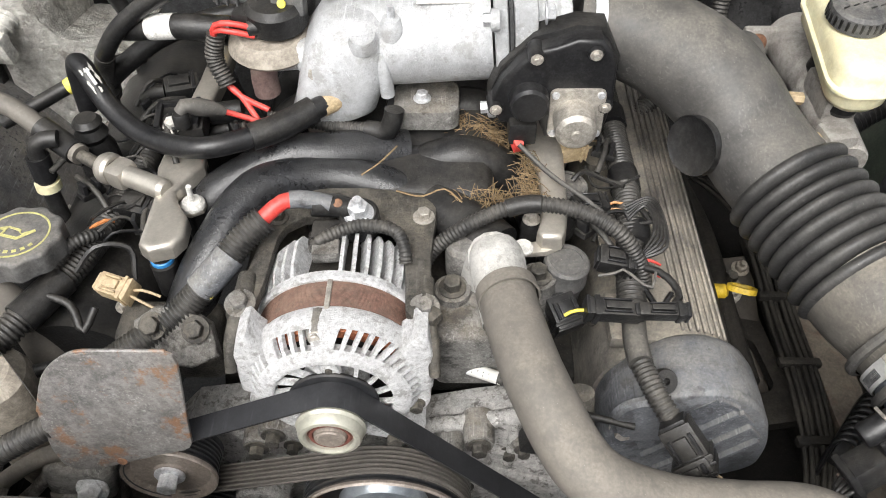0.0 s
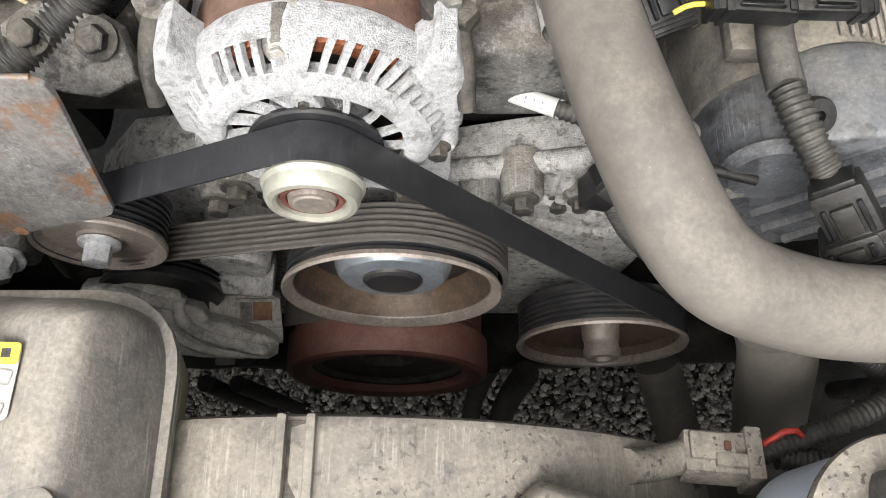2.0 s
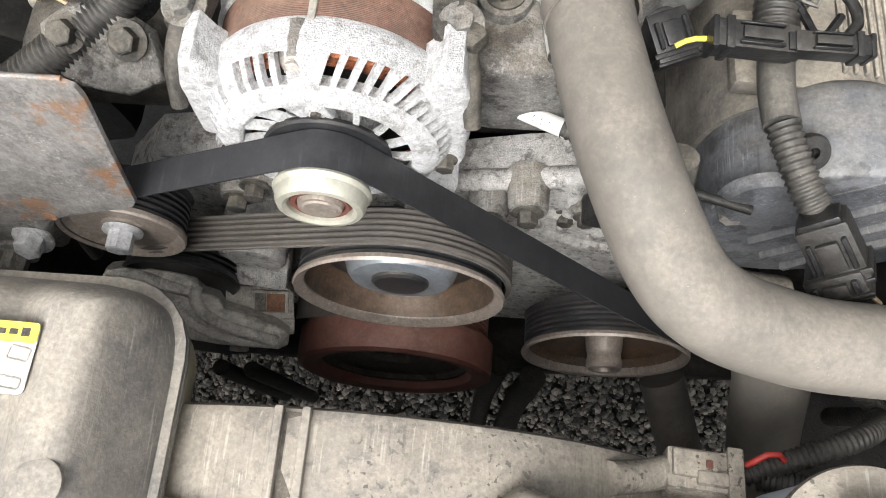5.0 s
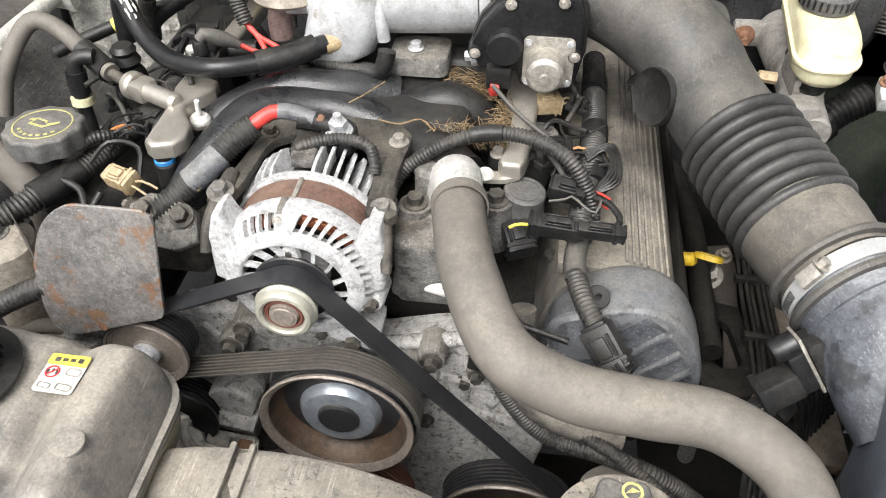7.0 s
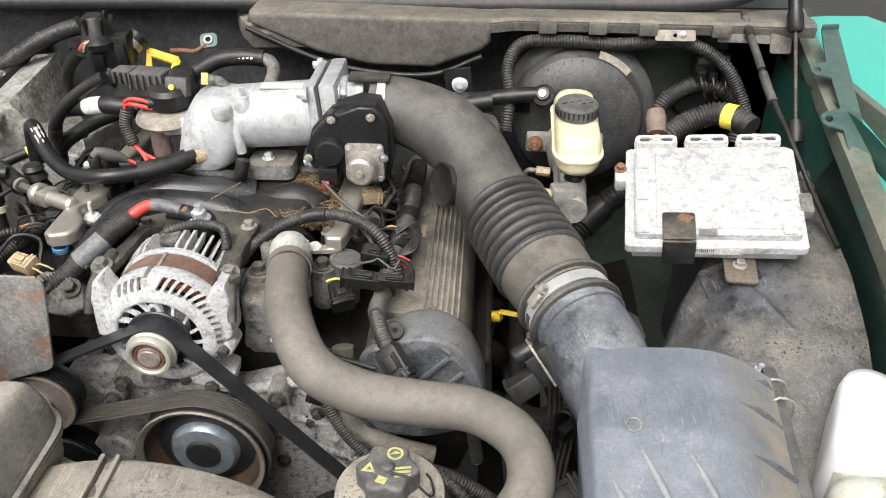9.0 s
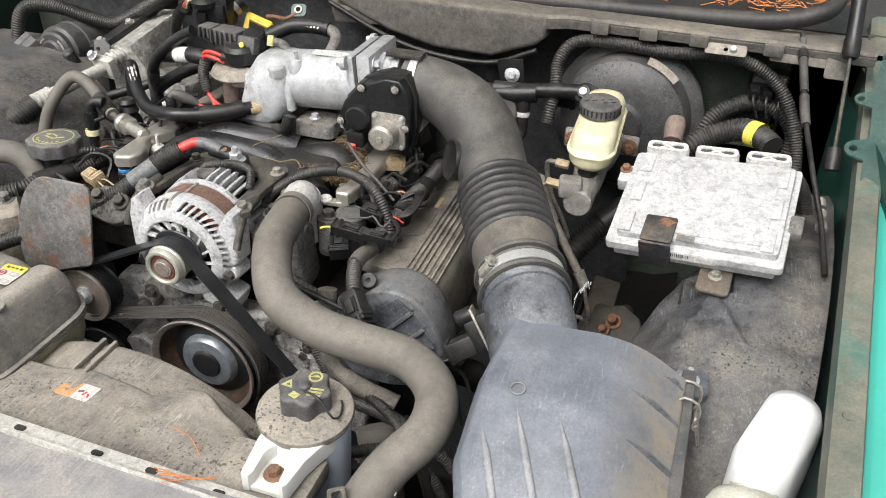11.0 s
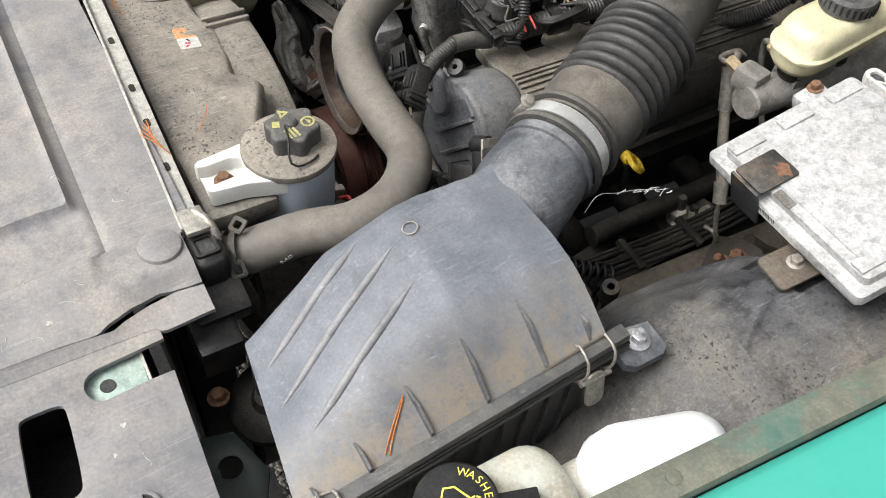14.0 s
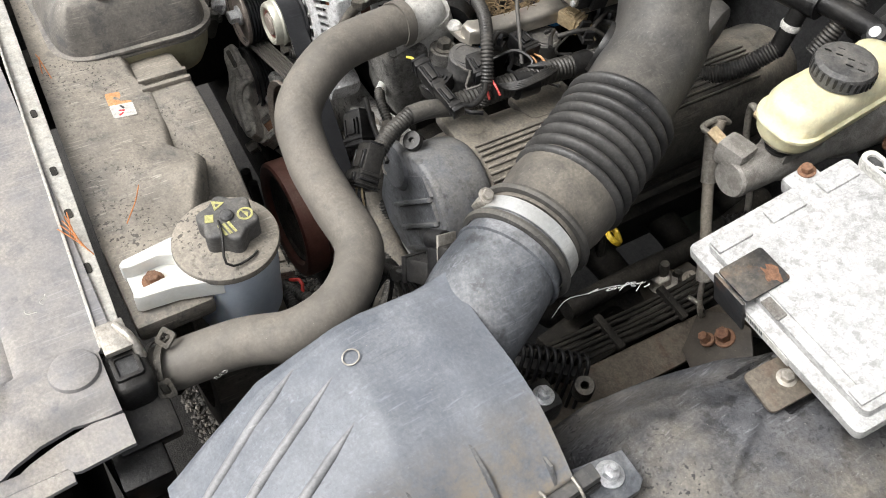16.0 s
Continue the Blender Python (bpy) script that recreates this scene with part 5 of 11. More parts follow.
# battery stud in its boot
stud = thing("alternator_stud", "bright zinc battery terminal nut in a black boot", "terminal")
SM = axes((-0.028, 0.503, 0.934), (0, -0.12, 1))
lathe("boot", [(0.0, 0.0), (0.016, 0.0), (0.0175, 0.005), (0.0165, 0.018), (0.0145, 0.0205), (0.0125, 0.018), (0.0, 0.016)], SM, M_PLASTIC, stud, seg=28)
lathe("washer", [(0.0, 0.0185), (0.0125, 0.0185), (0.013, 0.0175), (0.013, 0.0165)], SM, M_STEEL, stud, seg=24)
hexbolt("nut", SM @ Vector((0, 0, 0.0175)), (0, -0.12, 1), 0.0085, stud, M_STEEL, flange=1.3, top=True)
tube("boot_strap", [(-0.030, 0.506, 0.948), (-0.045, 0.506, 0.955), (-0.066, 0.503, 0.960)], 0.0098, M_PLASTIC, stud)
lathe("strap_hole", [(0.0, 0.001), (0.0035, 0.0005), (0.004, 0.0)], axes((-0.044, 0.501, 0.9635), (0, -0.4, 1)), M_RUST, stud, seg=14)

# ---------------------------------------------------------------- belt drive


def groove_prof(r, y0, y1, n):
    out = []
    for i in range(n):
        a, b = y0 + (y1 - y0) * i / n, y0 + (y1 - y0) * (i + 1) / n
        out += [(r, a + (b - a) * 0.1), (r, a + (b - a) * 0.5), (r - 0.0032, a + (b - a) * 0.62), (r - 0.0032, a + (b - a) * 0.9)]
    return out


def yaxis(x, z):
    return axes((x, 0, z), (0, 1, 0), (1, 0, 0))


idler = thing("idler_pulley", "dusty grey idler pulley with a large zinc bolt", "pulley")
lathe("face", [(0.0, 0.352), (0.012, 0.352), (0.014, 0.3535), (0.033, 0.3535), (0.0365, 0.3500), (0.0395, 0.3475), (0.0402, 0.349), (0.0398, 0.352)], yaxis(-0.187, 0.795), M_HUBTAN, idler, seg=48)
lathe("groove_band", groove_prof(0.0385, 0.3525, 0.376, 6) + [(0.039, 0.379), (0.0, 0.38)], yaxis(-0.187, 0.795), M_PULLEYBLK, idler, seg=48)
hexbolt("bolt", (-0.187, 0.351, 0.795), (0, -1, 0), 0.0085, idler, M_STEEL, flange=1.5, h=0.012)

wp = thing("water_pump_pulley", "dark worn water pump pulley with a bright hub ring", "pulley")
lathe("rim", [(0.0655, 0.352), (0.067, 0.345), (0.070, 0.342), (0.0735, 0.340), (0.0745, 0.342), (0.0735, 0.345)], yaxis(-0.014, 0.726), M_HUBTAN, wp, "worn steel rim lip", seg=64)
lathe("groove_band", groove_prof(0.0715, 0.3455, 0.374, 6) + [(0.073, 0.377), (0.058, 0.378)], yaxis(-0.014, 0.726), M_PULLEYBLK, wp, seg=64)
lathe("inner_wall", [(0.0665, 0.346), (0.065, 0.352), (0.062, 0.362), (0.058, 0.367), (0.056, 0.368)], yaxis(-0.014, 0.726), M_PULLEYORANGE, wp, "rust dusted inner wall", seg=56)
lathe("dish", [(0.0575, 0.3675), (0.050, 0.367), (0.043, 0.364), (0.040, 0.362)], yaxis(-0.014, 0.726), M_PULLEYBLK, wp, seg=56)
lathe("hub_ring", [(0.041, 0.364), (0.038, 0.356), (0.035, 0.3525), (0.026, 0.351), (0.0205, 0.352)], yaxis(-0.014, 0.726), M_HUBRING, wp, "bluish satin hub ring", seg=48)
lathe("hub_cap", [(0.021, 0.354), (0.0202, 0.350), (0.018, 0.3485), (0.0, 0.348)], yaxis(-0.014, 0.726), M_PULLEYBLK, wp, seg=36)

damper = thing("crank_damper", "red brown painted crankshaft damper pulley", "pulley")
lathe("outer_ring", [(0.064, 0.33), (0.068, 0.324), (0.080, 0.322), (0.0845, 0.324), (0.0855, 0.328), (0.0855, 0.352), (0.082, 0.354)] + groove_prof(0.0805, 0.355, 0.38, 6) + [(0.08, 0.384), (0.0, 0.384)], yaxis(-0.03, 0.562), M_REDRUST, damper, seg=64)
lathe("face", [(0.0, 0.345), (0.02, 0.345), (0.024, 0.338), (0.058, 0.335), (0.062, 0.331), (0.065, 0.331)], yaxis(-0.03, 0.562), M_DARKSTEEL, damper, seg=56)

psp = thing("power_steering_pulley", "tan dusty power steering pump pulley with hub shaft", "pulley")
lathe("rim", [(0.064, 0.372), (0.065, 0.352), (0.067, 0.346), (0.0705, 0.345), (0.0715, 0.347), (0.070, 0.35)], yaxis(0.151, 0.578), M_HUBTAN, psp, "tan rim lip", seg=60)
lathe("groove_band", groove_prof(0.069, 0.3505, 0.377, 6) + [(0.07, 0.38)], yaxis(0.151, 0.578), M_PULLEYBLK, psp, seg=60)
lathe("dish", [(0.066, 0.350), (0.062, 0.360), (0.045, 0.366), (0.02, 0.366), (0.014, 0.362)], yaxis(0.151, 0.578), M_PULLEYORANGE, psp, seg=50)
lathe("shaft", [(0.0165, 0.366), (0.0155, 0.352), (0.0145, 0.350), (0.0145, 0.345), (0.0155, 0.343), (0.0155, 0.338), (0.0135, 0.335), (0.009, 0.335), (0.008, 0.339), (0.0, 0.339)], yaxis(0.151, 0.578), M_HUBTAN, psp, seg=28)

tens = thing("belt_tensioner", "greasy cast aluminium belt tensioner arm with black pulley", "belt tensioner")
lathe("pulley", [(0.0, 0.354), (0.036, 0.354), (0.042, 0.351), (0.0435, 0.353), (0.0425, 0.356)] + groove_prof(0.0415, 0.357, 0.377, 5) + [(0.042, 0.379), (0.0, 0.381)], yaxis(-0.183, 0.695), M_PLASTIC_CLEAN, tens, "black grooved tensioner wheel", seg=44)
FT = axes((-0.150, 0.336, 0.693), (0.25, -0.5, 0.83), (1, 0, 0))
ARM = [(-0.0845, 0.0185), (-0.081, 0.026), (-0.070, 0.0274), (-0.0625, 0.0236), (-0.050, 0.0257), (-0.033, 0.0232), (-0.0177, 0.018), (-0.0135, 0.0086), (-0.002, 0.0043), (0.003, -0.0043), (0.0174, -0.0078), (0.041, -0.0166), (0.051, -0.0238), (0.050, -0.0323), (0.0425, -0.0357), (0.0243, -0.034), (0.0, -0.032), (-0.022, -0.028), (-0.034, -0.014), (-0.050, -0.004), (-0.073, 0.004), (-0.0845, 0.0115)]
slab("arm", ARM, FT @ pose(0, 0, -0.026), 0.026, M_TENS, tens, bev=0.004, seg=3)
# dark strip laid on the lug as the shade in its slot
slab("lug_slot", rounded(0.03, 0.006, 0.0028), FT @ pose(-0.062, 0.0125, 0.0, 0, 0, -8), 0.0006, M_DARKSTEEL, tens, bev=0)
for pts, r in (([(-0.078, 0.022, 0), (-0.066, 0.0235, 0.002), (-0.052, 0.0195, 0.001), (-0.036, 0.0135, 0.001), (-0.022, 0.009, 0)], 0.0042),
               ([(-0.017, 0.014, 0), (-0.0185, 0.004, 0.002), (-0.012, -0.007, 0.002), (0.004, -0.0165, 0.002), (0.024, -0.0235, 0.001), (0.042, -0.029, 0)], 0.0046),
               ([(-0.045, 0.003, -0.002), (-0.028, -0.007, 0.0), (-0.014, -0.019, 0.001), (0.006, -0.0275, 0.0), (0.026, -0.031, -0.002)], 0.0034)):
    tube("arm_rib", [tuple(FT @ Vector(p)) for p in pts], r, M_TENS, tens, seg=10)
FB = axes((-0.1225, 0.351, 0.661), (0.25, -0.5, 0.83), (1, 0, 0))
slab("socket_block", [(-0.034, 0.013), (-0.013, 0.012), (0.013, 0.011), (0.0185, 0.0065), (0.0195, -0.024), (0.009, -0.022), (-0.012, -0.012), (-0.034, -0.006)], FB @ pose(0, 0, -0.03), 0.030, M_TENS, tens, bev=0.0025)
slab("socket_rim", [(-0.014, 0.0095), (0.0145, 0.0085), (0.0145, -0.0115), (-0.014, -0.0105)], FB, 0.0035, M_TENS, tens, "raised rim round the drive socket", bev=0.0012, holes=[[(-0.0115, 0.0068), (0.0118, 0.006), (0.0118, -0.0088), (-0.0115, -0.008)]])
slab("square_socket", [(-0.0024, 0.0066), (0.0116, 0.0058), (0.0116, -0.0086), (-0.0024, -0.0082)], FB, 0.0008, M_RUST, tens, "rusty square drive socket", bev=0)
# darker slab that paints the shaded side of the socket
slab("socket_shade", [(-0.0114, 0.0066), (-0.0028, 0.0062), (-0.0028, -0.0082), (-0.0114, -0.0078)], FB, 0.0016, M_ALU_DIRTY, tens, bev=0)
tube("cream_ring", [tuple(FB @ Vector(p)) for p in ((-0.019, -0.0075, 0.003), (-0.006, -0.0118, 0.0045), (0.0095, -0.0165, 0.003))], 0.0018, M_CREAM, tens, "cream plastic edge", seg=8)
box("stop_tab", FB @ pose(0.0145, -0.0205, -0.004), (0.010, 0.013, 0.014), M_TENS, tens, bev=0.002)
lathe("spring_case", [(0.0, 0.366), (0.023, 0.366), (0.0255, 0.370), (0.0255, 0.444), (0.0, 0.446)], yaxis(-0.129, 0.706), M_COVER_ALU, tens, seg=36)
lathe("case_band", [(0.0255, 0.386), (0.0275, 0.387), (0.0275, 0.393), (0.0255, 0.394)], yaxis(-0.129, 0.706), M_COVER_ALU, tens, seg=36)
box("case_neck", pose(-0.131, 0.378, 0.672, 28, 12, 0), (0.046, 0.03, 0.05), M_COVER_ALU, tens, bev=0.005)
lathe("lower_disc", [(0.0, 0.344), (0.03, 0.344), (0.036, 0.347), (0.037, 0.359), (0.0, 0.361)], yaxis(-0.166, 0.599), M_DARK, tens, seg=32)
hexbolt("bolt", (-0.164, 0.344, 0.589), (0, -0.9, -0.3), 0.009, tens, M_STEEL_DULL, h=0.014)

comp = thing("ac_compressor", "grimy dark air conditioning compressor low on the engine", "compressor")
lathe("clutch", [(0.0, 0.34), (0.045, 0.34), (0.056, 0.344), (0.058, 0.35), (0.056, 0.38), (0.0, 0.385)], yaxis(-0.20, 0.56), M_DARK, comp, seg=40)
lathe("body", [(0.0, 0.38), (0.06, 0.38), (0.06, 0.55), (0.0, 0.55)], yaxis(-0.20, 0.56), M_DARK, comp, seg=30)

# the serpentine belt: tangent runs and wraps


def wrap(cx, cz, r, a0, a1, n=16):
    return [(cx + r * math.cos(radians(a0 + (a1 - a0) * i / n)), cz + r * math.sin(radians(a0 + (a1 - a0) * i / n))) for i in range(n + 1)]


def belt_strip(pts, y0, y1):
    """A ribbed belt along points in the pulley plane."""
    P = [Vector((x, 0, z)) for x, z in pts]
    P, _ = resample(P, len(P) * 4)
    V, Fc = [], []
    th = 0.0038
    sec = [(y0, 0.0), (y1, 0.0)]
    n = 6
    for i in range(n):
        a, b = y1 + (y0 - y1) * i / n, y1 + (y0 - y1) * (i + 1) / n
        sec += [(a + (b - a) * 0.08, th), (a + (b - a) * 0.5, th), (a + (b - a) * 0.66, th * 0.2), (a + (b - a) * 0.92, th * 0.2)]
    for i, p in enumerate(P):
        t = (P[min(i + 1, len(P) - 1)] - P[max(i - 1, 0)]).normalized()
        nrm = Vector((-t.z, 0, t.x))
        V += [Vector((p.x, yy, p.z)) + nrm * h for yy, h in sec]
    k = len(sec)
    for i in range(len(P) - 1):
        for j in range(k):
            Fc.append((i * k + j, i * k + (j + 1) % k, (i + 1) * k + (j + 1) % k, (i + 1) * k + j))
    return V, Fc


belt = thing("drive_belt", "black ribbed serpentine drive belt round the pulleys", "drive belt")
run1 = wrap(0.151, 0.578, 0.0715, -60, 33) + wrap(-0.043, 0.878, 0.0285, 33, 106) + wrap(-0.187, 0.795, 0.0405, 112, 258)
bv, bf = belt_strip(run1, 0.3475, 0.3692)
mk("belt_run", bv, bf, M_BELT, belt, sharp=25)
run2 = [(-0.196, 0.7545)] + wrap(-0.014, 0.726, 0.0748, 98, -70, 24) + [(-0.06, 0.6455), (-0.11, 0.62)]
bv, bf = belt_strip(run2, 0.3495, 0.3735)
mk("belt_run", bv, bf, M_BELTRIB, belt, "ribbed side of the belt", sharp=25)

# ---------------------------------------------------------------- rusty plate in front of the passenger head
PLM = axes((0, 0.2364, 0), (0, -0.992, 0.125), (1, 0, 0))
plate = thing("heat_plate", "grey steel plate spotted with orange rust", "bracket plate")
slab("plate", [(-0.2578, 0.9052), (-0.25, 0.9257), (-0.24, 0.9452), (-0.2282, 0.9595), (-0.2153, 0.9674), (-0.2006, 0.9699), (-0.1611, 0.9703), (-0.1490, 0.9697), (-0.1440, 0.9665), (-0.1425, 0.9600), (-0.1429, 0.9520), (-0.1468, 0.9134), (-0.1508, 0.8679), (-0.1540, 0.8625), (-0.1600, 0.8590), (-0.1754, 0.8550), (-0.2027, 0.8450), (-0.2171, 0.8400), (-0.2350, 0.8340), (-0.2500, 0.8345), (-0.2580, 0.8420), (-0.2610, 0.8600), (-0.2605, 0.8837)],
     PLM, 0.003, M_RUSTPLATE, plate, bev=0.0012)
tube("rolled_edge", [PLM @ Vector(q) for q in ((-0.2578, 0.9052, 0.001), (-0.24, 0.9452, 0.001), (-0.2153, 0.9674, 0.001), (-0.19, 0.97, 0.001), (-0.149, 0.9697, 0.001))], 0.0017, M_RUSTPLATE, plate, "worn rolled edge", seg=8)
sheet("side_return", lambda u, v: (-0.262 - 0.05 * u, 0.357 + 0.05 * u, 0.825 + (0.095 - 0.02 * u) * v + 0.01 * u), 6, 6, M_RUSTPLATE, plate, thick=0.003)
slab("hole", circle(0.004, 14, -0.21, 0.838), PLM @ pose(0, 0.008, 0.0032), 0.0004, M_RUST, plate, bev=0)
box("support", pose(-0.275, 0.375, 0.765, 0, 12, 0), (0.06, 0.04, 0.05), M_ALU_DIRTY, plate, bev=0.01, seg=3)
hexbolt("bolt", (-0.262, 0.353, 0.765), (0, -0.8, 0.3), 0.0095, plate, M_ALU)
hexbolt("bolt", (-0.288, 0.354, 0.735), (0, -0.8, 0.1), 0.0095, plate, M_ALU_DIRTY, h=0.016)
tube("stay", [(-0.262, 0.36, 0.80), (-0.245, 0.362, 0.83), (-0.235, 0.358, 0.85)], 0.008, M_ALU_DIRTY, plate)

# ---------------------------------------------------------------- engine block front
engine = thing("engine", "grimy aluminium V8 engine block and timing cover", "engine")
slab("timing_cover", [(-0.22, 0.74), (-0.18, 0.79), (-0.13, 0.80), (-0.08, 0.78), (0.02, 0.775), (0.07, 0.79), (0.12, 0.80), (0.175, 0.785), (0.21, 0.735), (0.19, 0.66), (0.17, 0.56), (0.14, 0.46), (-0.16, 0.46), (-0.19, 0.6)],
     Matrix(((1, 0, 0, 0), (0, 0, -1, 0.44), (0, 1, 0, 0), (0, 0, 0, 1))), 0.03, M_COVER_ALU, engine, bev=0.008, seg=3)
# webs and the bolted flange of the timing cover
for a, b in (((0.055, 0.775), (0.085, 0.70)), ((0.105, 0.785), (0.10, 0.70)), ((0.16, 0.775), (0.125, 0.69)), ((0.19, 0.73), (0.14, 0.67)), ((-0.10, 0.785), (-0.07, 0.74)), ((-0.16, 0.775), (-0.11, 0.72)), ((0.075, 0.70), (0.15, 0.665)), ((0.06, 0.735), (0.175, 0.72))):
    tube("web", [(a[0], 0.412, a[1]), ((a[0] + b[0]) / 2, 0.409, (a[1] + b[1]) / 2), (b[0], 0.412, b[1])], 0.0055, M_COVER_ALU, engine, seg=8)
tube("flange", [(0.02, 0.411, 0.772), (0.07, 0.408, 0.787), (0.12, 0.408, 0.796), (0.172, 0.408, 0.782), (0.205, 0.409, 0.735)], 0.0075, M_COVER_ALU, engine, seg=10)
for bx, bz in ((0.112, 0.752), (0.15, 0.735), (0.128, 0.775), (0.165, 0.70)):
    lathe("bolt_boss", [(0.0, 0.0), (0.0095, 0.0), (0.011, 0.003), (0.012, 0.014), (0.0, 0.014)], axes((bx, 0.399, bz), (0, 1, 0)), M_ALU_DIRTY, engine, seg=20)
    hexbolt("bolt", (bx, 0.399, bz), (0, -1, 0), 0.0058, engine, M_DARKSTEEL)
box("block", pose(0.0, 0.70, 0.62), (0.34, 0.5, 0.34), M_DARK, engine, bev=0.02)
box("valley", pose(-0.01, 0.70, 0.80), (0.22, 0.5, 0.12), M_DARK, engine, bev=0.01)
for bx, bz, ln in ((0.071, 0.784, 0.03), (0.045, 0.76, 0.025), (-0.105, 0.80, 0.03), (-0.125, 0.77, 0.025)):
    lathe("bolt_boss", [(0.0, 0.0), (0.0125, 0.0), (0.0135, 0.003), (0.0145, ln), (0.0, ln)], axes((bx, 0.415 - ln, bz), (0, 1, 0)), M_ALU_DIRTY, engine, seg=20)
    hexbolt("bolt", (bx, 0.415 - ln, bz), (0, -1, 0), 0.007, engine, M_DARKSTEEL)
for bx, bz in ((-0.06, 0.80), (-0.03, 0.81), (0.0, 0.80), (0.1, 0.73), (0.06, 0.66), (-0.1, 0.74)):
    hexbolt("bolt", (bx, 0.409, bz), (0, -1, 0), 0.006, engine, M_DARKSTEEL)
box("alternator_foot", pose(-0.005, 0.40, 0.815, 0, 20, 0), (0.06, 0.04, 0.03), M_ALU, engine, bev=0.009)
box("alternator_foot", pose(-0.075, 0.40, 0.81, 0, -20, 0), (0.04, 0.04, 0.03), M_ALU_DIRTY, engine, bev=0.009)
hexbolt("bolt", (0.0, 0.385, 0.805), (0, -1, 0), 0.008, engine, M_DARKSTEEL)

# ---------------------------------------------------------------- upper radiator hose
HOSE = [(0.089, 0.436, 0.934), (0.0935, 0.405, 0.937), (0.109, 0.343, 0.938), (0.140, 0.292, 0.916), (0.189, 0.278, 0.897), (0.2436, 0.276, 0.889), (0.2983, 0.274, 0.8835), (0.3395, 0.238, 0.8835), (0.347, 0.192, 0.875), (0.3225, 0.148, 0.858), (0.301, 0.077, 0.834)]
hose = thing("radiator_hose", "thick dusty black rubber upper radiator hose in an S bend", "hose")
tube("hose_body", HOSE, [0.0222, 0.0222, 0.0222, 0.0218, 0.0212, 0.021], M_RUBBER, hose, seg=28, step=0.005)


def hose_clamp(parent, o, z, r, w=0.011, m=None, worm=None):
    M = axes(o, z, worm)
    c = lathe("clamp_band", [(r, -w / 2), (r + 0.0012, -w / 2), (r + 0.0012, w / 2), (r, w / 2)], M, m or M_STEEL_DULL, parent, seg=40)
    return c, M


neck = thing("thermostat_housing", "pitted cast aluminium thermostat housing neck", "thermostat housing")
lathe("neck", [(0.0, 0.024), (0.011, 0.023), (0.018, 0.019), (0.0218, 0.011), (0.0226, 0.0), (0.0215, -0.02), (0.0205, -0.05)], axes((0.084, 0.460, 0.933), (-0.15, 1, 0.2)), M_ALU_NECK, neck, seg=28)
tube("elbow", [(0.083, 0.468, 0.935), (0.08, 0.475, 0.91), (0.078, 0.475, 0.875)], [0.0232, 0.025, 0.028], M_ALU_NECK, neck)
for ex, ey in ((0.048, 0.455), (0.118, 0.468)):
    lathe("ear", [(0.0, 0.0), (0.014, 0.0), (0.015, 0.003), (0.015, 0.05), (0.0, 0.05)], axes((ex, ey, 0.862), (0, 0, 1)), M_ALU_DIRTY, neck, seg=20)
    hexbolt("bolt", (ex, ey, 0.912), (0, 0, 1), 0.0075, neck, M_DARKSTEEL)
lathe("round_cap", [(0.0, 0.035), (0.012, 0.035), (0.016, 0.03), (0.016, 0.0), (0.0, 0.0)], axes((0.058, 0.49, 0.895), (0, 0, 1)), M_ALU_DIRTY, neck, seg=24)
box("housing", pose(0.066, 0.445, 0.86, 8, 0, 0), (0.07, 0.05, 0.09), M_ALU_DIRTY, neck, bev=0.012, seg=3)
box("web", pose(0.045, 0.435, 0.85, 0, 10, 0), (0.03, 0.02, 0.06), M_ALU_DIRTY, neck, bev=0.008)
tag = tube("wire_tag", [(0.059, 0.430, 0.837), (0.0735, 0.419, 0.8445), (0.088, 0.408, 0.8525)], 0.0056, M_WHITEPL, neck, "white printed sleeve on a wire", seg=16)
loom("sensor_loom", [(0.086, 0.409, 0.852), (0.102, 0.402, 0.853), (0.122, 0.398, 0.848), (0.15, 0.395, 0.84)], 0.0058, M_LOOM, neck)
for k in range(4):
    box("tag_print", axes(Vector((0.066, 0.4246, 0.8410)) + Vector((0.0045, -0.0034, 0.0024)) * k + Vector((-0.25, -0.66, 0.71)) * 0.0054, (-0.25, -0.66, 0.71), (0.62, -0.47, 0.33)), (0.0012, 0.004, 0.0004), M_INK_VOID, neck, bev=0)
rc, rcm = hose_clamp(hose, (0.3085, 0.0935, 0.8435), (-0.36, -0.75, -0.25), 0.0228, 0.006, M_DARKSTEEL)
rc2, rcm2 = hose_clamp(hose, (0.304, 0.084, 0.8405), (-0.36, -0.75, -0.25), 0.0228, 0.004, M_DARKSTEEL)
for tx, ty, tz, rx, ry, rz in ((0.2965, 0.098, 0.868, 28, -12, 25), (0.329, 0.083, 0.849, 30, 55, 10)):
    slab("clamp_tab", rounded(0.017, 0.015, 0.003), pose(tx, ty, tz, rx, ry, rz), 0.002, M_DARKSTEEL, hose, "steel spring clamp tab", bev=0.0006, holes=[rounded(0.009, 0.007, 0.002)])
lathe("clamp_band", [(0.0228, -0.006), (0.0242, -0.006), (0.0242, 0.006), (0.0228, 0.006)], axes((0.0905, 0.428, 0.9362), (-0.19, 1, -0.11)), M_RUBBER, hose, "dusty clamp band at the housing", seg=40)
HPD = Vector((0.0007, 0.0100, 0.0054)).normalized()
HPC = Vector((0.3165, 0.127, 0.851))
HPN = Vector((0.3388, 0.1269, 0.8506)) - HPC
HPN = (HPN - HPD * HPN.dot(HPD)).normalized()
lettering("hose_print", "RAD", axes(HPC + HPN * 0.0222, HPN, HPD), 0.0066, M_LABEL, hose)
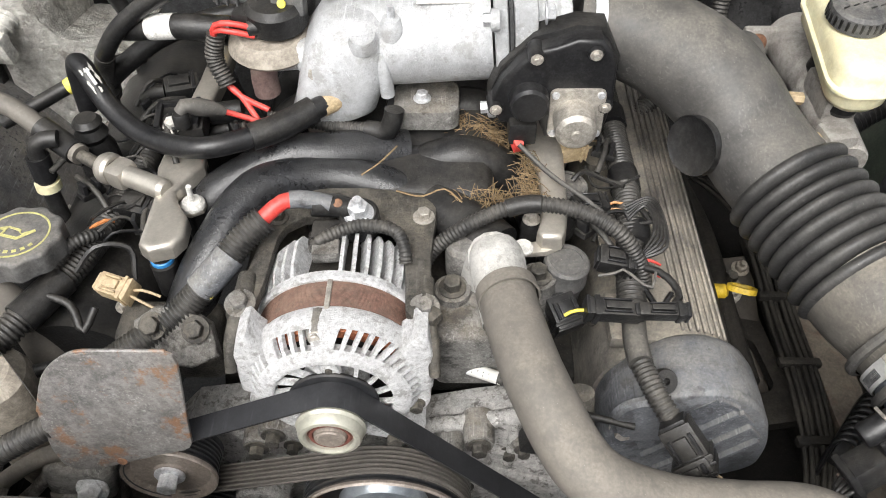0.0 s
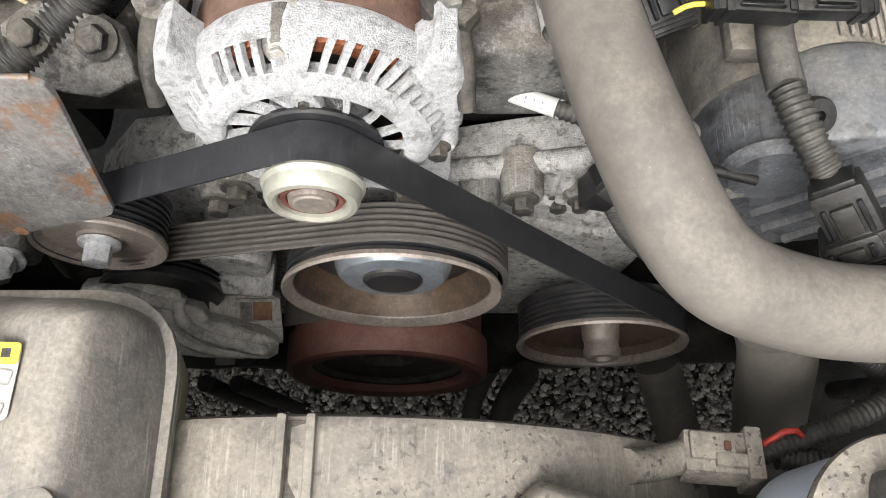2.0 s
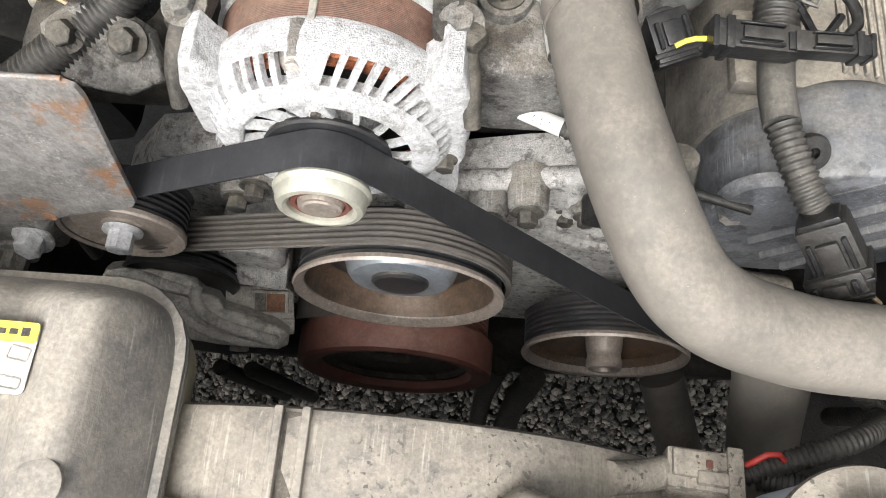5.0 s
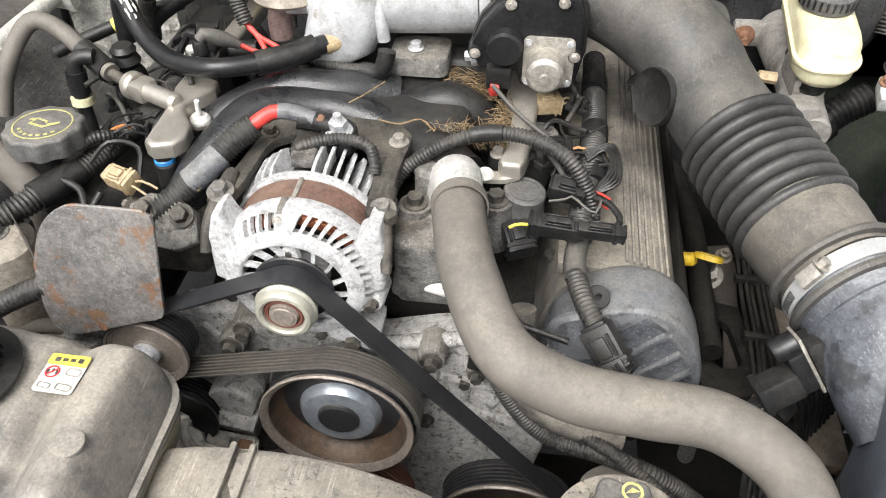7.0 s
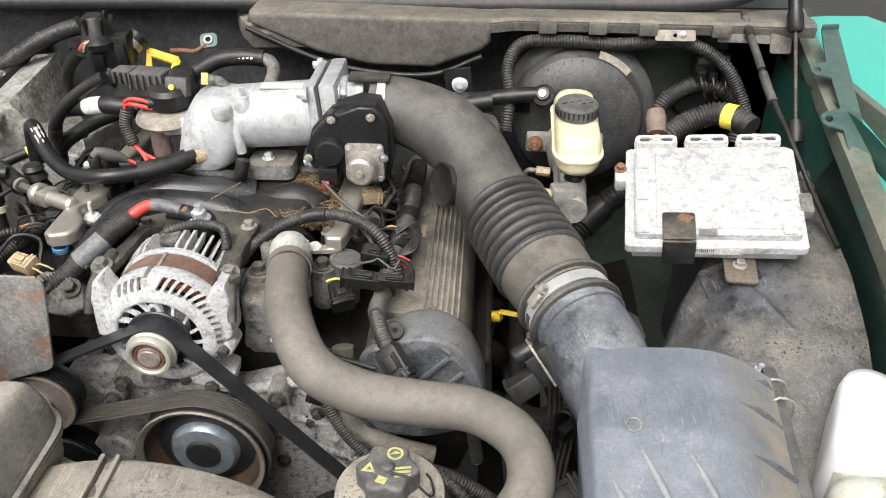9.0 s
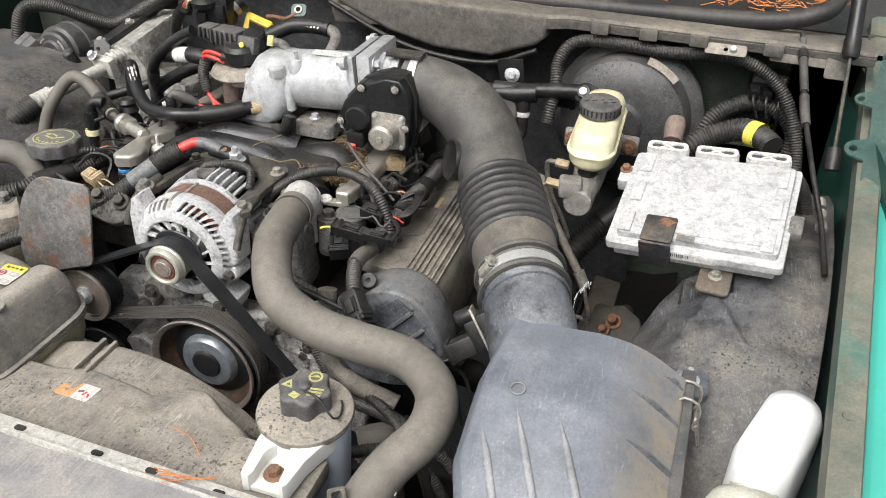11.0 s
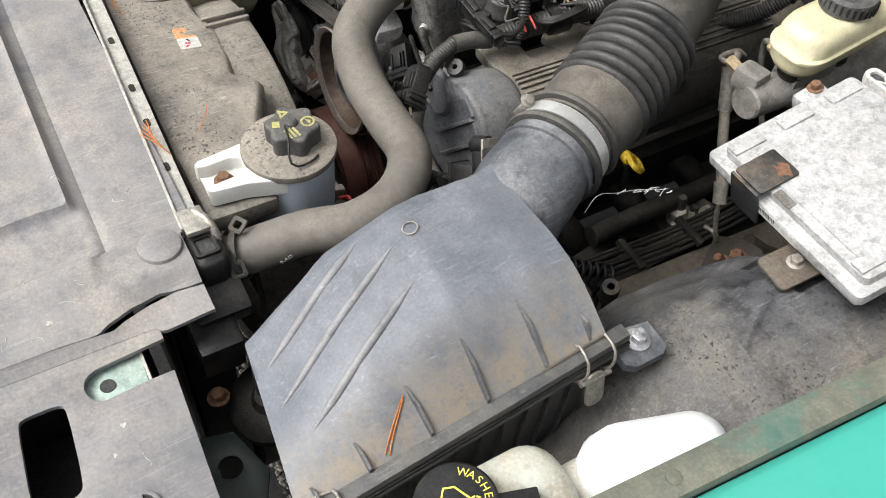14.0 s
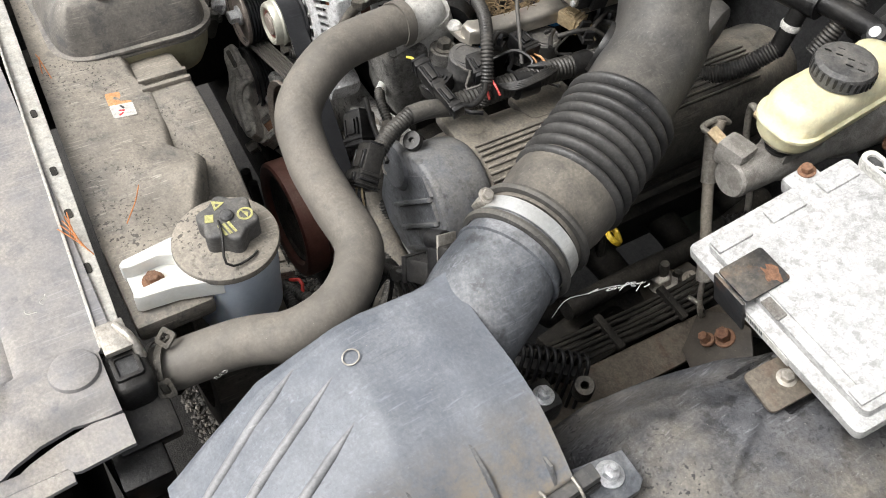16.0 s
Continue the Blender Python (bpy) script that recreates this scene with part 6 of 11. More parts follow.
VHOSE = [(0.240, 0.322, 0.725), (0.249, 0.308, 0.70), (0.258, 0.289, 0.655), (0.27, 0.265, 0.60), (0.28, 0.23, 0.52)]
low_hose = thing("lower_radiator_hose", "dark rubber lower radiator hose running down", "hose")
tube("hose_body", [(0.30, 0.07, 0.45), (0.28, 0.2, 0.40), (0.25, 0.30, 0.42), (0.225, 0.36, 0.46)], 0.022, M_RUBBER, low_hose)
tube("hose_body", VHOSE, 0.0265, M_RUBBER, low_hose, seg=22)

# ---------------------------------------------------------------- intake duct with bellows
duct = thing("intake_duct", "dusty black rubber air intake duct with ribbed bellows", "intake duct")
TUBE = [(0.155, 0.657, 1.029), (0.195, 0.653, 1.025), (0.232, 0.641, 1.016), (0.262, 0.620, 1.004), (0.283, 0.600, 0.988), (0.296, 0.578, 0.974), (0.308, 0.553, 0.9645), (0.3253, 0.522, 0.956)]
tube("elbow", TUBE, [0.040, 0.041, 0.0435, 0.0455, 0.0455, 0.0445, 0.0445, 0.0445], M_DUCT, duct, seg=36, step=0.006)
lathe("elbow_cap", [(0.0, 0.0435), (0.021, 0.0435), (0.0245, 0.0415), (0.026, 0.038), (0.0275, 0.03), (0.033, 0.012), (0.036, 0.0)], axes((0.268, 0.628, 1.004), (0.93, 0.33, -0.08)), M_DUCT, duct, seg=36)
BEL = [(0.3205, 0.532, 0.959), (0.336, 0.501, 0.950), (0.3505, 0.470, 0.943), (0.3655, 0.438, 0.9355)]
P = spline(BEL, 100)
P, _ = resample(P, 8 * 14 + 1)
V, Fc = sweep(P, [0.0425 + 0.0105 * abs(math.sin(math.pi * i / 14)) ** 0.55 for i in range(113)], 48)
mk("bellows", V, Fc, M_BELLOWS, duct, "ribbed black bellows", sharp=60)
tube("cuff", [(0.3635, 0.442, 0.9365), (0.374, 0.416, 0.935), (0.388, 0.385, 0.932)], [0.049, 0.0485, 0.0455, 0.0455], M_CUFF, duct, "tan dusted cuff", seg=36)
CD = Vector((0.400, 0.356, 0.925)) - Vector((0.374, 0.414, 0.935))
lathe("clamp_band", [(0.0460, -0.0065), (0.0475, -0.0065), (0.0478, 0.0), (0.0475, 0.0065), (0.0460, 0.0065)], axes((0.390, 0.379, 0.9305), CD), M_CLAMP, duct, "bright worm drive hose clamp", seg=56)
cm = axes((0.390, 0.379, 0.9305), CD, (-0.72, -0.32, 0.48))
box("clamp_screw_housing", cm @ pose(0.0495, 0, 0), (0.007, 0.018, 0.012), M_STEEL_DULL, duct, bev=0.002)
hexbolt("clamp_screw", cm @ Vector((0.052, -0.012, 0)), cm.to_3x3() @ Vector((0.1, -1, 0)), 0.0045, duct, M_STEEL_DULL)
for k in range(16):
    a = -0.25 - 0.03 * k - 0.2
    p = cm @ Vector((0.0478 * math.cos(-a), 0.0478 * math.sin(-a), 0))
    # dark bar laid on the band as the shade in a notch
    box("clamp_notch", axes(p, p - cm.translation, CD), (0.007, 0.0006, 0.0008), M_INK_VOID, duct, bev=0)
lathe("bead", [(0.0465, -0.004), (0.0505, -0.003), (0.0515, 0.0), (0.0505, 0.003), (0.0465, 0.004)], axes((0.3835, 0.394, 0.9325), CD), M_DUCT, duct, seg=48)
lathe("bead", [(0.0465, -0.004), (0.0505, -0.003), (0.0515, 0.0), (0.0505, 0.003), (0.0465, 0.004)], axes((0.3955, 0.367, 0.9275), CD), M_DUCT, duct, seg=48)
lathe("resonator_ear", [(0.0, 0.002), (0.022, 0.002), (0.0255, 0.004), (0.027, 0.0), (0.025, -0.016), (0.0, -0.02)], axes((0.2505, 0.561, 0.972), (-0.80, -0.52, 0.22)), M_PLASTIC, duct, seg=36)
tube("resonator_stub", [(0.256, 0.565, 0.9705), (0.270, 0.574, 0.970), (0.288, 0.585, 0.970)], [0.024, 0.026, 0.032], M_DUCT, duct)
lathe("clamp_band", [(0.0405, -0.005), (0.0425, -0.005), (0.0425, 0.005), (0.0405, 0.005)], axes((0.166, 0.656, 1.029), (1, 0.05, -0.1)), M_STEEL, duct, "bright clamp at the throttle body", seg=48)

# ---------------------------------------------------------------- air filter box
airbox = thing("air_filter_box", "scuffed grey plastic air filter box with clipped lid", "air filter box")


def lid_fn(u, v):
    """v: 0 at the front, 1 at the neck; u: engine side to fender side."""
    f0 = 0.056 - 0.020 * u
    y = f0 + (0.297 - f0) * v
    xl = np.interp(v, (0, 0.08, 0.35, 0.7, 1.0), (0.418, 0.411, 0.388, 0.386, 0.397))
    xr = 0.5705
    zt = np.interp(v, (0, 0.06, 0.3, 0.6, 0.85, 1.0), (0.868, 0.876, 0.914, 0.946, 0.953, 0.950))
    base = min(0.8545 + 0.19 * y, zt - 0.002)
    prof_u = (0, 0.04, 0.10, 0.25, 0.5, 0.62, 0.76, 0.9, 1.0)
    prof_w = (0.45, 0.84, 0.94, 0.99, 1.0, 0.96, 0.72, 0.30, 0.0)
    uu, u = u, min(1.0, u * (1 - 0.06 * min(1, max(0, (v - 0.62) / 0.38)) ** 1.5))
    w = sum(np.interp(min(1, max(0, u + d)), prof_u, prof_w) for d in (-0.06, -0.04, -0.02, 0, 0.02, 0.04, 0.06)) / 7 if 0.1 < u < 0.93 else np.interp(u, prof_u, prof_w)
    w += (0.985 - w) * max(0, (v - 0.7) / 0.3) ** 2 if uu < 0.3 and w < 0.985 else 0
    z = base + (zt - base) * w
    x = xl + (xr - xl) * uu
    z += 0.0012 * noise.noise(Vector((x * 30, y * 30, 1)))
    return (x, y, z)


sheet("lid_top", lid_fn, 84, 64, M_LID, airbox, "scuffed bulged grey lid", thick=0.004, sharp=60)


def on_lid(x, y, up=0.001):
    u = v = 0.5
    for _ in range(4):
        xl = np.interp(v, (0, 0.08, 0.35, 0.7, 1.0), (0.418, 0.411, 0.388, 0.386, 0.397))
        u = min(1, max(0, (x - xl) / (0.5705 - xl)))
        f0 = 0.056 - 0.020 * u
        v = (y - f0) / (0.297 - f0)
    return Vector((x, y, lid_fn(u, v)[2] + up))


for (ax, ay), (bx, by) in (((0.406, 0.166), (0.454, 0.062)), ((0.432, 0.184), (0.4905, 0.058)), ((0.471, 0.181), (0.5225, 0.070))):
    tube("ridge", [on_lid(ax + (bx - ax) * k / 6, ay + (by - ay) * k / 6, -0.0010) for k in range(7)], [0.001, 0.0038, 0.004, 0.004, 0.0038, 0.001], M_RIDGE, airbox, seg=10)
# engine side and back walls of the lid
sheet("lid_wall", lambda u, v: (np.interp(u, (0, 0.08, 0.35, 0.7, 1.0), (0.418, 0.411, 0.388, 0.386, 0.397)) + 0.012 * (1 - v), 0.056 + 0.241 * u, 0.80 + (lid_fn(0, u)[2] - 0.80) * v), 40, 8, M_GREYPL, airbox)
sheet("lid_wall", lambda u, v: (lid_fn(u, 1)[0], 0.297 + 0.006 * (1 - v), 0.85 + (lid_fn(u, 1)[2] - 0.85) * v), 40, 8, M_GREYPL, airbox)
tube("neck", [(0.432, 0.282, 0.888), (0.425, 0.300, 0.897), (0.414, 0.324, 0.914), (0.402, 0.351, 0.9245), (0.391, 0.376, 0.930)], [0.042, 0.046, 0.0475, 0.0455, 0.0445], M_NECK, airbox, seg=44)
lathe("neck_bead", [(0.0455, -0.0025), (0.0478, -0.0015), (0.0478, 0.0015), (0.0455, 0.0025)], axes((0.401, 0.355, 0.9255), (-0.43, 0.9, 0.15)), M_NECK, airbox, seg=48)
lathe("moulding_ring", [(0.0056, 0.0), (0.0059, 0.0004), (0.0066, 0.0004), (0.0069, 0.0)], axes(on_lid(0.428, 0.200, 0.0014), (-0.05, -0.25, 1)), M_STEEL_DULL, airbox, "pale moulding ring", seg=28)
def rim_z(y):
    return 0.8545 + 0.19 * y


for (tx, ty), (bx, by) in (((0.523, 0.240), (0.569, 0.244)), ((0.527, 0.190), (0.569, 0.193)), ((0.533, 0.140), (0.569, 0.145)), ((0.546, 0.092), (0.569, 0.094)), ((0.556, 0.052), (0.569, 0.053)), ((0.551, 0.284), (0.569, 0.284))):
    p0, pm, p1 = on_lid(tx, ty, 0.0), on_lid((tx + bx) / 2, (ty + by) / 2, 0.0065), Vector((bx, by, rim_z(by) + 0.007))
    lo = [on_lid(tx, ty, -0.003), on_lid((tx + bx) / 2, (ty + by) / 2, -0.004), Vector((bx, by, rim_z(by) - 0.004))]
    d = Vector((0, 0.0011, 0))
    V = [q + s for s in (-d, d) for q in (p0, pm, p1, lo[2], lo[1], lo[0])]
    mk("gusset", V, [(0, 1, 2, 3, 4, 5), (11, 10, 9, 8, 7, 6)] + [(i, i + 6, 6 + (i + 1) % 6, (i + 1) % 6) for i in range(6)], M_DOME, airbox, smooth=False)
RIM = pose(0.5735, 0.176, rim_z(0.176), 10.76, 0, 0)
box("lid_rim", RIM @ pose(0, 0, -0.0035), (0.013, 0.285, 0.011), M_CASE, airbox, bev=0.0025)
sheet("lid_wall", lambda u, v: (lid_fn(u, 0)[0], lid_fn(u, 0)[1] + 0.004 * (1 - v), lid_fn(u, 0)[2] - 0.045 * (1 - v)), 40, 6, M_GREYPL, airbox)
box("seam", RIM @ pose(0.001, 0, -0.0115), (0.013, 0.285, 0.004), M_PLASTIC, airbox, bev=0.001)
CASE = Matrix(((0, 0, 1, 0), (1, 0, 0, 0), (0, 1, 0, 0), (0, 0, 0, 1)))
lower = slab("lower_case", [(0.085, 0.75), (0.072, 0.853), (0.304, 0.898), (0.300, 0.75)], CASE @ pose(0, 0, 0.41), 0.158, M_CASE, airbox, "dark ribbed lower case", bev=0.004)
box("lower_rim", RIM @ pose(0.0005, 0, -0.018), (0.014, 0.286, 0.007), M_CASE, airbox, bev=0.002)
for k in range(11):
    yk = 0.085 + 0.0215 * k
    slab("rib", [(-0.0012, 0.77), (-0.0012, rim_z(yk) - 0.02), (0.0012, rim_z(yk) - 0.02), (0.0012, 0.77)], CASE @ pose(yk, 0, 0.566), 0.0065, M_CASE, lower, bev=0.0005, seg=1)


def lid_clip(y):
    w, z = 0.013, rim_z(y)
    for s in (-1, 1):
        tube("clip_wire", [(0.579, y + s * w, z - 0.030), (0.587, y + s * w, z - 0.014), (0.585, y + s * w, z + 0.004), (0.572, y + s * w * 0.96, z + 0.009), (0.566, y + s * w * 0.9, z + 0.004)], 0.0013, M_STEEL_DULL, airbox, seg=8)
    tube("clip_wire", [(0.566, y - w * 0.9, z + 0.004), (0.565, y, z + 0.005), (0.566, y + w * 0.9, z + 0.004)], 0.0013, M_STEEL_DULL, airbox, seg=8)
    slab("clip_lever", rounded(0.018, 0.036, 0.007), axes((0.588, y, z - 0.036), (1, 0, 0.25), (0, 1, 0)), 0.0025, M_STEEL_DULL, airbox, "dull steel clip lever", bev=0.0008)
    tube("clip_pin", [(0.586, y - 0.015, z - 0.024), (0.586, y + 0.015, z - 0.024)], 0.0025, M_STEEL_DULL, airbox, seg=8)


lid_clip(0.284)
lid_clip(0.053)
mnt = slab("mounting_foot", [(-0.018, -0.024), (0.014, -0.024), (0.02, -0.016), (0.02, 0.012), (0.014, 0.02), (-0.012, 0.02)], pose(0.575, 0.335, 0.880, 0, 3, 0), 0.009, M_NECK, airbox, bev=0.003)
hexbolt("nut", (0.575, 0.334, 0.889), (0, 0, 1), 0.0065, airbox, M_STEEL, flange=1.7, top=True)
box("mounting_foot", pose(0.478, 0.352, 0.822), (0.03, 0.03, 0.03), M_PLASTIC, airbox, bev=0.005)
hexbolt("nut", (0.479, 0.354, 0.837), (0, 0, 1), 0.006, airbox, M_STEEL, flange=1.6, top=True)
# air flow sensor on the neck
maf = thing("air_flow_sensor", "black plastic air flow sensor and connector on the neck", "sensor")
MF = axes((0.368, 0.328, 0.908), (-0.82, -0.30, -0.48), (-0.3, 0.35, 1)) @ Matrix.Scale(0.9, 4)
box("sensor_body", MF @ pose(-0.004, 0, 0.002), (0.046, 0.03, 0.014), M_PLASTIC, maf, bev=0.003)
box("gasket_plate", MF @ pose(0.0, 0, 0.011), (0.056, 0.024, 0.003), M_STEEL_DULL, maf, "pale corroded sensor plate", bev=0.0008)
box("sensor_head", MF @ pose(-0.004, 0, 0.019), (0.038, 0.024, 0.014), M_PLASTIC_CLEAN, maf, bev=0.003)
lathe("round_cap", [(0.0, 0.02), (0.009, 0.02), (0.0105, 0.017), (0.0105, 0.0), (0.0, 0.0)], MF @ pose(0.02, 0, 0.013), M_PLASTIC_CLEAN, maf, seg=22)
box("plug", MF @ pose(-0.012, 0, 0.042), (0.024, 0.026, 0.036), M_PLASTIC, maf, bev=0.003)
box("plug_collar", MF @ pose(-0.012, 0, 0.056), (0.027, 0.029, 0.006), M_PLASTIC, maf, bev=0.0015)
box("plug_lock", MF @ pose(-0.020, 0.006, 0.061), (0.008, 0.012, 0.003), M_MAROON, maf, bev=0.001)
for k in range(4):
    tube("wire", [MF @ Vector((-0.018, -0.009 + 0.006 * k, 0.058)), (0.322, 0.294 + 0.003 * k, 0.866), (0.324 + 0.008 * k, 0.275 + 0.012 * k, 0.845), (0.33 + 0.012 * k, 0.26 + 0.012 * k, 0.80)], 0.0022, M_PLASTIC, maf, seg=8)
loom("wire_loom", [(0.328, 0.296, 0.868), (0.308, 0.295, 0.852), (0.295, 0.31, 0.83), (0.30, 0.33, 0.76)], 0.007, M_LOOM, maf)

# ---------------------------------------------------------------- power steering reservoir
psr = thing("power_steering_reservoir", "bluish white power steering reservoir with dusty lid and black cap", "fluid reservoir")
PC = (0.227, 0.178)
PT = axes((PC[0], PC[1], 0.878), (0.02, -0.03, 1))
lathe("cup", [(0.0, -0.10), (0.036, -0.10), (0.041, -0.094), (0.0435, -0.02), (0.044, -0.005), (0.0, -0.004)], PT, M_BLUEPL, psr, "bluish translucent cup", seg=48)
lathe("lid", [(0.044, -0.008), (0.0468, -0.007), (0.0475, -0.003), (0.0468, 0.0), (0.044, 0.0015), (0.02, 0.003), (0.0, 0.003)], PT, M_SHROUD, psr, "dust caked round lid", seg=56)
kn = []
for i in range(60):
    a = 2 * math.pi * i / 60
    r = 0.0245 + 0.0026 * math.cos(6 * a)
    kn.append((r * math.cos(a), r * math.sin(a)))
pcap = slab("cap", kn, PT @ pose(-0.002, 0.006, 0.003), 0.021, M_CAPGREY, psr, "lobed black screw cap", bev=0.004, seg=3)
lathe("cap_boss", [(0.0, 0.0045), (0.004, 0.004), (0.006, 0.002), (0.0065, 0.0)], PT @ pose(-0.002, 0.006, 0.0238), M_CAPGREY, pcap, seg=20)
sym = PT @ pose(-0.002, 0.006, 0.0243) @ Matrix.Scale(1.22, 4)
slab("symbol", circle(0.0058, 24, 0.004, 0.012), sym, 0.0003, M_PRINTFADE, pcap, "yellow steering wheel symbol", bev=0, holes=[circle(0.0042, 24, 0.004, 0.012)])
slab("symbol", [(0.0, 0.0105), (0.008, 0.0125), (0.004, 0.0145)], sym, 0.0003, M_PRINTFADE, pcap, bev=0)
slab("symbol", [(-0.018, -0.001), (-0.008, -0.002), (-0.0125, 0.007)], sym @ pose(0, -0.004, 0), 0.0003, M_PRINTFADE, pcap, bev=0, holes=[[(-0.0145, 0.0005), (-0.0105, 0.0), (-0.0125, 0.0035)]])
box("symbol", sym @ pose(-0.003, -0.012, 0.0002, 0, 0, -20), (0.007, 0.006, 0.0003), M_PRINTFADE, pcap, bev=0)
for k in range(3):
    box("symbol", sym @ pose(0.011, -0.0075 + 0.0035 * k, 0.0002, 0, 0, 10), (0.011, 0.002, 0.0003), M_PRINTFADE, pcap, bev=0)
tube("tether", [PT @ Vector((0.002, -0.003, 0.027)), PT @ Vector((0.018, -0.006, 0.0255)), PT @ Vector((0.034, -0.012, 0.012)), PT @ Vector((0.038, -0.004, 0.006)), PT @ Vector((0.034, 0.012, 0.0045)), PT @ Vector((0.03, 0.018, 0.004))], 0.0012, M_PLASTIC, psr, seg=8)
# white forked bracket
FK = pose(PC[0] + 0.004, PC[1], 0.854, 0, 0, 0) @ Matrix.Diagonal((0.88, 0.94, 1, 1))
fork = slab("fork", [(-0.034, -0.02), (-0.036, -0.046), (-0.029, -0.092), (-0.025, -0.096), (-0.019, -0.095), (-0.0165, -0.088), (-0.0185, -0.062), (-0.012, -0.050), (0.002, -0.048), (0.009, -0.056), (0.0125, -0.088), (0.015, -0.095), (0.020, -0.096), (0.0235, -0.092), (0.027, -0.06), (0.040, -0.02)],
     FK, 0.019, M_WHITEPL, psr, "white plastic fork bracket", bev=0.003)
slab("fork_floor", [(-0.019, -0.045), (-0.0195, -0.094), (0.0155, -0.094), (0.010, -0.045)], FK, 0.005, M_WHITEPL, fork, bev=0.001)
hexbolt("bolt", (0.2285, 0.109, 0.859), (0, 0, 1), 0.0062, psr, M_RUST, flange=1.6, label="rusty bolt")
box("mount_shelf", pose(0.215, 0.115, 0.84), (0.10, 0.07, 0.022), M_SHROUD, psr, bev=0.006)

# ---------------------------------------------------------------- engine computer on the liner
ecu = thing("engine_computer", "powdery white corroded aluminium engine computer box", "control module")
e_bl, e_br, e_tl = Vector((0.462, 0.498, 0.936)), Vector((0.650, 0.474, 0.954)), Vector((0.476, 0.644, 0.985))
ex_, ey_ = (e_br - e_bl), (e_tl - e_bl)
EM = axes(e_bl + ex_ * 0.5 + ey_ * 0.5, ex_.cross(ey_), ex_)
EW, EH = ex_.length, ey_.length
slab("base_plate", rounded(EW + 0.006, EH + 0.004, 0.006), EM @ pose(0, 0, -0.012), 0.010, M_ECU, ecu, bev=0.002)
slab("lid", rounded(EW - 0.012, EH - 0.014, 0.006), EM @ pose(0.002, 0.002, -0.003), 0.010, M_ECU, ecu, "corroded raised lid", bev=0.002)
slab("raised_field", rounded(EW - 0.052, EH - 0.028, 0.004), EM @ pose(0.006, 0.004, 0.006), 0.003, M_ECU, ecu, bev=0.0015)
for kx in (-0.5, 0.5):
    for ky in (-0.33, 0.0, 0.33):
        box("casting_step", EM @ pose((EW - 0.034) * kx, EH * ky, 0.0075), (0.014, 0.032, 0.004), M_ECU, ecu, bev=0.0012)
box("lower_casting", EM @ pose(0, 0, -0.020), (EW - 0.01, EH - 0.008, 0.016), M_ECU, ecu, bev=0.003)
bx_ = -EW / 2 + 0.056
slab("hold_down_strap", rounded(0.036, 0.040, 0.003), EM @ pose(bx_, -EH / 2 + 0.018, 0.0100), 0.002, M_GREYTAPE, ecu, "black hold down strap with rust", bev=0.0008)
box("hold_down_strap", EM @ pose(bx_, -EH / 2 - 0.0045, -0.008), (0.036, 0.003, 0.038), M_GREYTAPE, ecu, bev=0.001)
slab("rust_patch", [((0.0085 + 0.0022 * math.sin(5 * a + 1) + 0.0012 * math.sin(9 * a)) * math.cos(a), (0.006 + 0.0016 * math.sin(4 * a)) * math.sin(a)) for a in [2 * math.pi * i / 40 for i in range(40)]], EM @ pose(bx_ + 0.007, -EH / 2 + 0.029, 0.0120), 0.0003, M_RUST, ecu, bev=0)
slab("label_strip", rounded(0.08, 0.010, 0.001), EM @ pose(-0.012, -EH / 2 - 0.0024, -0.008, 90, 0, 0), 0.0005, M_LABEL, ecu, "white bar code label", bev=0)
for k in range(22):
    box("label_bar", EM @ pose(-0.046 + 0.0021 * k, -EH / 2 - 0.0032, -0.006), (0.0006 + 0.0006 * (k * 7 % 3 == 0), 0.0003, 0.005), M_INK_VOID, ecu, bev=0)
slab("window", rounded(0.02, 0.009, 0.001), EM @ pose(-0.008, -EH / 2 + 0.012, 0.0075), 0.0008, M_ALU_DIRTY, ecu, bev=0)
for k, cx in enumerate((-0.062, -0.002, 0.058)):
    conn = slab("connector", rounded(0.052, 0.016, 0.007), EM @ pose(cx, EH / 2 + 0.008, -0.008), 0.013, M_LABEL, ecu, "white connector shell", bev=0.002)
    slab("connector_rim", rounded(0.05, 0.015, 0.0065), EM @ pose(cx, EH / 2 + 0.008, 0.005), 0.004, M_LABEL, conn, bev=0.001, holes=[rounded(0.040, 0.008, 0.0035)])
    # dark slab gives the connector's opening its shaded inside
    slab("connector_opening", rounded(0.040, 0.008, 0.0035), EM @ pose(cx, EH / 2 + 0.008, 0.0052), 0.0008, M_INK_VOID, conn, bev=0)
    for a_ in (-26, 26):
        box("connector_brace", EM @ pose(cx, EH / 2 + 0.008, 0.0075, 0, 0, a_), (0.019, 0.0022, 0.003), M_LABEL, conn, bev=0.0005, seg=1)
box("mount_lug", EM @ pose(-EW / 2 - 0.008, EH / 2 - 0.04, -0.01), (0.016, 0.03, 0.018), M_ECU, ecu, bev=0.004)
hexbolt("bolt", EM @ Vector((-EW / 2 - 0.009, EH / 2 - 0.034, -0.001)), EM.to_3x3() @ Vector((0, 0, 1)), 0.005, ecu, M_RUST)
box("mount_lug", EM @ pose(EW / 2 + 0.007, -0.01, -0.008), (0.016, 0.03, 0.014), M_ALU_DIRTY, ecu, bev=0.004)
slab("foot_bracket", rounded(0.036, 0.05, 0.005), axes((0.588, 0.487, 0.915), (0, -0.2, 1), (1, -0.1, 0)), 0.003, M_BROWNTAN, ecu, "dusty steel foot bracket", bev=0.001)
hexbolt("bolt", (0.588, 0.489, 0.918), (0, -0.2, 1), 0.0052, ecu, M_STEEL_DULL)
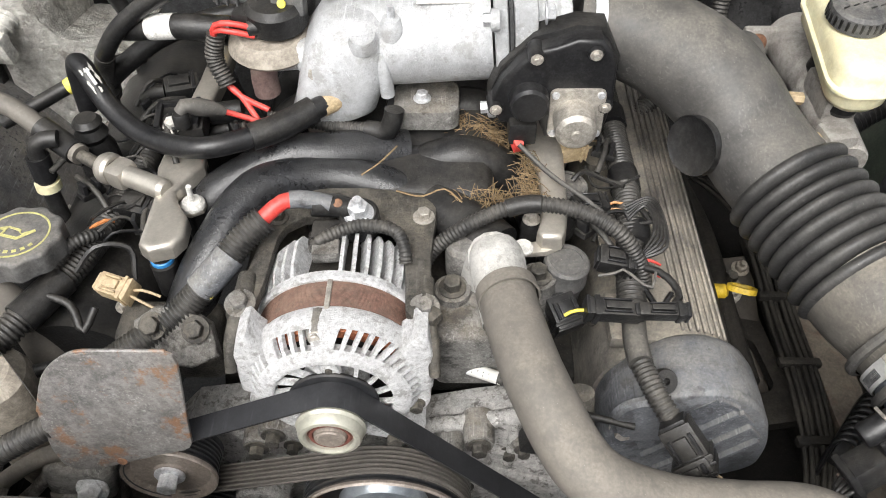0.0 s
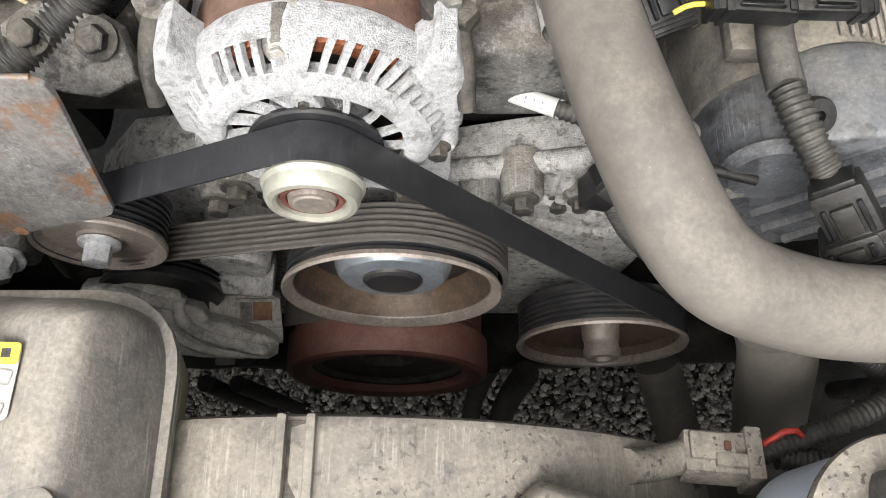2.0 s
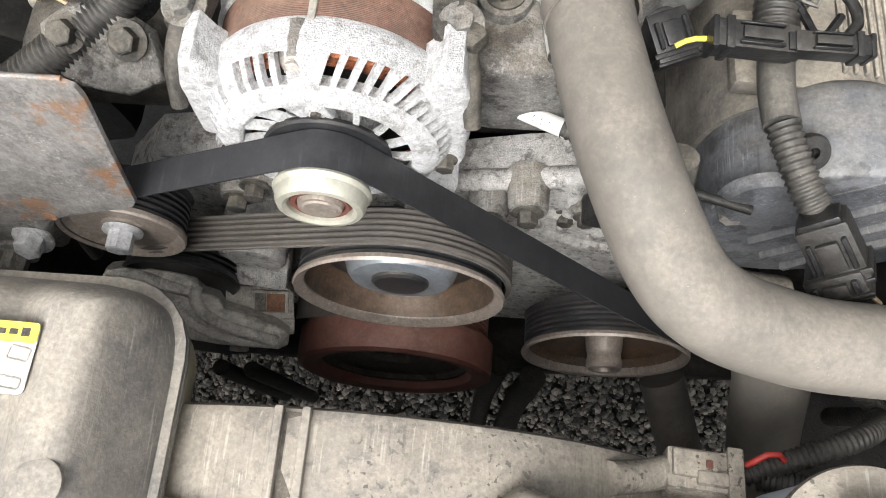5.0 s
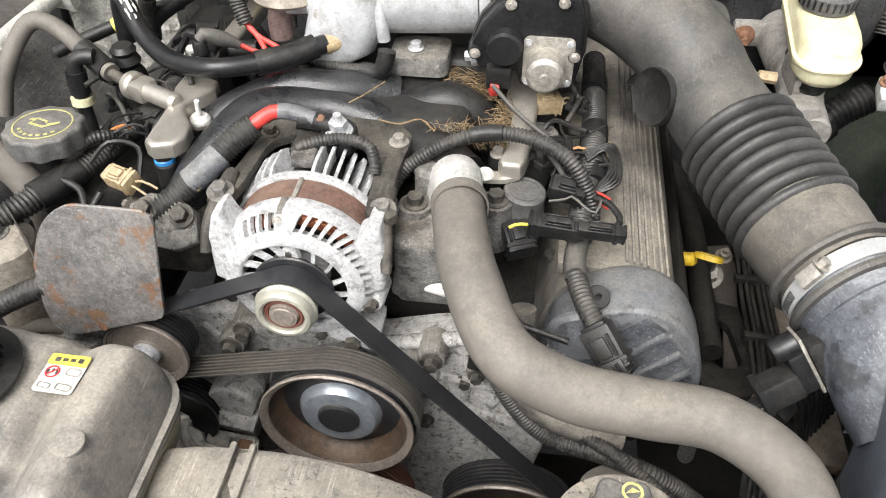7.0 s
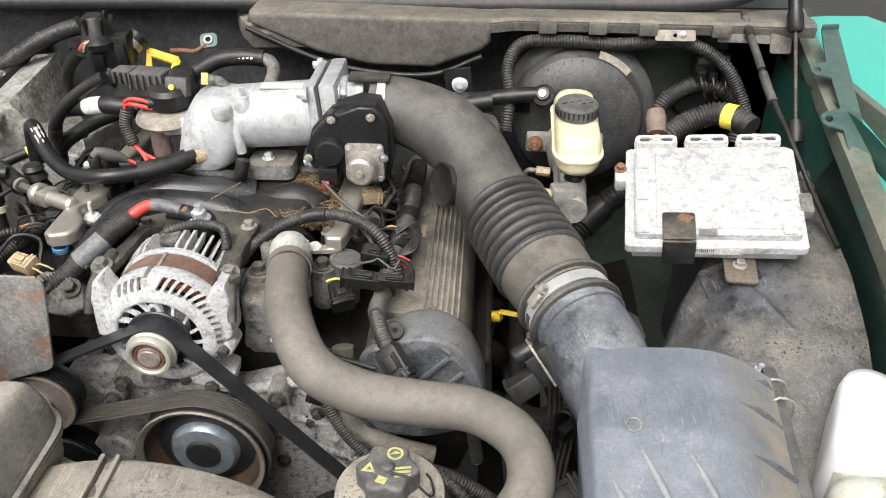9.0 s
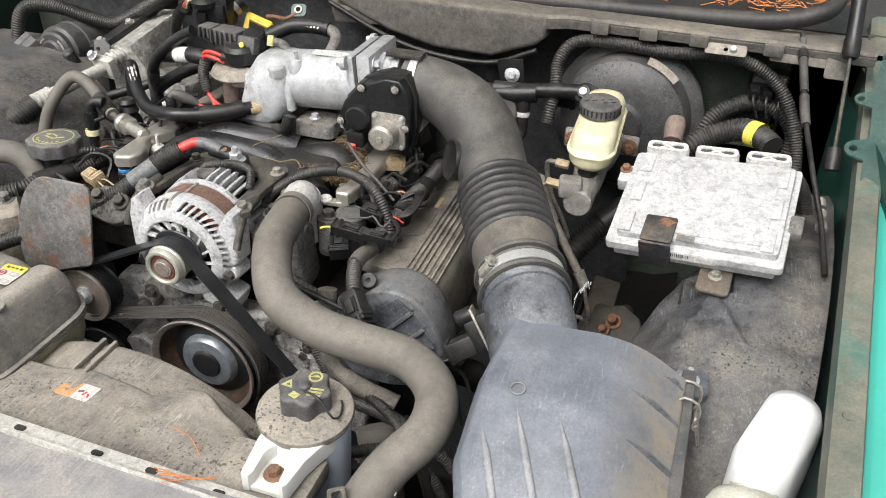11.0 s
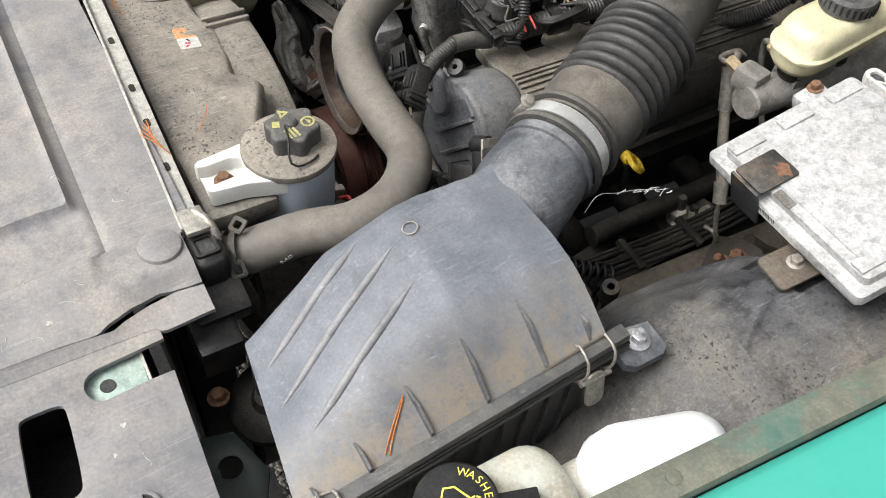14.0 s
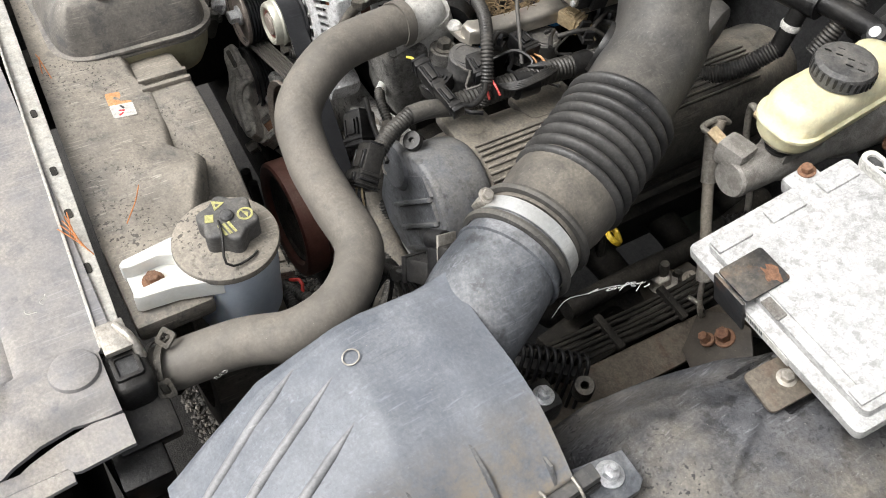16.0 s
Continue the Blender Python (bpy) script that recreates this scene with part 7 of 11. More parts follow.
# harness from the computer
harness = thing("computer_harness", "thick black ribbed wiring loom with yellow tape", "wiring loom")
loom("loom", [(0.632, 0.677, 1.002), (0.622, 0.69, 1.005), (0.596, 0.715, 1.005), (0.56, 0.715, 0.99), (0.528, 0.70, 0.97), (0.51, 0.71, 0.93)], 0.0155, M_LOOM, harness, pitch=0.0045)
lathe("tape", [(0.0165, -0.008), (0.0168, 0.008)], axes((0.612, 0.702, 1.006), (0.75, -0.65, 0.05)), M_LABELY, harness, "yellow tape band", seg=24)
for k in range(7):
    tube("wire", [(0.632 + 0.001 * k, 0.668, 0.998), (0.636 + 0.0015 * (k - 3), 0.652, 0.998 + 0.001 * (k % 3)), (0.637 + 0.003 * (k - 3), 0.638, 0.995)], 0.0011, (M_TAN, M_LABEL, M_RED, M_YELLOW, M_TAN, M_INK_VOID, M_LABEL)[k], harness, seg=6)
lathe("boot", [(0.0, 0.02), (0.011, 0.02), (0.013, 0.012), (0.0125, 0.0), (0.0115, -0.012), (0.0, -0.012)], axes((0.512, 0.672, 1.005), (0.0, 0.8, 0.6)), M_MAROON, harness, "dusty maroon boot", seg=24)
for k in range(4):
    tube("wire", [(0.512 + 0.002 * k - 0.003, 0.668, 1.0), (0.513 + 0.002 * k - 0.003, 0.655, 0.993), (0.514 + 0.003 * k - 0.004, 0.645, 0.985)], 0.001, (M_RED, M_TAN, M_LABEL, M_RED)[k], harness, seg=6)
loom("loom", [(0.675, 0.86, 0.90), (0.6778, 0.872, 0.939), (0.662, 0.885, 0.963), (0.635, 0.892, 0.975), (0.607, 0.8925, 0.976), (0.575, 0.885, 0.963), (0.5531, 0.8715, 0.9396), (0.545, 0.855, 0.90)], 0.0135, M_LOOM, harness, pitch=0.0045)
loom("loom", [(0.70, 0.78, 0.84), (0.6879, 0.7987, 0.8717), (0.6798, 0.8425, 0.9396), (0.6441, 0.866, 1.0104), (0.5775, 0.8651, 1.0487), (0.479, 0.8603, 1.0469), (0.4084, 0.862, 1.0499), (0.3481, 0.8622, 1.0461), (0.3263, 0.8417, 1.0211), (0.3296, 0.8145, 0.9843), (0.3254, 0.7935, 0.9392)], 0.0095, M_LOOM, harness, pitch=0.004)
loom("loom", [(0.645, 0.66, 0.955), (0.665, 0.70, 0.955), (0.685, 0.72, 0.93), (0.70, 0.73, 0.89)], 0.011, M_LOOM, harness, pitch=0.0045)

# ---------------------------------------------------------------- brake booster and master cylinder
boost = thing("brake_booster", "large satin black round brake booster on the firewall", "brake booster")
BC = Vector((0.432, 0.868, 0.936))
BA = Vector((-0.08, -1, 0.10)).normalized()
lathe("shell", [(0.0, 0.055), (0.03, 0.055), (0.036, 0.048), (0.060, 0.046), (0.082, 0.041), (0.093, 0.032), (0.0985, 0.014), (0.100, 0.002), (0.107, -0.001), (0.113, -0.005), (0.1165, -0.011), (0.1165, -0.021), (0.112, -0.026), (0.111, -0.065), (0.092, -0.085), (0.0, -0.085)], axes(BC, BA, (1, 0, 0)), M_BOOST, boost, seg=64)
lathe("check_valve", [(0.0, 0.014), (0.009, 0.014), (0.0105, 0.010), (0.0155, 0.008), (0.017, 0.0), (0.0, 0.0)], axes((0.3775, 0.802, 0.989), (-0.15, -0.7, 0.6)), M_PLASTIC, boost, seg=24)
lathe("valve_tip", [(0.0, 0.003), (0.0055, 0.002), (0.006, 0.0)], axes((0.3745, 0.791, 0.998), (-0.15, -0.7, 0.6)), M_STEEL, boost, seg=18)
tube("vacuum_pipe", [(0.373, 0.803, 0.992), (0.34, 0.806, 0.988), (0.30, 0.806, 0.983), (0.24, 0.80, 0.98)], [0.011, 0.0115, 0.0105, 0.012], M_PLASTIC, boost)
BR = Vector((0.050, 0.0, 0.089)).normalized()
slab("caution_label", [(0.1045 * math.sin(a) - 0.0, 0.1045 * math.cos(a) - 0.0995) for a in [-0.26 + 0.52 * i / 12 for i in range(13)]] + [(0.0935 * math.sin(a), 0.0935 * math.cos(a) - 0.0995) for a in [0.26 - 0.52 * i / 12 for i in range(13)]], axes(BC + BR * 0.1005 + BA * 0.0205, BA + BR * 0.55, BR.cross(BA)), 0.0005, M_TANSTEEL, boost, "faded white label on the rim", bev=0)
mc = thing("master_cylinder", "cast aluminium brake master cylinder with yellowed plastic reservoir", "brake master cylinder")
lathe("body", [(0.0, 0.0), (0.017, 0.0), (0.019, 0.003), (0.0195, 0.05), (0.021, 0.055), (0.021, 0.12), (0.026, 0.14), (0.03, 0.20), (0.0, 0.20)], axes((0.409, 0.600, 0.918), (0.02, 1, 0.02)), M_ALU_MC, mc, seg=32)
box("port_boss", pose(0.396, 0.613, 0.935, 0, 0, 10), (0.03, 0.028, 0.024), M_ALU_MC, mc, bev=0.006)
box("port_boss", pose(0.410, 0.675, 0.938), (0.034, 0.06, 0.03), M_ALU_MC, mc, bev=0.008)
for y in (0.612, 0.672):
    lathe("line_nut", [(0.0, 0.0), (0.006, 0.0), (0.006, 0.018), (0.0, 0.018)], axes((0.383, y, 0.936), (-1, 0, 0.1)), M_TAN, mc, seg=6)
for sx in (-1, 1):
    box("flange_ear", pose(0.41 + sx * 0.035, 0.79, 0.925), (0.04, 0.012, 0.03), M_ALU_MC, mc, bev=0.006)
    hexbolt("nut", (0.41 + sx * 0.042, 0.783, 0.925), (0, -1, 0), 0.008, mc, M_RUST, top=True)


def res_ring(z, g, sh=0.0):
    o = []
    for x, y in rounded(0.060 + g, 0.136 + g, min(0.024, (0.060 + g) * 0.44), 8):
        waist = 1.0 - 0.13 * math.exp(-((y - 0.033) / 0.012) ** 2)
        o.append((0.414 + x * waist, 0.690 + y + sh, z + 0.17 * y))
    return o


loft("reservoir", [res_ring(0.962, -0.03), res_ring(0.9645, -0.012), res_ring(0.972, -0.003), res_ring(0.9845, -0.002), res_ring(0.9853, 0.004), res_ring(0.9880, 0.004), res_ring(0.9888, -0.002), res_ring(1.001, -0.003), res_ring(1.0095, -0.010), res_ring(1.0125, -0.024), res_ring(1.0128, -0.04)], M_RESV, mc, "yellowed translucent brake fluid reservoir", sharp=70)
for y in (0.652, 0.715):
    lathe("grommet", [(0.0, 0.0), (0.013, 0.0), (0.0145, 0.004), (0.012, 0.014), (0.011, 0.03), (0.0, 0.03)], pose(0.412, y, 0.938), M_PLASTIC, mc, seg=24)
mcap = lathe("reservoir_cap", [(0.0, 0.0162), (0.022, 0.016), (0.026, 0.0135), (0.027, 0.01), (0.027, 0.0), (0.0, 0.0)], axes((0.413, 0.688, 1.013), (0, -0.12, 1)), M_CAPGREY, mc, "dusty black screw cap", seg=44)
for k in range(28):
    a = 2 * math.pi * k / 28
    box("grip", axes((0.413 + 0.0272 * math.cos(a), 0.688 + 0.0272 * math.sin(a), 1.018), (0, -0.12, 1), (math.cos(a), math.sin(a), 0)), (0.0015, 0.0028, 0.010), M_PLASTIC, mcap, bev=0.0004, seg=1)
for k in range(8):
    box("raised_mark", axes((0.396 + 0.0048 * k, 0.688 + 0.008 * ((k * 3) % 5 - 2) / 2, 1.0295), (0, -0.12, 1), (1, 0.5, 0)), (0.006, 0.0012, 0.0006), M_PLASTIC, mcap, bev=0)
lines = thing("brake_lines", "dull brown steel brake lines with fittings", "brake line")
tube("line", [(0.37, 0.612, 0.936), (0.352, 0.615, 0.93), (0.35, 0.64, 0.93), (0.352, 0.655, 0.92)], 0.003, M_STEEL_DULL, lines, seg=8)
tube("line", [(0.368, 0.672, 0.938), (0.352, 0.68, 0.93), (0.36, 0.69, 0.88), (0.385, 0.70, 0.82), (0.40, 0.70, 0.76)], 0.0035, M_STEEL_DULL, lines, seg=8)

# ---------------------------------------------------------------- washer bottle
wash = thing("washer_bottle", "milky white plastic washer bottle streaked with dirt", "washer bottle")
loft("bottle", [ring(0.636, 0.135, 0.07, 0.16, 0.03, 0.72), ring(0.638, 0.135, 0.076, 0.174, 0.028, 0.84), ring(0.638, 0.135, 0.075, 0.173, 0.028, 0.869), ring(0.638, 0.135, 0.070, 0.168, 0.026, 0.878), ring(0.638, 0.135, 0.058, 0.154, 0.022, 0.884), ring(0.638, 0.135, 0.044, 0.136, 0.018, 0.8865)], M_BOTTLE, wash, sharp=70)
loft("bottle", [ring(0.648, 0.225, 0.05, 0.10, 0.02, 0.72), ring(0.648, 0.228, 0.046, 0.10, 0.02, 0.855), ring(0.648, 0.23, 0.03, 0.09, 0.012, 0.865)], M_BOTTLE, wash, sharp=70)
loft("raised_shoulder", [ring(0.661, 0.283, 0.058, 0.112, 0.026, 0.80, yaw=-22), ring(0.661, 0.283, 0.057, 0.11, 0.026, 0.882, yaw=-22, tilt=(0, 0.15)), ring(0.661, 0.284, 0.05, 0.10, 0.024, 0.897, yaw=-22, tilt=(0, 0.15)), ring(0.661, 0.284, 0.03, 0.075, 0.014, 0.9015, yaw=-22, tilt=(0, 0.15))], M_BOTTLEW, wash, "clean bright white shoulder", sharp=70)
wc = lathe("cap", [(0.0, 0.010), (0.028, 0.010), (0.0300, 0.0080), (0.0305, -0.002), (0.026, -0.01), (0.0, -0.01)], axes((0.626, 0.131, 0.889), (-0.05, -0.1, 1)), M_PLASTIC_CLEAN, wash, "clean black washer cap", seg=48)
box("cap_tab", axes((0.6415, 0.166, 0.893), (-0.05, -0.1, 1), (0.35, 0.93, 0)), (0.04, 0.013, 0.005), M_PLASTIC_CLEAN, wc, bev=0.001)
WCM = axes((0.626, 0.131, 0.8992), (-0.05, -0.1, 1), (0.45, 0.9, 0))
for k, ch in enumerate("WASHER"):
    a = radians(76 - 17 * k)
    lettering("cap_print", ch, WCM @ pose(0.0215 * math.cos(a), 0.0215 * math.sin(a), 0.0003, 0, 0, math.degrees(a) - 90), 0.0084, M_YELLOWPRINT, wc)
WSM = WCM @ pose(-0.003, -0.003, 0, 0, 0, -40)
slab("cap_symbol", [(-0.014, 0.006), (-0.008, 0.012), (0.006, 0.012), (0.012, 0.006), (0.004, -0.01), (-0.006, -0.01)], WSM, 0.0003, M_YELLOWPRINT, wc, bev=0, holes=[[(-0.0124, 0.0058), (-0.0074, 0.0107), (0.0054, 0.0107), (0.0104, 0.0058), (0.0033, -0.0087), (-0.0053, -0.0087)]])
for k in range(4):
    a = radians(150 - 42 * k)
    box("cap_symbol", WSM @ pose(0.0115 + 0.005 * math.cos(a), 0.0105 + 0.005 * math.sin(a), 0.0002, 0, 0, math.degrees(a) - 90), (0.003, 0.0012, 0.0003), M_YELLOWPRINT, wc, bev=0)

# ---------------------------------------------------------------- throttle body
tb = thing("throttle_assembly", "bright cast aluminium throttle body and intake elbow", "throttle body")
TX_ = (1, 0.0, 0.075)
lathe("barrel", [(0.0, -0.075), (0.034, -0.075), (0.0395, -0.068), (0.0405, -0.05), (0.041, 0.0), (0.0415, 0.055), (0.0, 0.055)], axes((0.028, 0.665, 1.012), TX_, (0, 0, 1)), M_ALU_TB, tb, seg=44)
loft("elbow_block", [
    [(-0.075 + x, 0.655 + y, 0.945) for x, y in rounded(0.055, 0.07, 0.016)], [(-0.058 + x, 0.655 + y, 0.962) for x, y in rounded(0.075, 0.085, 0.02)],
    [(-0.05 + x, 0.66 + y, 0.99) for x, y in rounded(0.078, 0.09, 0.024)], [(-0.043 + x, 0.662 + y, 1.02) for x, y in rounded(0.075, 0.088, 0.026)],
    [(-0.038 + x, 0.662 + y, 1.04) for x, y in rounded(0.06, 0.07, 0.024)], [(-0.034 + x, 0.662 + y, 1.046) for x, y in rounded(0.03, 0.04, 0.014)]], M_ALU_TB, tb, sharp=60)
box("square_flange", axes((0.091, 0.662, 1.017), TX_, (0, 0, 1)), (0.105, 0.098, 0.012), M_ALU_TB, tb, bev=0.004)
box("gasket", axes((0.099, 0.662, 1.018), TX_, (0, 0, 1)), (0.104, 0.097, 0.003), M_INK_VOID, tb, bev=0)
box("square_flange", axes((0.111, 0.662, 1.019), TX_, (0, 0, 1)), (0.107, 0.1, 0.02), M_ALU_TB, tb, bev=0.004)
lathe("bore_ring", [(0.0, 0.0), (0.042, 0.0), (0.043, 0.008), (0.0405, 0.010), (0.0405, 0.018), (0.042, 0.020), (0.042, 0.026), (0.040, 0.03), (0.0, 0.03)], axes((0.12, 0.66, 1.022), TX_), M_ALU_TB, tb, seg=44)
box("cable_stop", axes((0.155, 0.648, 1.071), (0, 0, 1), (1, 0, 0)), (0.05, 0.022, 0.006), M_DARKSTEEL, tb, bev=0.0015)
for y, z in ((0.617, 1.063), (0.617, 0.975)):
    hexbolt("bolt", (0.123, y, z), (1, 0, 0.075), 0.006, tb, M_STEEL)
lathe("port", [(0.0, 0.022), (0.0075, 0.022), (0.009, 0.018), (0.0125, 0.012), (0.0125, 0.0), (0.0, 0.0)], axes((-0.004, 0.641, 1.024), (0, -0.1, 1)), M_ALU_TB, tb, seg=20)
tube("port", [(-0.004, 0.640, 1.044), (-0.004, 0.640, 1.057)], 0.0032, M_STEEL, tb, seg=10)
lathe("port", [(0.0, 0.012), (0.011, 0.012), (0.013, 0.008), (0.014, 0.0), (0.0, 0.0)], axes((-0.028, 0.630, 1.026), (0, -0.3, 1)), M_ALU_TB, tb, seg=20)
tube("finger", [(-0.05, 0.634, 1.012), (-0.045, 0.632, 0.985), (-0.043, 0.636, 0.953)], [0.016, 0.0135, 0.0105], M_ALU_TB, tb)
lathe("finger_tip", [(0.0, 0.004), (0.006, 0.003), (0.0105, -0.002), (0.0105, -0.006), (0.0, -0.006)], axes((-0.043, 0.636, 0.952), (0.0, 0.1, -1)), M_ALU_TB, tb, seg=20)
tube("rib", [(-0.016, 0.640, 1.036), (-0.013, 0.629, 1.01), (-0.010, 0.628, 0.975)], [0.006, 0.0065, 0.0065], M_ALU_TB, tb)
slab("foot", rounded(0.06, 0.05, 0.012), pose(0.024, 0.645, 0.941), 0.020, M_ALU_DIRTY, tb, bev=0.003)
hexbolt("bolt", (0.020, 0.6394, 0.962), (0, 0, 1), 0.0055, tb, M_STEEL)
tube("nipple", [(-0.045, 0.632, 0.972), (-0.056, 0.622, 0.975), (-0.068, 0.612, 0.974)], [0.012, 0.0105, 0.0095], M_TAN, tb, "brassy hose nipple")
slab("side_plate", [(-0.088, 0.66), (-0.06, 0.66), (-0.055, 0.62), (-0.085, 0.62)], pose(0, 0, 0.93), 0.03, M_STEEL_DULL, tb, bev=0.002)
slab("maker_plate", rounded(0.055, 0.012, 0.001), axes((0.045, 0.655, 1.0545), (0.0, -0.25, 1), (1, 0, 0.075)), 0.0006, M_LABEL, tb, "white part label", bev=0)
for k in range(9):
    box("label_bar", axes((0.024 + 0.005 * k, 0.655, 1.0551), (0.0, -0.25, 1), (1, 0, 0.075)), (0.0012 + 0.0008 * (k % 2), 0.003, 0.0003), M_STEEL_DULL, tb, bev=0)
for y, z in ((0.61, 1.062), (0.614, 0.972), (0.712, 1.062)):
    hexbolt("bolt", (0.080, y, z), (-1, 0, -0.075), 0.0055, tb, M_STEEL)
    lathe("casting_boss", [(0.0, 0.0), (0.009, 0.0), (0.0095, 0.003), (0.009, 0.007), (0.0, 0.007)], axes((0.086, y, z), (-1, 0, -0.075)), M_ALU_TB, tb, seg=18)
# black throttle actuator cover with its motor
act = thing("throttle_actuator", "black plastic throttle actuator cover with a silver motor", "actuator")
FY = Matrix(((1, 0, 0, 0), (0, 0, -1, 0.605), (0, 1, 0, 0), (0, 0, 0, 1)))
slab("cover", [(0.08, 0.993), (0.09, 1.018), (0.103, 1.034), (0.116, 1.045), (0.132, 1.049), (0.148, 1.056), (0.168, 1.055), (0.176, 1.045), (0.182, 1.029), (0.183, 0.992), (0.177, 0.959), (0.151, 0.952), (0.128, 0.958), (0.122, 0.974), (0.104, 0.972), (0.088, 0.974)], FY, 0.016, M_PLASTIC_CLEAN, act, bev=0.004, seg=3)
slab("back_plate", [(0.078, 0.99), (0.088, 1.02), (0.114, 1.049), (0.148, 1.06), (0.172, 1.058), (0.186, 1.03), (0.187, 0.99), (0.18, 0.955), (0.1, 0.966)], FY @ pose(0, 0, -0.02), 0.02, M_PLASTIC, act, bev=0.002)
for bx, bz in ((0.116, 1.040), (0.163, 1.044), (0.0845, 0.990), (0.1765, 0.992)):
    lathe("screw_boss", [(0.0, 0.019), (0.006, 0.019), (0.007, 0.016), (0.0075, 0.0), (0.0, 0.0)], FY @ pose(bx, bz, 0), M_PLASTIC_CLEAN, act, seg=18)
    hexbolt("screw", FY @ Vector((bx, bz, 0.0185)), (0, -1, 0), 0.0036, act, M_STEEL_DULL, flange=1.5, h=0.003)
lathe("black_cap", [(0.0, 0.030), (0.0145, 0.030), (0.0165, 0.027), (0.017, 0.014), (0.0, 0.014)], FY @ pose(0.112, 1.0, 0), M_PLASTIC_CLEAN, act, seg=32)
slab("motor_flange", rounded(0.047, 0.05, 0.006), FY @ pose(0.153, 0.985, 0.015), 0.004, M_STEEL_DULL, act, "plated motor flange", bev=0.001)
lathe("motor", [(0.0, 0.047), (0.004, 0.047), (0.005, 0.0445), (0.014, 0.0435), (0.0175, 0.040), (0.018, 0.019), (0.0, 0.019)], FY @ pose(0.151, 0.983, 0), M_STEEL_DULL, act, "silver motor can", seg=36)
for dx, dz in ((-0.019, -0.02), (-0.019, 0.02), (0.019, 0.02), (0.019, -0.02)):
    lathe("screw", [(0.0, 0.0022), (0.003, 0.0018), (0.0035, 0.0)], FY @ pose(0.153 + dx, 0.985 + dz, 0.019), M_STEEL, act, seg=12)
box("plug", FY @ pose(0.108, 0.969, 0.012), (0.024, 0.022, 0.03), M_PLASTIC, act, bev=0.003)
box("plug_lock", pose(0.104, 0.580, 0.958, 20, 0, 20), (0.008, 0.010, 0.012), M_RED, act, "red plug lock", bev=0.001)

# ---------------------------------------------------------------- intake manifold
manifold = thing("intake_manifold", "black plastic intake manifold with curved runners", "intake manifold")
box("plenum", pose(0.0, 0.74, 0.90), (0.17, 0.40, 0.07), M_PLASTIC, manifold, bev=0.02, seg=3)
for k in range(4):
    y = 0.60 + 0.075 * k
    for s in (-1, 1):
        tube("runner", [(-0.01 + s * 0.03, y, 0.915), (-0.01 + s * 0.07, y, 0.925), (-0.01 + s * 0.105, y, 0.905), (-0.01 + s * 0.125, y, 0.86)], [0.021, 0.021, 0.02, 0.018], M_PLASTIC, manifold)
tube("throttle_stub", [(0.02, 0.65, 0.945), (0.01, 0.68, 0.91), (0.0, 0.72, 0.90)], 0.034, M_PLASTIC, manifold)
tube("coolant_crossover", [(-0.176, 0.43, 0.865), (-0.1685, 0.4557, 0.8918), (-0.1491, 0.4946, 0.9201), (-0.1187, 0.5443, 0.9368), (-0.0661, 0.5674, 0.9289), (-0.0194, 0.5658, 0.9225), (0.0202, 0.5535, 0.9084), (0.06, 0.535, 0.885)], 0.020, M_PIPE, manifold, "black coolant crossover pipe", seg=22)
tube("rear_crossover", [(-0.185, 0.55, 0.895), (-0.1562, 0.5672, 0.9169), (-0.1001, 0.5864, 0.9364), (-0.0579, 0.5917, 0.9346), (-0.0191, 0.6046, 0.9275), (0.002, 0.610, 0.921)], [0.02, 0.02, 0.02, 0.0205, 0.0225, 0.0235], M_PIPE, manifold, seg=22)
tube("glossy_pipe", [(-0.0342, 0.592, 0.9123), (0.0122, 0.5995, 0.9155), (0.0484, 0.6073, 0.9108), (0.0843, 0.6049, 0.9048), (0.118, 0.59, 0.885), (0.135, 0.565, 0.86)], 0.0205, M_PLASTIC_CLEAN, manifold, "glossy black coolant pipe", seg=22)
tube("outlet_pipe", [(0.03, 0.545, 0.912), (0.06, 0.52, 0.915), (0.085, 0.495, 0.912)], 0.025, M_PLASTIC, manifold, seg=18)
for bx, by in ((-0.055, 0.605), (0.115, 0.52), (-0.13, 0.62)):
    lathe("post", [(0.0, 0.07), (0.007, 0.07), (0.009, 0.064), (0.011, 0.0), (0.0, 0.0)], pose(bx, by, 0.855), M_PLASTIC, manifold, seg=18)
    hexbolt("bolt", (bx, by, 0.925), (0, 0, 1), 0.0052, manifold, M_STEEL_DULL)

# dry straw of a nest stuffed behind the alternator
nv_, nf_ = [], []
for k in range(760):
    if k < 430:
        f = rng.random()
        cx, cy, cz = 0.032 + 0.068 * f + rng.gauss(0, 0.005), 0.650 - 0.028 * f + rng.gauss(0, 0.008), 0.926 + rng.uniform(-0.012, 0.012)
    elif k < 560:
        cx, cy, cz = rng.gauss(0.088, 0.016), rng.gauss(0.534, 0.005), 0.935 + rng.uniform(-0.01, 0.01)
    else:
        cx, cy, cz = rng.gauss(0.116, 0.006), rng.uniform(0.53, 0.60), 0.928 + rng.uniform(-0.01, 0.012)
    a, el, ln = rng.uniform(0, 6.28), rng.uniform(-0.3, 0.5), rng.uniform(0.006, 0.024)
    d = Vector((math.cos(a) * math.cos(el), math.sin(a) * math.cos(el), math.sin(el))) * ln
    p = Vector((cx, cy, cz))
    q = [p - d / 2, p + Vector((0, 0, 0.002)), p + d / 2]
    v_, f_ = sweep(q, [0.00038] * 3, 4)
    o_ = len(nv_)
    nv_ += v_
    nf_ += [tuple(i + o_ for i in f) for f in f_]
nest = mk("nest_straw", nv_, nf_, M_STRAW, smooth=False)
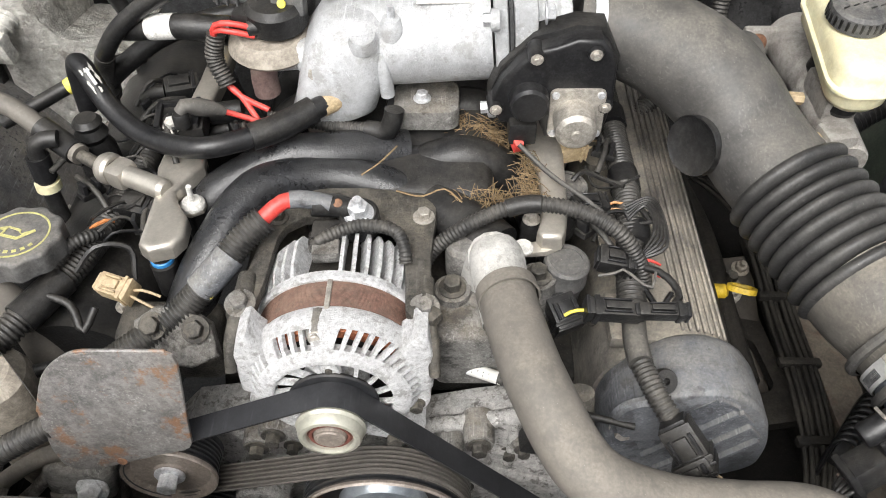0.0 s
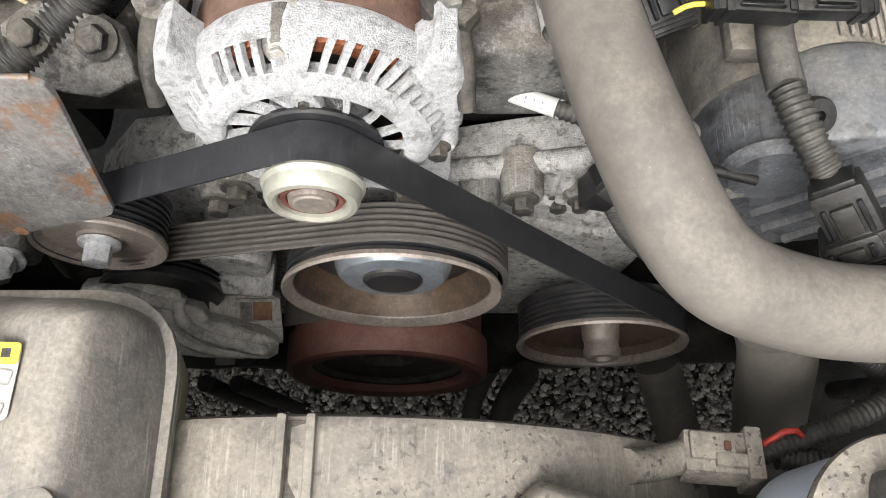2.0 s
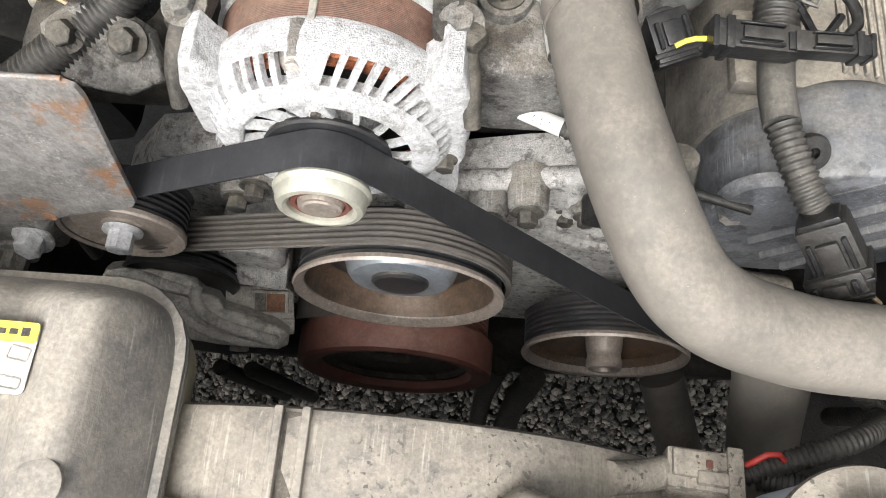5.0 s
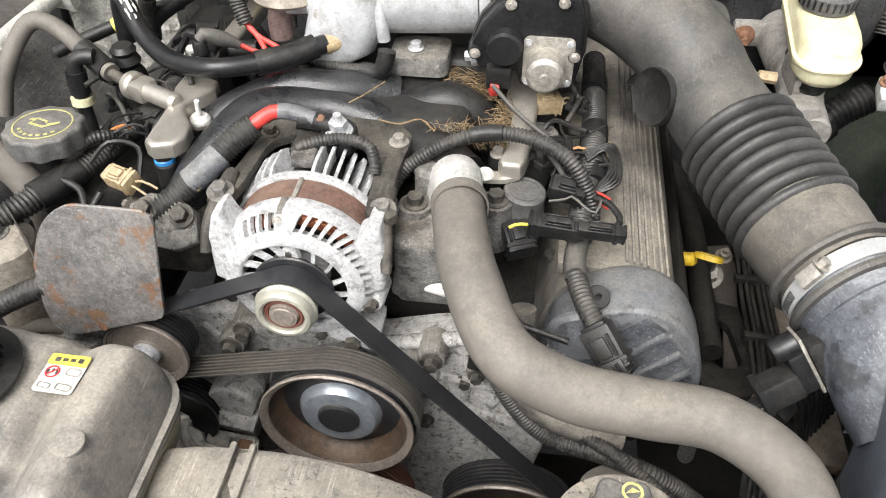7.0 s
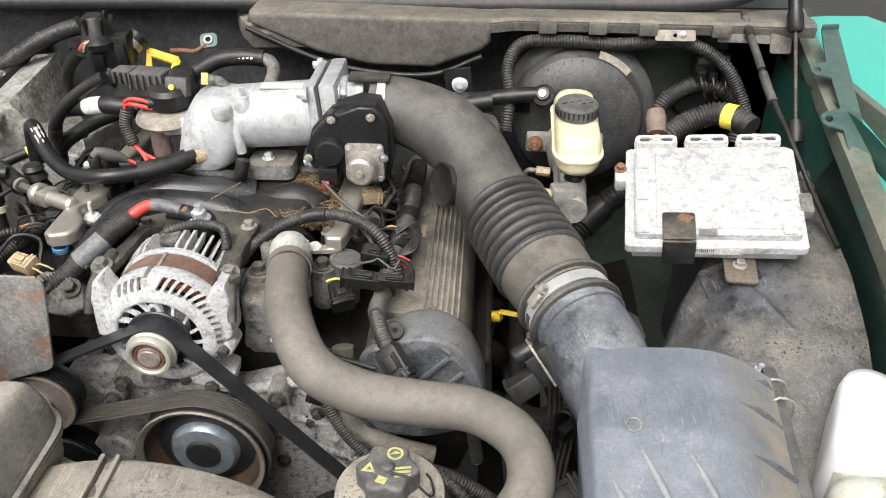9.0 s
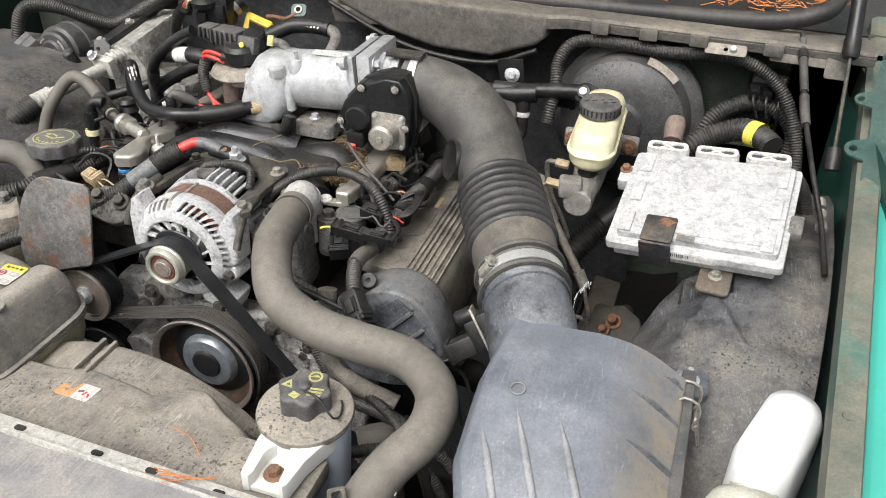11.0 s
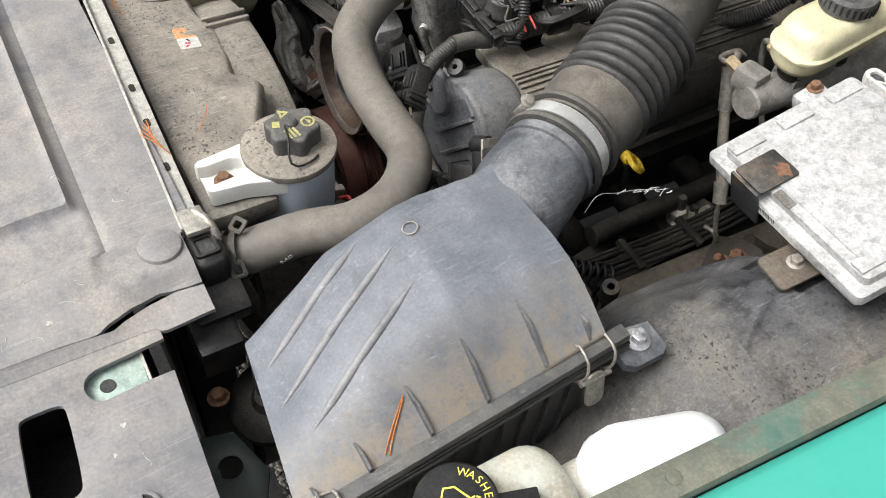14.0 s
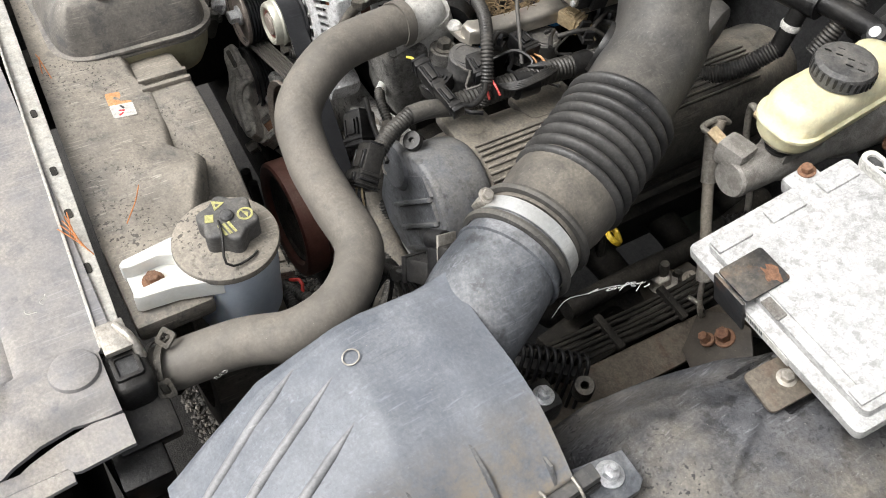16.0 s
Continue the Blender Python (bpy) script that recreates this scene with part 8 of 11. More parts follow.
tagged(nest, "dry brown straw of an animal nest among the pipes", "nest straw", kind="stuff")
for sp in ([(-0.03, 0.548, 0.951), (-0.015, 0.556, 0.957), (0.0, 0.575, 0.960)], [(0.0, 0.540, 0.940), (0.022, 0.528, 0.945), (0.041, 0.534, 0.948), (0.056, 0.522, 0.944)]):
    tagged(tube("straw", sp, 0.0008, M_STRAW, seg=6), "long dry yellow straw resting on the pipes", "straw", "loose straws")

# ---------------------------------------------------------------- fuel rails and injectors
def fuel_rail(side, outline, z, ends):
    r = thing("fuel_rail", "flat brushed stainless fuel rail with injectors", "fuel rail", "fuel rails")
    slab("rail", outline, pose(0, 0, z - 0.008), 0.016, M_BRUSHED, r, bev=0.006, seg=4)
    for ix, iy in ends:
        lathe("injector", [(0.0, 0.0), (0.008, 0.0), (0.0085, -0.012), (0.011, -0.016), (0.011, -0.05), (0.0, -0.05)], pose(ix, iy, z - 0.004), M_PLASTIC, r, seg=18)
        lathe("seal", [(0.0086, -0.010), (0.0098, -0.011), (0.0098, -0.017), (0.0086, -0.018)], pose(ix, iy, z - 0.004), M_BLUE, r, "blue injector seal", seg=18)
    return r


railL = fuel_rail(-1, [(-0.206, 0.478), (-0.196, 0.470), (-0.178, 0.475), (-0.171, 0.487), (-0.172, 0.508), (-0.186, 0.528), (-0.190, 0.540), (-0.184, 0.555), (-0.172, 0.572), (-0.174, 0.588), (-0.186, 0.592), (-0.186, 0.64), (-0.18, 0.70), (-0.176, 0.79), (-0.20, 0.79), (-0.203, 0.70), (-0.21, 0.62), (-0.213, 0.57), (-0.207, 0.54)], 0.934, ((-0.193, 0.482), (-0.18, 0.58), (-0.19, 0.68)))
slab("tab", [(-0.195, 0.533), (-0.178, 0.527), (-0.168, 0.533), (-0.167, 0.542), (-0.174, 0.550), (-0.195, 0.552)], pose(0, 0, 0.920), 0.004, M_BRUSHED, railL, bev=0.001)
lathe("tab_cap", [(0.0, 0.006), (0.008, 0.006), (0.0105, 0.003), (0.011, 0.0), (0.0, 0.0)], pose(-0.178, 0.539, 0.924), M_LABEL, railL, "off white push cap", seg=24)
tube("tab_pin", [(-0.178, 0.539, 0.928), (-0.1765, 0.5375, 0.9476)], 0.0026, M_LABEL, railL, seg=10)
lathe("post", [(0.0, 0.0), (0.009, 0.0), (0.011, -0.06), (0.0, -0.06)], pose(-0.178, 0.539, 0.918), M_PLASTIC, railL, seg=16)
railR = fuel_rail(1, [(0.117, 0.494), (0.121, 0.486), (0.137, 0.486), (0.141, 0.494), (0.145, 0.52), (0.147, 0.587), (0.148, 0.72), (0.149, 0.84), (0.119, 0.84), (0.119, 0.71), (0.115, 0.592), (0.123, 0.583), (0.124, 0.54), (0.122, 0.51)], 0.932, ((0.13, 0.500), (0.132, 0.60), (0.134, 0.70)))
slab("tab", [(0.122, 0.496), (0.101, 0.493), (0.096, 0.487), (0.101, 0.481), (0.125, 0.483), (0.137, 0.490)], pose(0, 0, 0.920), 0.005, M_BRUSHED, railR, bev=0.0015)
lathe("tab_cap", [(0.0, 0.005), (0.006, 0.005), (0.0085, 0.002), (0.0085, 0.0), (0.0, 0.0)], pose(0.106, 0.487, 0.925), M_LABEL, railR, "off white push cap", seg=20)
# silver quick connect of the fuel line and its rubber arch
fuel = thing("fuel_line", "black fuel hose with a silver quick connect fitting", "fuel line")
tube("hose", [(-0.421, 0.579, 0.886), (-0.408, 0.594, 0.933), (-0.383, 0.619, 0.973), (-0.356, 0.623, 0.969), (-0.311, 0.601, 0.948), (-0.285, 0.585, 0.942)], 0.0095, M_RUBBER, fuel)
tube("sleeve", [(-0.325, 0.609, 0.954), (-0.305, 0.598, 0.946), (-0.29, 0.588, 0.942)], 0.0115, M_PLASTIC, fuel)
tube("stem", [(-0.29, 0.588, 0.942), (-0.262, 0.573, 0.938), (-0.24, 0.56, 0.938)], 0.006, M_DARKSTEEL, fuel, seg=12)
FD = Vector((0.062, -0.034, 0.004)).normalized()
fq = axes((-0.262, 0.574, 0.938), FD)
lathe("collar", [(0.006, 0.0), (0.0125, 0.0), (0.0145, 0.004), (0.0145, 0.01), (0.0125, 0.013), (0.010, 0.013)], fq, M_BRUSHED, fuel, "silver collar", seg=28)
box("coupling", fq @ pose(0, 0, 0.022), (0.024, 0.02, 0.02), M_BRUSHED, fuel, "silver coupling", bev=0.005)
lathe("ferrule", [(0.0, 0.075), (0.007, 0.075), (0.0095, 0.071), (0.0095, 0.03), (0.0, 0.03)], fq, M_BRUSHED, fuel, "brushed steel ferrule", seg=24)

# ---------------------------------------------------------------- driver's valve cover
vc = thing("valve_cover", "dusty black valve cover with a domed front and ribbed top", "valve cover")
DOME = [(0.166, 0.768), (0.169, 0.816), (0.177, 0.848), (0.198, 0.875), (0.228, 0.891), (0.259, 0.890), (0.285, 0.871), (0.302, 0.838), (0.307, 0.800), (0.297, 0.773), (0.24, 0.75), (0.192, 0.755)]
BODY = [(0.160, 0.76), (0.166, 0.82), (0.176, 0.852), (0.196, 0.872), (0.222, 0.882), (0.250, 0.880), (0.272, 0.868), (0.284, 0.845), (0.288, 0.80), (0.28, 0.765), (0.24, 0.74), (0.19, 0.745)]


def smooth_ring(pts, y, k=4, shrink=0.0):
    c = Vector((sum(p[0] for p in pts) / len(pts), sum(p[1] for p in pts) / len(pts)))
    out, n = [], len(pts)
    for i in range(n):
        a, b, d, e = (Vector(pts[(i + j) % n]) for j in (-1, 0, 1, 2))
        for s in range(k):
            f = s / k
            p = 0.5 * (2 * b + (d - a) * f + (2 * a - 5 * b + 4 * d - e) * f * f + (3 * b - a - 3 * d + e) * f ** 3)
            p = p + (c - p) * shrink
            out.append((p.x, y, p.y))
    return out


loft("dome", [smooth_ring(DOME, 0.368, shrink=0.055), smooth_ring(DOME, 0.3695, shrink=0.022), smooth_ring(DOME, 0.374, shrink=0.004), smooth_ring(DOME, 0.40), smooth_ring(DOME, 0.415, shrink=0.01), smooth_ring(DOME, 0.425, shrink=0.05), smooth_ring(DOME, 0.43, shrink=0.12)], M_DOME, vc, "dark grey domed cam cover end", sharp=60)
loft("cover_body", [smooth_ring(BODY, 0.42, shrink=0.02), smooth_ring(BODY, 0.43), smooth_ring(BODY, 0.86), smooth_ring(BODY, 0.87, shrink=0.05)], M_VALVE, vc, sharp=60)
FZ = Matrix(((1, 0, 0, 0), (0, 0, -1, 0.3682), (0, 1, 0, 0), (0, 0, 0, 1)))
for q in ([(0.193, 0.835), (0.249, 0.886), (0.266, 0.873), (0.203, 0.806)], [(0.206, 0.800), (0.269, 0.868), (0.281, 0.853), (0.217, 0.784)], [(0.221, 0.778), (0.281, 0.846), (0.292, 0.832), (0.235, 0.768)]):
    slab("recess_field", q, FZ, 0.0012, M_DOME, vc, "dark recessed field of the cover", bev=0)
    a, b = Vector(q[3]), Vector(q[2])
    n_ = Vector((-(b - a).y, (b - a).x)).normalized() * 0.0042
    slab("face_rib", [tuple(a), tuple(b), tuple(b - n_), tuple(a - n_)], FZ, 0.006, M_DOME, vc, bev=0.0015)
    a, b = Vector(q[2]), Vector(q[1])
    n_ = Vector((-(b - a).y, (b - a).x)).normalized() * 0.004
    slab("face_rib", [tuple(a), tuple(b), tuple(b - n_), tuple(a - n_)], FZ, 0.004, M_DOME, vc, bev=0.0012)
lathe("face_disc", [(0.0, 0.006), (0.022, 0.006), (0.026, 0.003), (0.027, 0.0)], axes((0.198, 0.37, 0.855), (0, -1, 0.1)), M_DOME, vc, seg=32)
for k in range(7):
    x = 0.236 + 0.0062 * k
    z = np.interp(x, (0.222, 0.250, 0.272, 0.284), (0.8825, 0.8805, 0.8685, 0.846))
    box("rib", axes((x, 0.62, z + 0.0012), (0.25 * k / 6, 0, 1), (0, 1, 0)), (0.37, 0.0026, 0.0055), M_VALVE, vc, bev=0.0009, seg=1)
box("front_step", pose(0.20, 0.45, 0.876, 0, 4, 0), (0.05, 0.05, 0.014), M_VALVE, vc, bev=0.005)
slab("print_label", rounded(0.006, 0.03, 0.001), pose(0.222, 0.60, 0.8835, 0, 3, 0), 0.0005, M_TAN, vc, "faded label", bev=0)
ear = lathe("mount_eye", [(0.003, 0.004), (0.009, 0.004), (0.010, 0.002), (0.010, -0.002), (0.003, -0.002)], axes((0.209, 0.379, 0.893), (0.2, -0.6, 0.8)), M_PLASTIC, vc, seg=24)
tube("front_pipe", [(0.15, 0.39, 0.86), (0.155, 0.37, 0.80), (0.165, 0.365, 0.765), (0.20, 0.36, 0.745), (0.25, 0.36, 0.73)], 0.012, M_VALVE, vc)
hexbolt("bolt", (0.184, 0.372, 0.838), (0, -1, 0.2), 0.007, vc, M_STEEL_DULL)
vc2 = thing("valve_cover_passenger", "black dusty valve cover of the passenger bank", "valve cover")
loft("cover_body", [smooth_ring([(-0.05 - x, z) for x, z in BODY], 0.44, shrink=0.02), smooth_ring([(-0.05 - x, z) for x, z in BODY], 0.45), smooth_ring([(-0.05 - x, z) for x, z in BODY], 0.86), smooth_ring([(-0.05 - x, z) for x, z in BODY], 0.87, shrink=0.05)], M_PLASTIC, vc2, sharp=60)
box("front_block", pose(-0.185, 0.44, 0.862), (0.085, 0.045, 0.06), M_DARKSTEEL, vc2, bev=0.012, seg=3)
slab("front_flange", [(-0.034, -0.012), (-0.030, 0.012), (-0.012, 0.022), (0.012, 0.018), (0.030, 0.004), (0.034, -0.022), (0.012, -0.030), (-0.014, -0.024)], axes((-0.172, 0.424, 0.897), (0, -0.75, 0.66), (1, 0, 0.1)), 0.012, M_ALU_DIRTY, vc2, bev=0.004, seg=3)
hexbolt("bolt", (-0.187, 0.418, 0.910), (0, -0.6, 0.8), 0.0075, vc2, M_DARKSTEEL)
hexbolt("bolt", (-0.153, 0.416, 0.908), (0, -0.6, 0.8), 0.0075, vc2, M_DARKSTEEL)
tube("conduit", [(-0.30, 0.40, 0.87), (-0.25, 0.41, 0.87), (-0.21, 0.40, 0.86)], 0.006, M_PLASTIC, vc2, seg=10)
# oil filler
filler = thing("oil_filler", "black oil filler neck and cap with yellow print", "oil filler")
lathe("neck", [(0.0, 0.09), (0.0215, 0.09), (0.0215, 0.03), (0.025, 0.0), (0.0, 0.0)], axes((-0.308, 0.49, 0.845), (0.05, -0.12, 1)), M_PLASTIC, filler, seg=30)
OC = axes((-0.304, 0.481, 0.927), (0.0, 0.06, 1), (1, 0, 0))
okn = [((0.0355 + 0.0014 * math.cos(10 * a)) * math.cos(a), (0.0355 + 0.0014 * math.cos(10 * a)) * math.sin(a)) for a in [2 * math.pi * i / 80 for i in range(80)]]
ocap = slab("cap", okn, OC, 0.020, M_CAPGREY, filler, "scalloped oil cap", bev=0.004, seg=3)
slab("print_ring", circle(0.027, 40), OC @ pose(0, 0, 0.0201), 0.0004, M_PRINTFADE, ocap, bev=0, holes=[circle(0.0255, 40)])
slab("oil_can_print", [(-0.013, -0.006), (0.004, -0.008), (0.015, 0.004), (0.013, 0.006), (0.004, -0.001), (0.002, 0.004), (-0.010, 0.006), (-0.017, 0.003), (-0.017, 0.001), (-0.012, 0.001)], OC @ pose(0, 0.002, 0.0201, 0, 0, -10), 0.0004, M_PRINTFADE, ocap, bev=0, holes=[[(-0.0105, -0.0035), (0.003, -0.005), (0.006, -0.002), (0.0, 0.002), (-0.0095, 0.004)]])
for k in range(7):
    a = radians(215 + 18 * k)
    box("print_bar", OC @ pose(0.0205 * math.cos(a), 0.0205 * math.sin(a), 0.0203, 0, 0, math.degrees(a) + 90), (0.0035, 0.003, 0.0004), M_PRINTFADE, ocap, bev=0)

# ---------------------------------------------------------------- coils, plugs and connectors
def coil(x, y, z, r, tilt):
    c = thing("ignition_coil", "dusty black ignition coil cap on the valve cover", "ignition coil", "ignition coils")
    M = axes((x, y, z), tilt)
    lathe("body", [(0.0, 0.0), (r * 0.9, 0.0), (r, -0.002), (r, -0.016), (r * 1.06, -0.018), (r * 1.06, -0.022), (r * 0.96, -0.024), (r * 0.92, -0.06), (0.0, -0.06)], M, M_CAPGREY, c, seg=32)
    slab("groove", circle(r * 0.78, 28), M, 0.0008, M_CAPGREY, c, bev=0, holes=[circle(r * 0.66, 28)])
    return c


coil(0.143, 0.481, 0.917, 0.0192, (0.1, -0.05, 1))
coil(0.152, 0.574, 0.917, 0.0185, (0.1, 0, 1))
coil(0.154, 0.670, 0.917, 0.0185, (0.1, 0, 1))
coil(-0.235, 0.585, 0.905, 0.017, (-0.2, 0, 1))


def plug(o, z, x, size, label, m=None, tip=None, cat="connector"):
    c = thing("wire_connector", label, cat, "wire connectors")
    M = axes(o, z, x)
    w, h, d = size
    box("shell", M, (w, h, d), m or M_PLASTIC, c, bev=0.0025)
    box("latch", M @ pose(-w * 0.05, 0, d / 2 + 0.0015), (w * 0.45, h * 0.42, 0.003), m or M_PLASTIC, c, bev=0.001)
    for s_ in (-1, 1):
        box("guide_rail", M @ pose(-w * 0.05, s_ * h * 0.33, d / 2 + 0.001), (w * 0.5, h * 0.1, 0.003), m or M_PLASTIC_CLEAN, c, bev=0.0005, seg=1)
    box("collar", M @ pose(w * 0.3, 0, 0), (w * 0.1, h * 1.14, d * 1.14), m or M_PLASTIC, c, bev=0.001)
    box("seal_collar", M @ pose(w * 0.46, 0, 0), (w * 0.07, h * 1.08, d * 1.08), m or M_PLASTIC_CLEAN, c, bev=0.001)
    box("nose", M @ pose(-w * 0.52, 0, 0), (w * 0.1, h * 0.8, d * 0.8), m or M_PLASTIC_CLEAN, c, bev=0.001)
    if tip:
        for k in range(2):
            tube("wire", [M @ Vector((w / 2, (k - 0.5) * h * 0.3, 0)), M @ Vector((w / 2 + 0.01, (k - 0.5) * h * 0.5, 0.002)), M @ Vector((w / 2 + 0.022, (k - 0.5) * h * 0.6, -0.004))], 0.0012, tip, c, seg=6)
    return c


plug((0.170, 0.4185, 0.930), (0.1, -0.2, 1), (-1, 0.02, 0), (0.044, 0.015, 0.015), "black two wire connector with yellow wires")
tube("wire", [(0.148, 0.4185, 0.93), (0.14, 0.417, 0.931), (0.133, 0.414, 0.929)], 0.0014, M_LABELY, bpy.data.objects["wire_connector"], seg=8)
plug((0.208, 0.417, 0.930), (0.1, -0.2, 1), (1, 0.02, 0), (0.04, 0.0115, 0.0115), "black mating connector on the valve cover")
plug((0.180, 0.471, 0.928), (0.1, -0.2, 1), (1, -0.15, 0), (0.03, 0.019, 0.016), "black coil connector with red wires", tip=M_RED)
plug((0.216, 0.326, 0.893), (-0.3, -0.8, 0.5), (0.6, -0.25, -0.7), (0.036, 0.025, 0.018), "black dusty sensor connector with a red lock", tip=M_TAN)
plug((0.222, 0.316, 0.880), (-0.3, -0.8, 0.5), (0.6, -0.25, -0.7), (0.016, 0.028, 0.024), "black sensor plug body on the head")
plug((-0.225, 0.455, 0.912), (-0.1, -0.3, 1), (0.9, -0.3, -0.1), (0.03, 0.018, 0.016), "tan injector connector with bare wires", M_TAN, tip=M_TAN)
plug((0.166, 0.535, 0.925), (0.1, 0, 1), (1, 0.1, 0), (0.03, 0.018, 0.018), "black injector connector with an orange wire", tip=M_LABELO)
plug((0.155, 0.605, 0.93), (0.1, 0, 1), (1, 0.4, 0), (0.028, 0.018, 0.016), "tan injector connector beside the rail", M_TAN, tip=M_TAN)
plug((0.14, 0.45, 0.885), (0.1, -0.4, 1), (0.3, -0.8, 0.3), (0.03, 0.024, 0.02), "black temperature sensor connector")
plug((0.125, 0.365, 0.845), (0.1, -0.8, 0.5), (0.5, 0.1, -0.6), (0.036, 0.026, 0.024), "black square connector under the hose")
plug((0.345, 0.835, 0.965), (0, -0.4, 1), (1, 0, 0), (0.03, 0.02, 0.02), "grey connector beside the brake booster")
plug((0.385, 0.245, 0.80), (0, -0.4, 1), (1, 0.6, 0), (0.04, 0.03, 0.03), "black relay connector beside the air box")

# ---------------------------------------------------------------- looms and hoses over the engine
cable = thing("alternator_cable", "grey ribbed battery cable loom with a red end", "wiring loom")
loom("loom", [(-0.101, 0.487, 0.960), (-0.118, 0.475, 0.950), (-0.140, 0.452, 0.933), (-0.166, 0.433, 0.912), (-0.20, 0.413, 0.896), (-0.235, 0.395, 0.88)], 0.0122, M_LOOM, cable, pitch=0.0036)
tube("lug_sheath", [(-0.082, 0.5000, 0.968), (-0.072, 0.502, 0.967), (-0.058, 0.504, 0.962), (-0.050, 0.503, 0.960)], 0.0074, M_DOME, cable, "grey shrink sleeve")
tube("red_cable", [(-0.104, 0.485, 0.960), (-0.095, 0.492, 0.965), (-0.088, 0.497, 0.968), (-0.080, 0.5005, 0.968)], 0.0066, M_RED, cable, "bare red cable")
tube("tape_wrap", [(-0.128, 0.464, 0.942), (-0.140, 0.452, 0.933), (-0.152, 0.444, 0.924)], 0.0130, M_DOME, cable, "grey tape wrap")
tube("zip_tie", [(-0.152, 0.444, 0.935), (-0.146, 0.440, 0.930), (-0.142, 0.437, 0.922)], 0.002, M_LABELY, cable, "yellowed zip tie", seg=8)
lr = thing("sensor_loom", "black ribbed wiring loom arching over the front", "wiring loom")
loom("loom", [(0.02, 0.475, 0.905), (0.034, 0.489, 0.924), (0.069, 0.497, 0.948), (0.106, 0.504, 0.958), (0.145, 0.494, 0.963), (0.179, 0.477, 0.955), (0.200, 0.467, 0.924), (0.204, 0.462, 0.905)], 0.0068, M_LOOM, lr)
tube("tape", [(0.092, 0.502, 0.956), (0.106, 0.504, 0.959), (0.12, 0.502, 0.961)], 0.0076, M_PLASTIC, lr)
al = thing("alternator_plug_loom", "short black ribbed loom behind the alternator", "wiring loom")
loom("loom", [(-0.062, 0.472, 0.940), (-0.056, 0.473, 0.950), (-0.033, 0.484, 0.953), (-0.016, 0.486, 0.953), (0.003, 0.481, 0.951), (0.010, 0.470, 0.944), (0.011, 0.462, 0.935)], 0.0056, M_LOOM, al)
box("plug", pose(-0.06, 0.478, 0.942), (0.014, 0.014, 0.012), M_PLASTIC, al, bev=0.002)
box("plug_lock", pose(-0.058, 0.470, 0.947), (0.005, 0.004, 0.004), M_LABELO, al, "orange plug lock", bev=0.0006)
pcv = thing("breather_hose", "glossy black breather hose with silver tape", "hose")
tube("hose", [(-0.30, 0.655, 0.94), (-0.296, 0.655, 0.985), (-0.283, 0.642, 0.996), (-0.257, 0.614, 0.973), (-0.218, 0.584, 0.963), (-0.167, 0.560, 0.971), (-0.125, 0.574, 0.971), (-0.091, 0.594, 0.973), (-0.066, 0.614, 0.975)], 0.0095, M_PLASTIC_CLEAN, pcv, seg=18)
tube("sleeve", [(-0.125, 0.574, 0.971), (-0.10, 0.588, 0.972), (-0.075, 0.607, 0.975)], 0.0122, M_PLASTIC, pcv, seg=18)
BM = axes(Vector((-0.2725, 0.6305, 0.988)) + Vector((0.20, -0.40, 0.89)) * 0.0094, (0.20, -0.40, 0.89), (0.0225, -0.0245, -0.019))
slab("arrow_print", [(-0.0135, 0.0), (-0.006, 0.0028), (-0.006, 0.0014), (0.009, 0.0014), (0.009, -0.0014), (-0.006, -0.0014), (-0.006, -0.0028)], BM, 0.0006, M_LABEL, pcv, "white arrow print", bev=0)
for k, (sx, sy, w) in enumerate(((-0.009, 0.0042, 0.010), (0.003, 0.0045, 0.012), (0.008, -0.0042, 0.014), (-0.008, -0.0044, 0.006), (0.015, 0.001, 0.006))):
    slab("silver_tape", [(0.5 * w * math.cos(a) * (1 + 0.3 * math.sin(3 * a + k)), 0.0011 * math.sin(a) * (1 + 0.4 * math.cos(4 * a + k))) for a in [0.42 * i for i in range(15)]], BM @ pose(sx, sy, -0.0006 - 18 * sy * sy, -25 if sy > 0.002 else 25 if sy < -0.002 else 0, 0, 0), 0.0008, M_STRIP, pcv, "torn silver tape fleck", bev=0)
lathe("rubber_boot", [(0.0, 0.06), (0.010, 0.06), (0.014, 0.055), (0.012, 0.05), (0.016, 0.042), (0.013, 0.036), (0.018, 0.026), (0.02, 0.0), (0.0, 0.0)], pose(-0.292, 0.628, 0.89), M_PLASTIC, pcv, seg=24)
bl = thing("coil_loom", "thick black ribbed loom along the passenger valve cover", "wiring loom")
loom("loom", [(-0.40, 0.36, 0.885), (-0.345, 0.385, 0.893), (-0.315, 0.409, 0.898), (-0.295, 0.441, 0.902), (-0.276, 0.476, 0.903), (-0.262, 0.523, 0.903), (-0.25, 0.608, 0.898), (-0.24, 0.72, 0.9)], 0.0125, M_LOOM, bl, pitch=0.0042)
tube("tape", [(-0.30, 0.43, 0.902), (-0.288, 0.452, 0.903), (-0.278, 0.472, 0.904)], 0.0145, M_PLASTIC, bl)
tube("wire", [(-0.288, 0.45, 0.912), (-0.262, 0.443, 0.905), (-0.25, 0.425, 0.893), (-0.24, 0.44, 0.906)], 0.0035, M_PLASTIC, bl, seg=10)
blr = thing("driver_coil_loom", "dusty black ribbed loom along the driver valve cover", "wiring loom")
loom("loom", [(0.204, 0.74, 0.905), (0.204, 0.611, 0.910), (0.202, 0.540, 0.914), (0.196, 0.482, 0.908), (0.192, 0.44, 0.902)], 0.0125, M_LOOM, blr, pitch=0.0042)
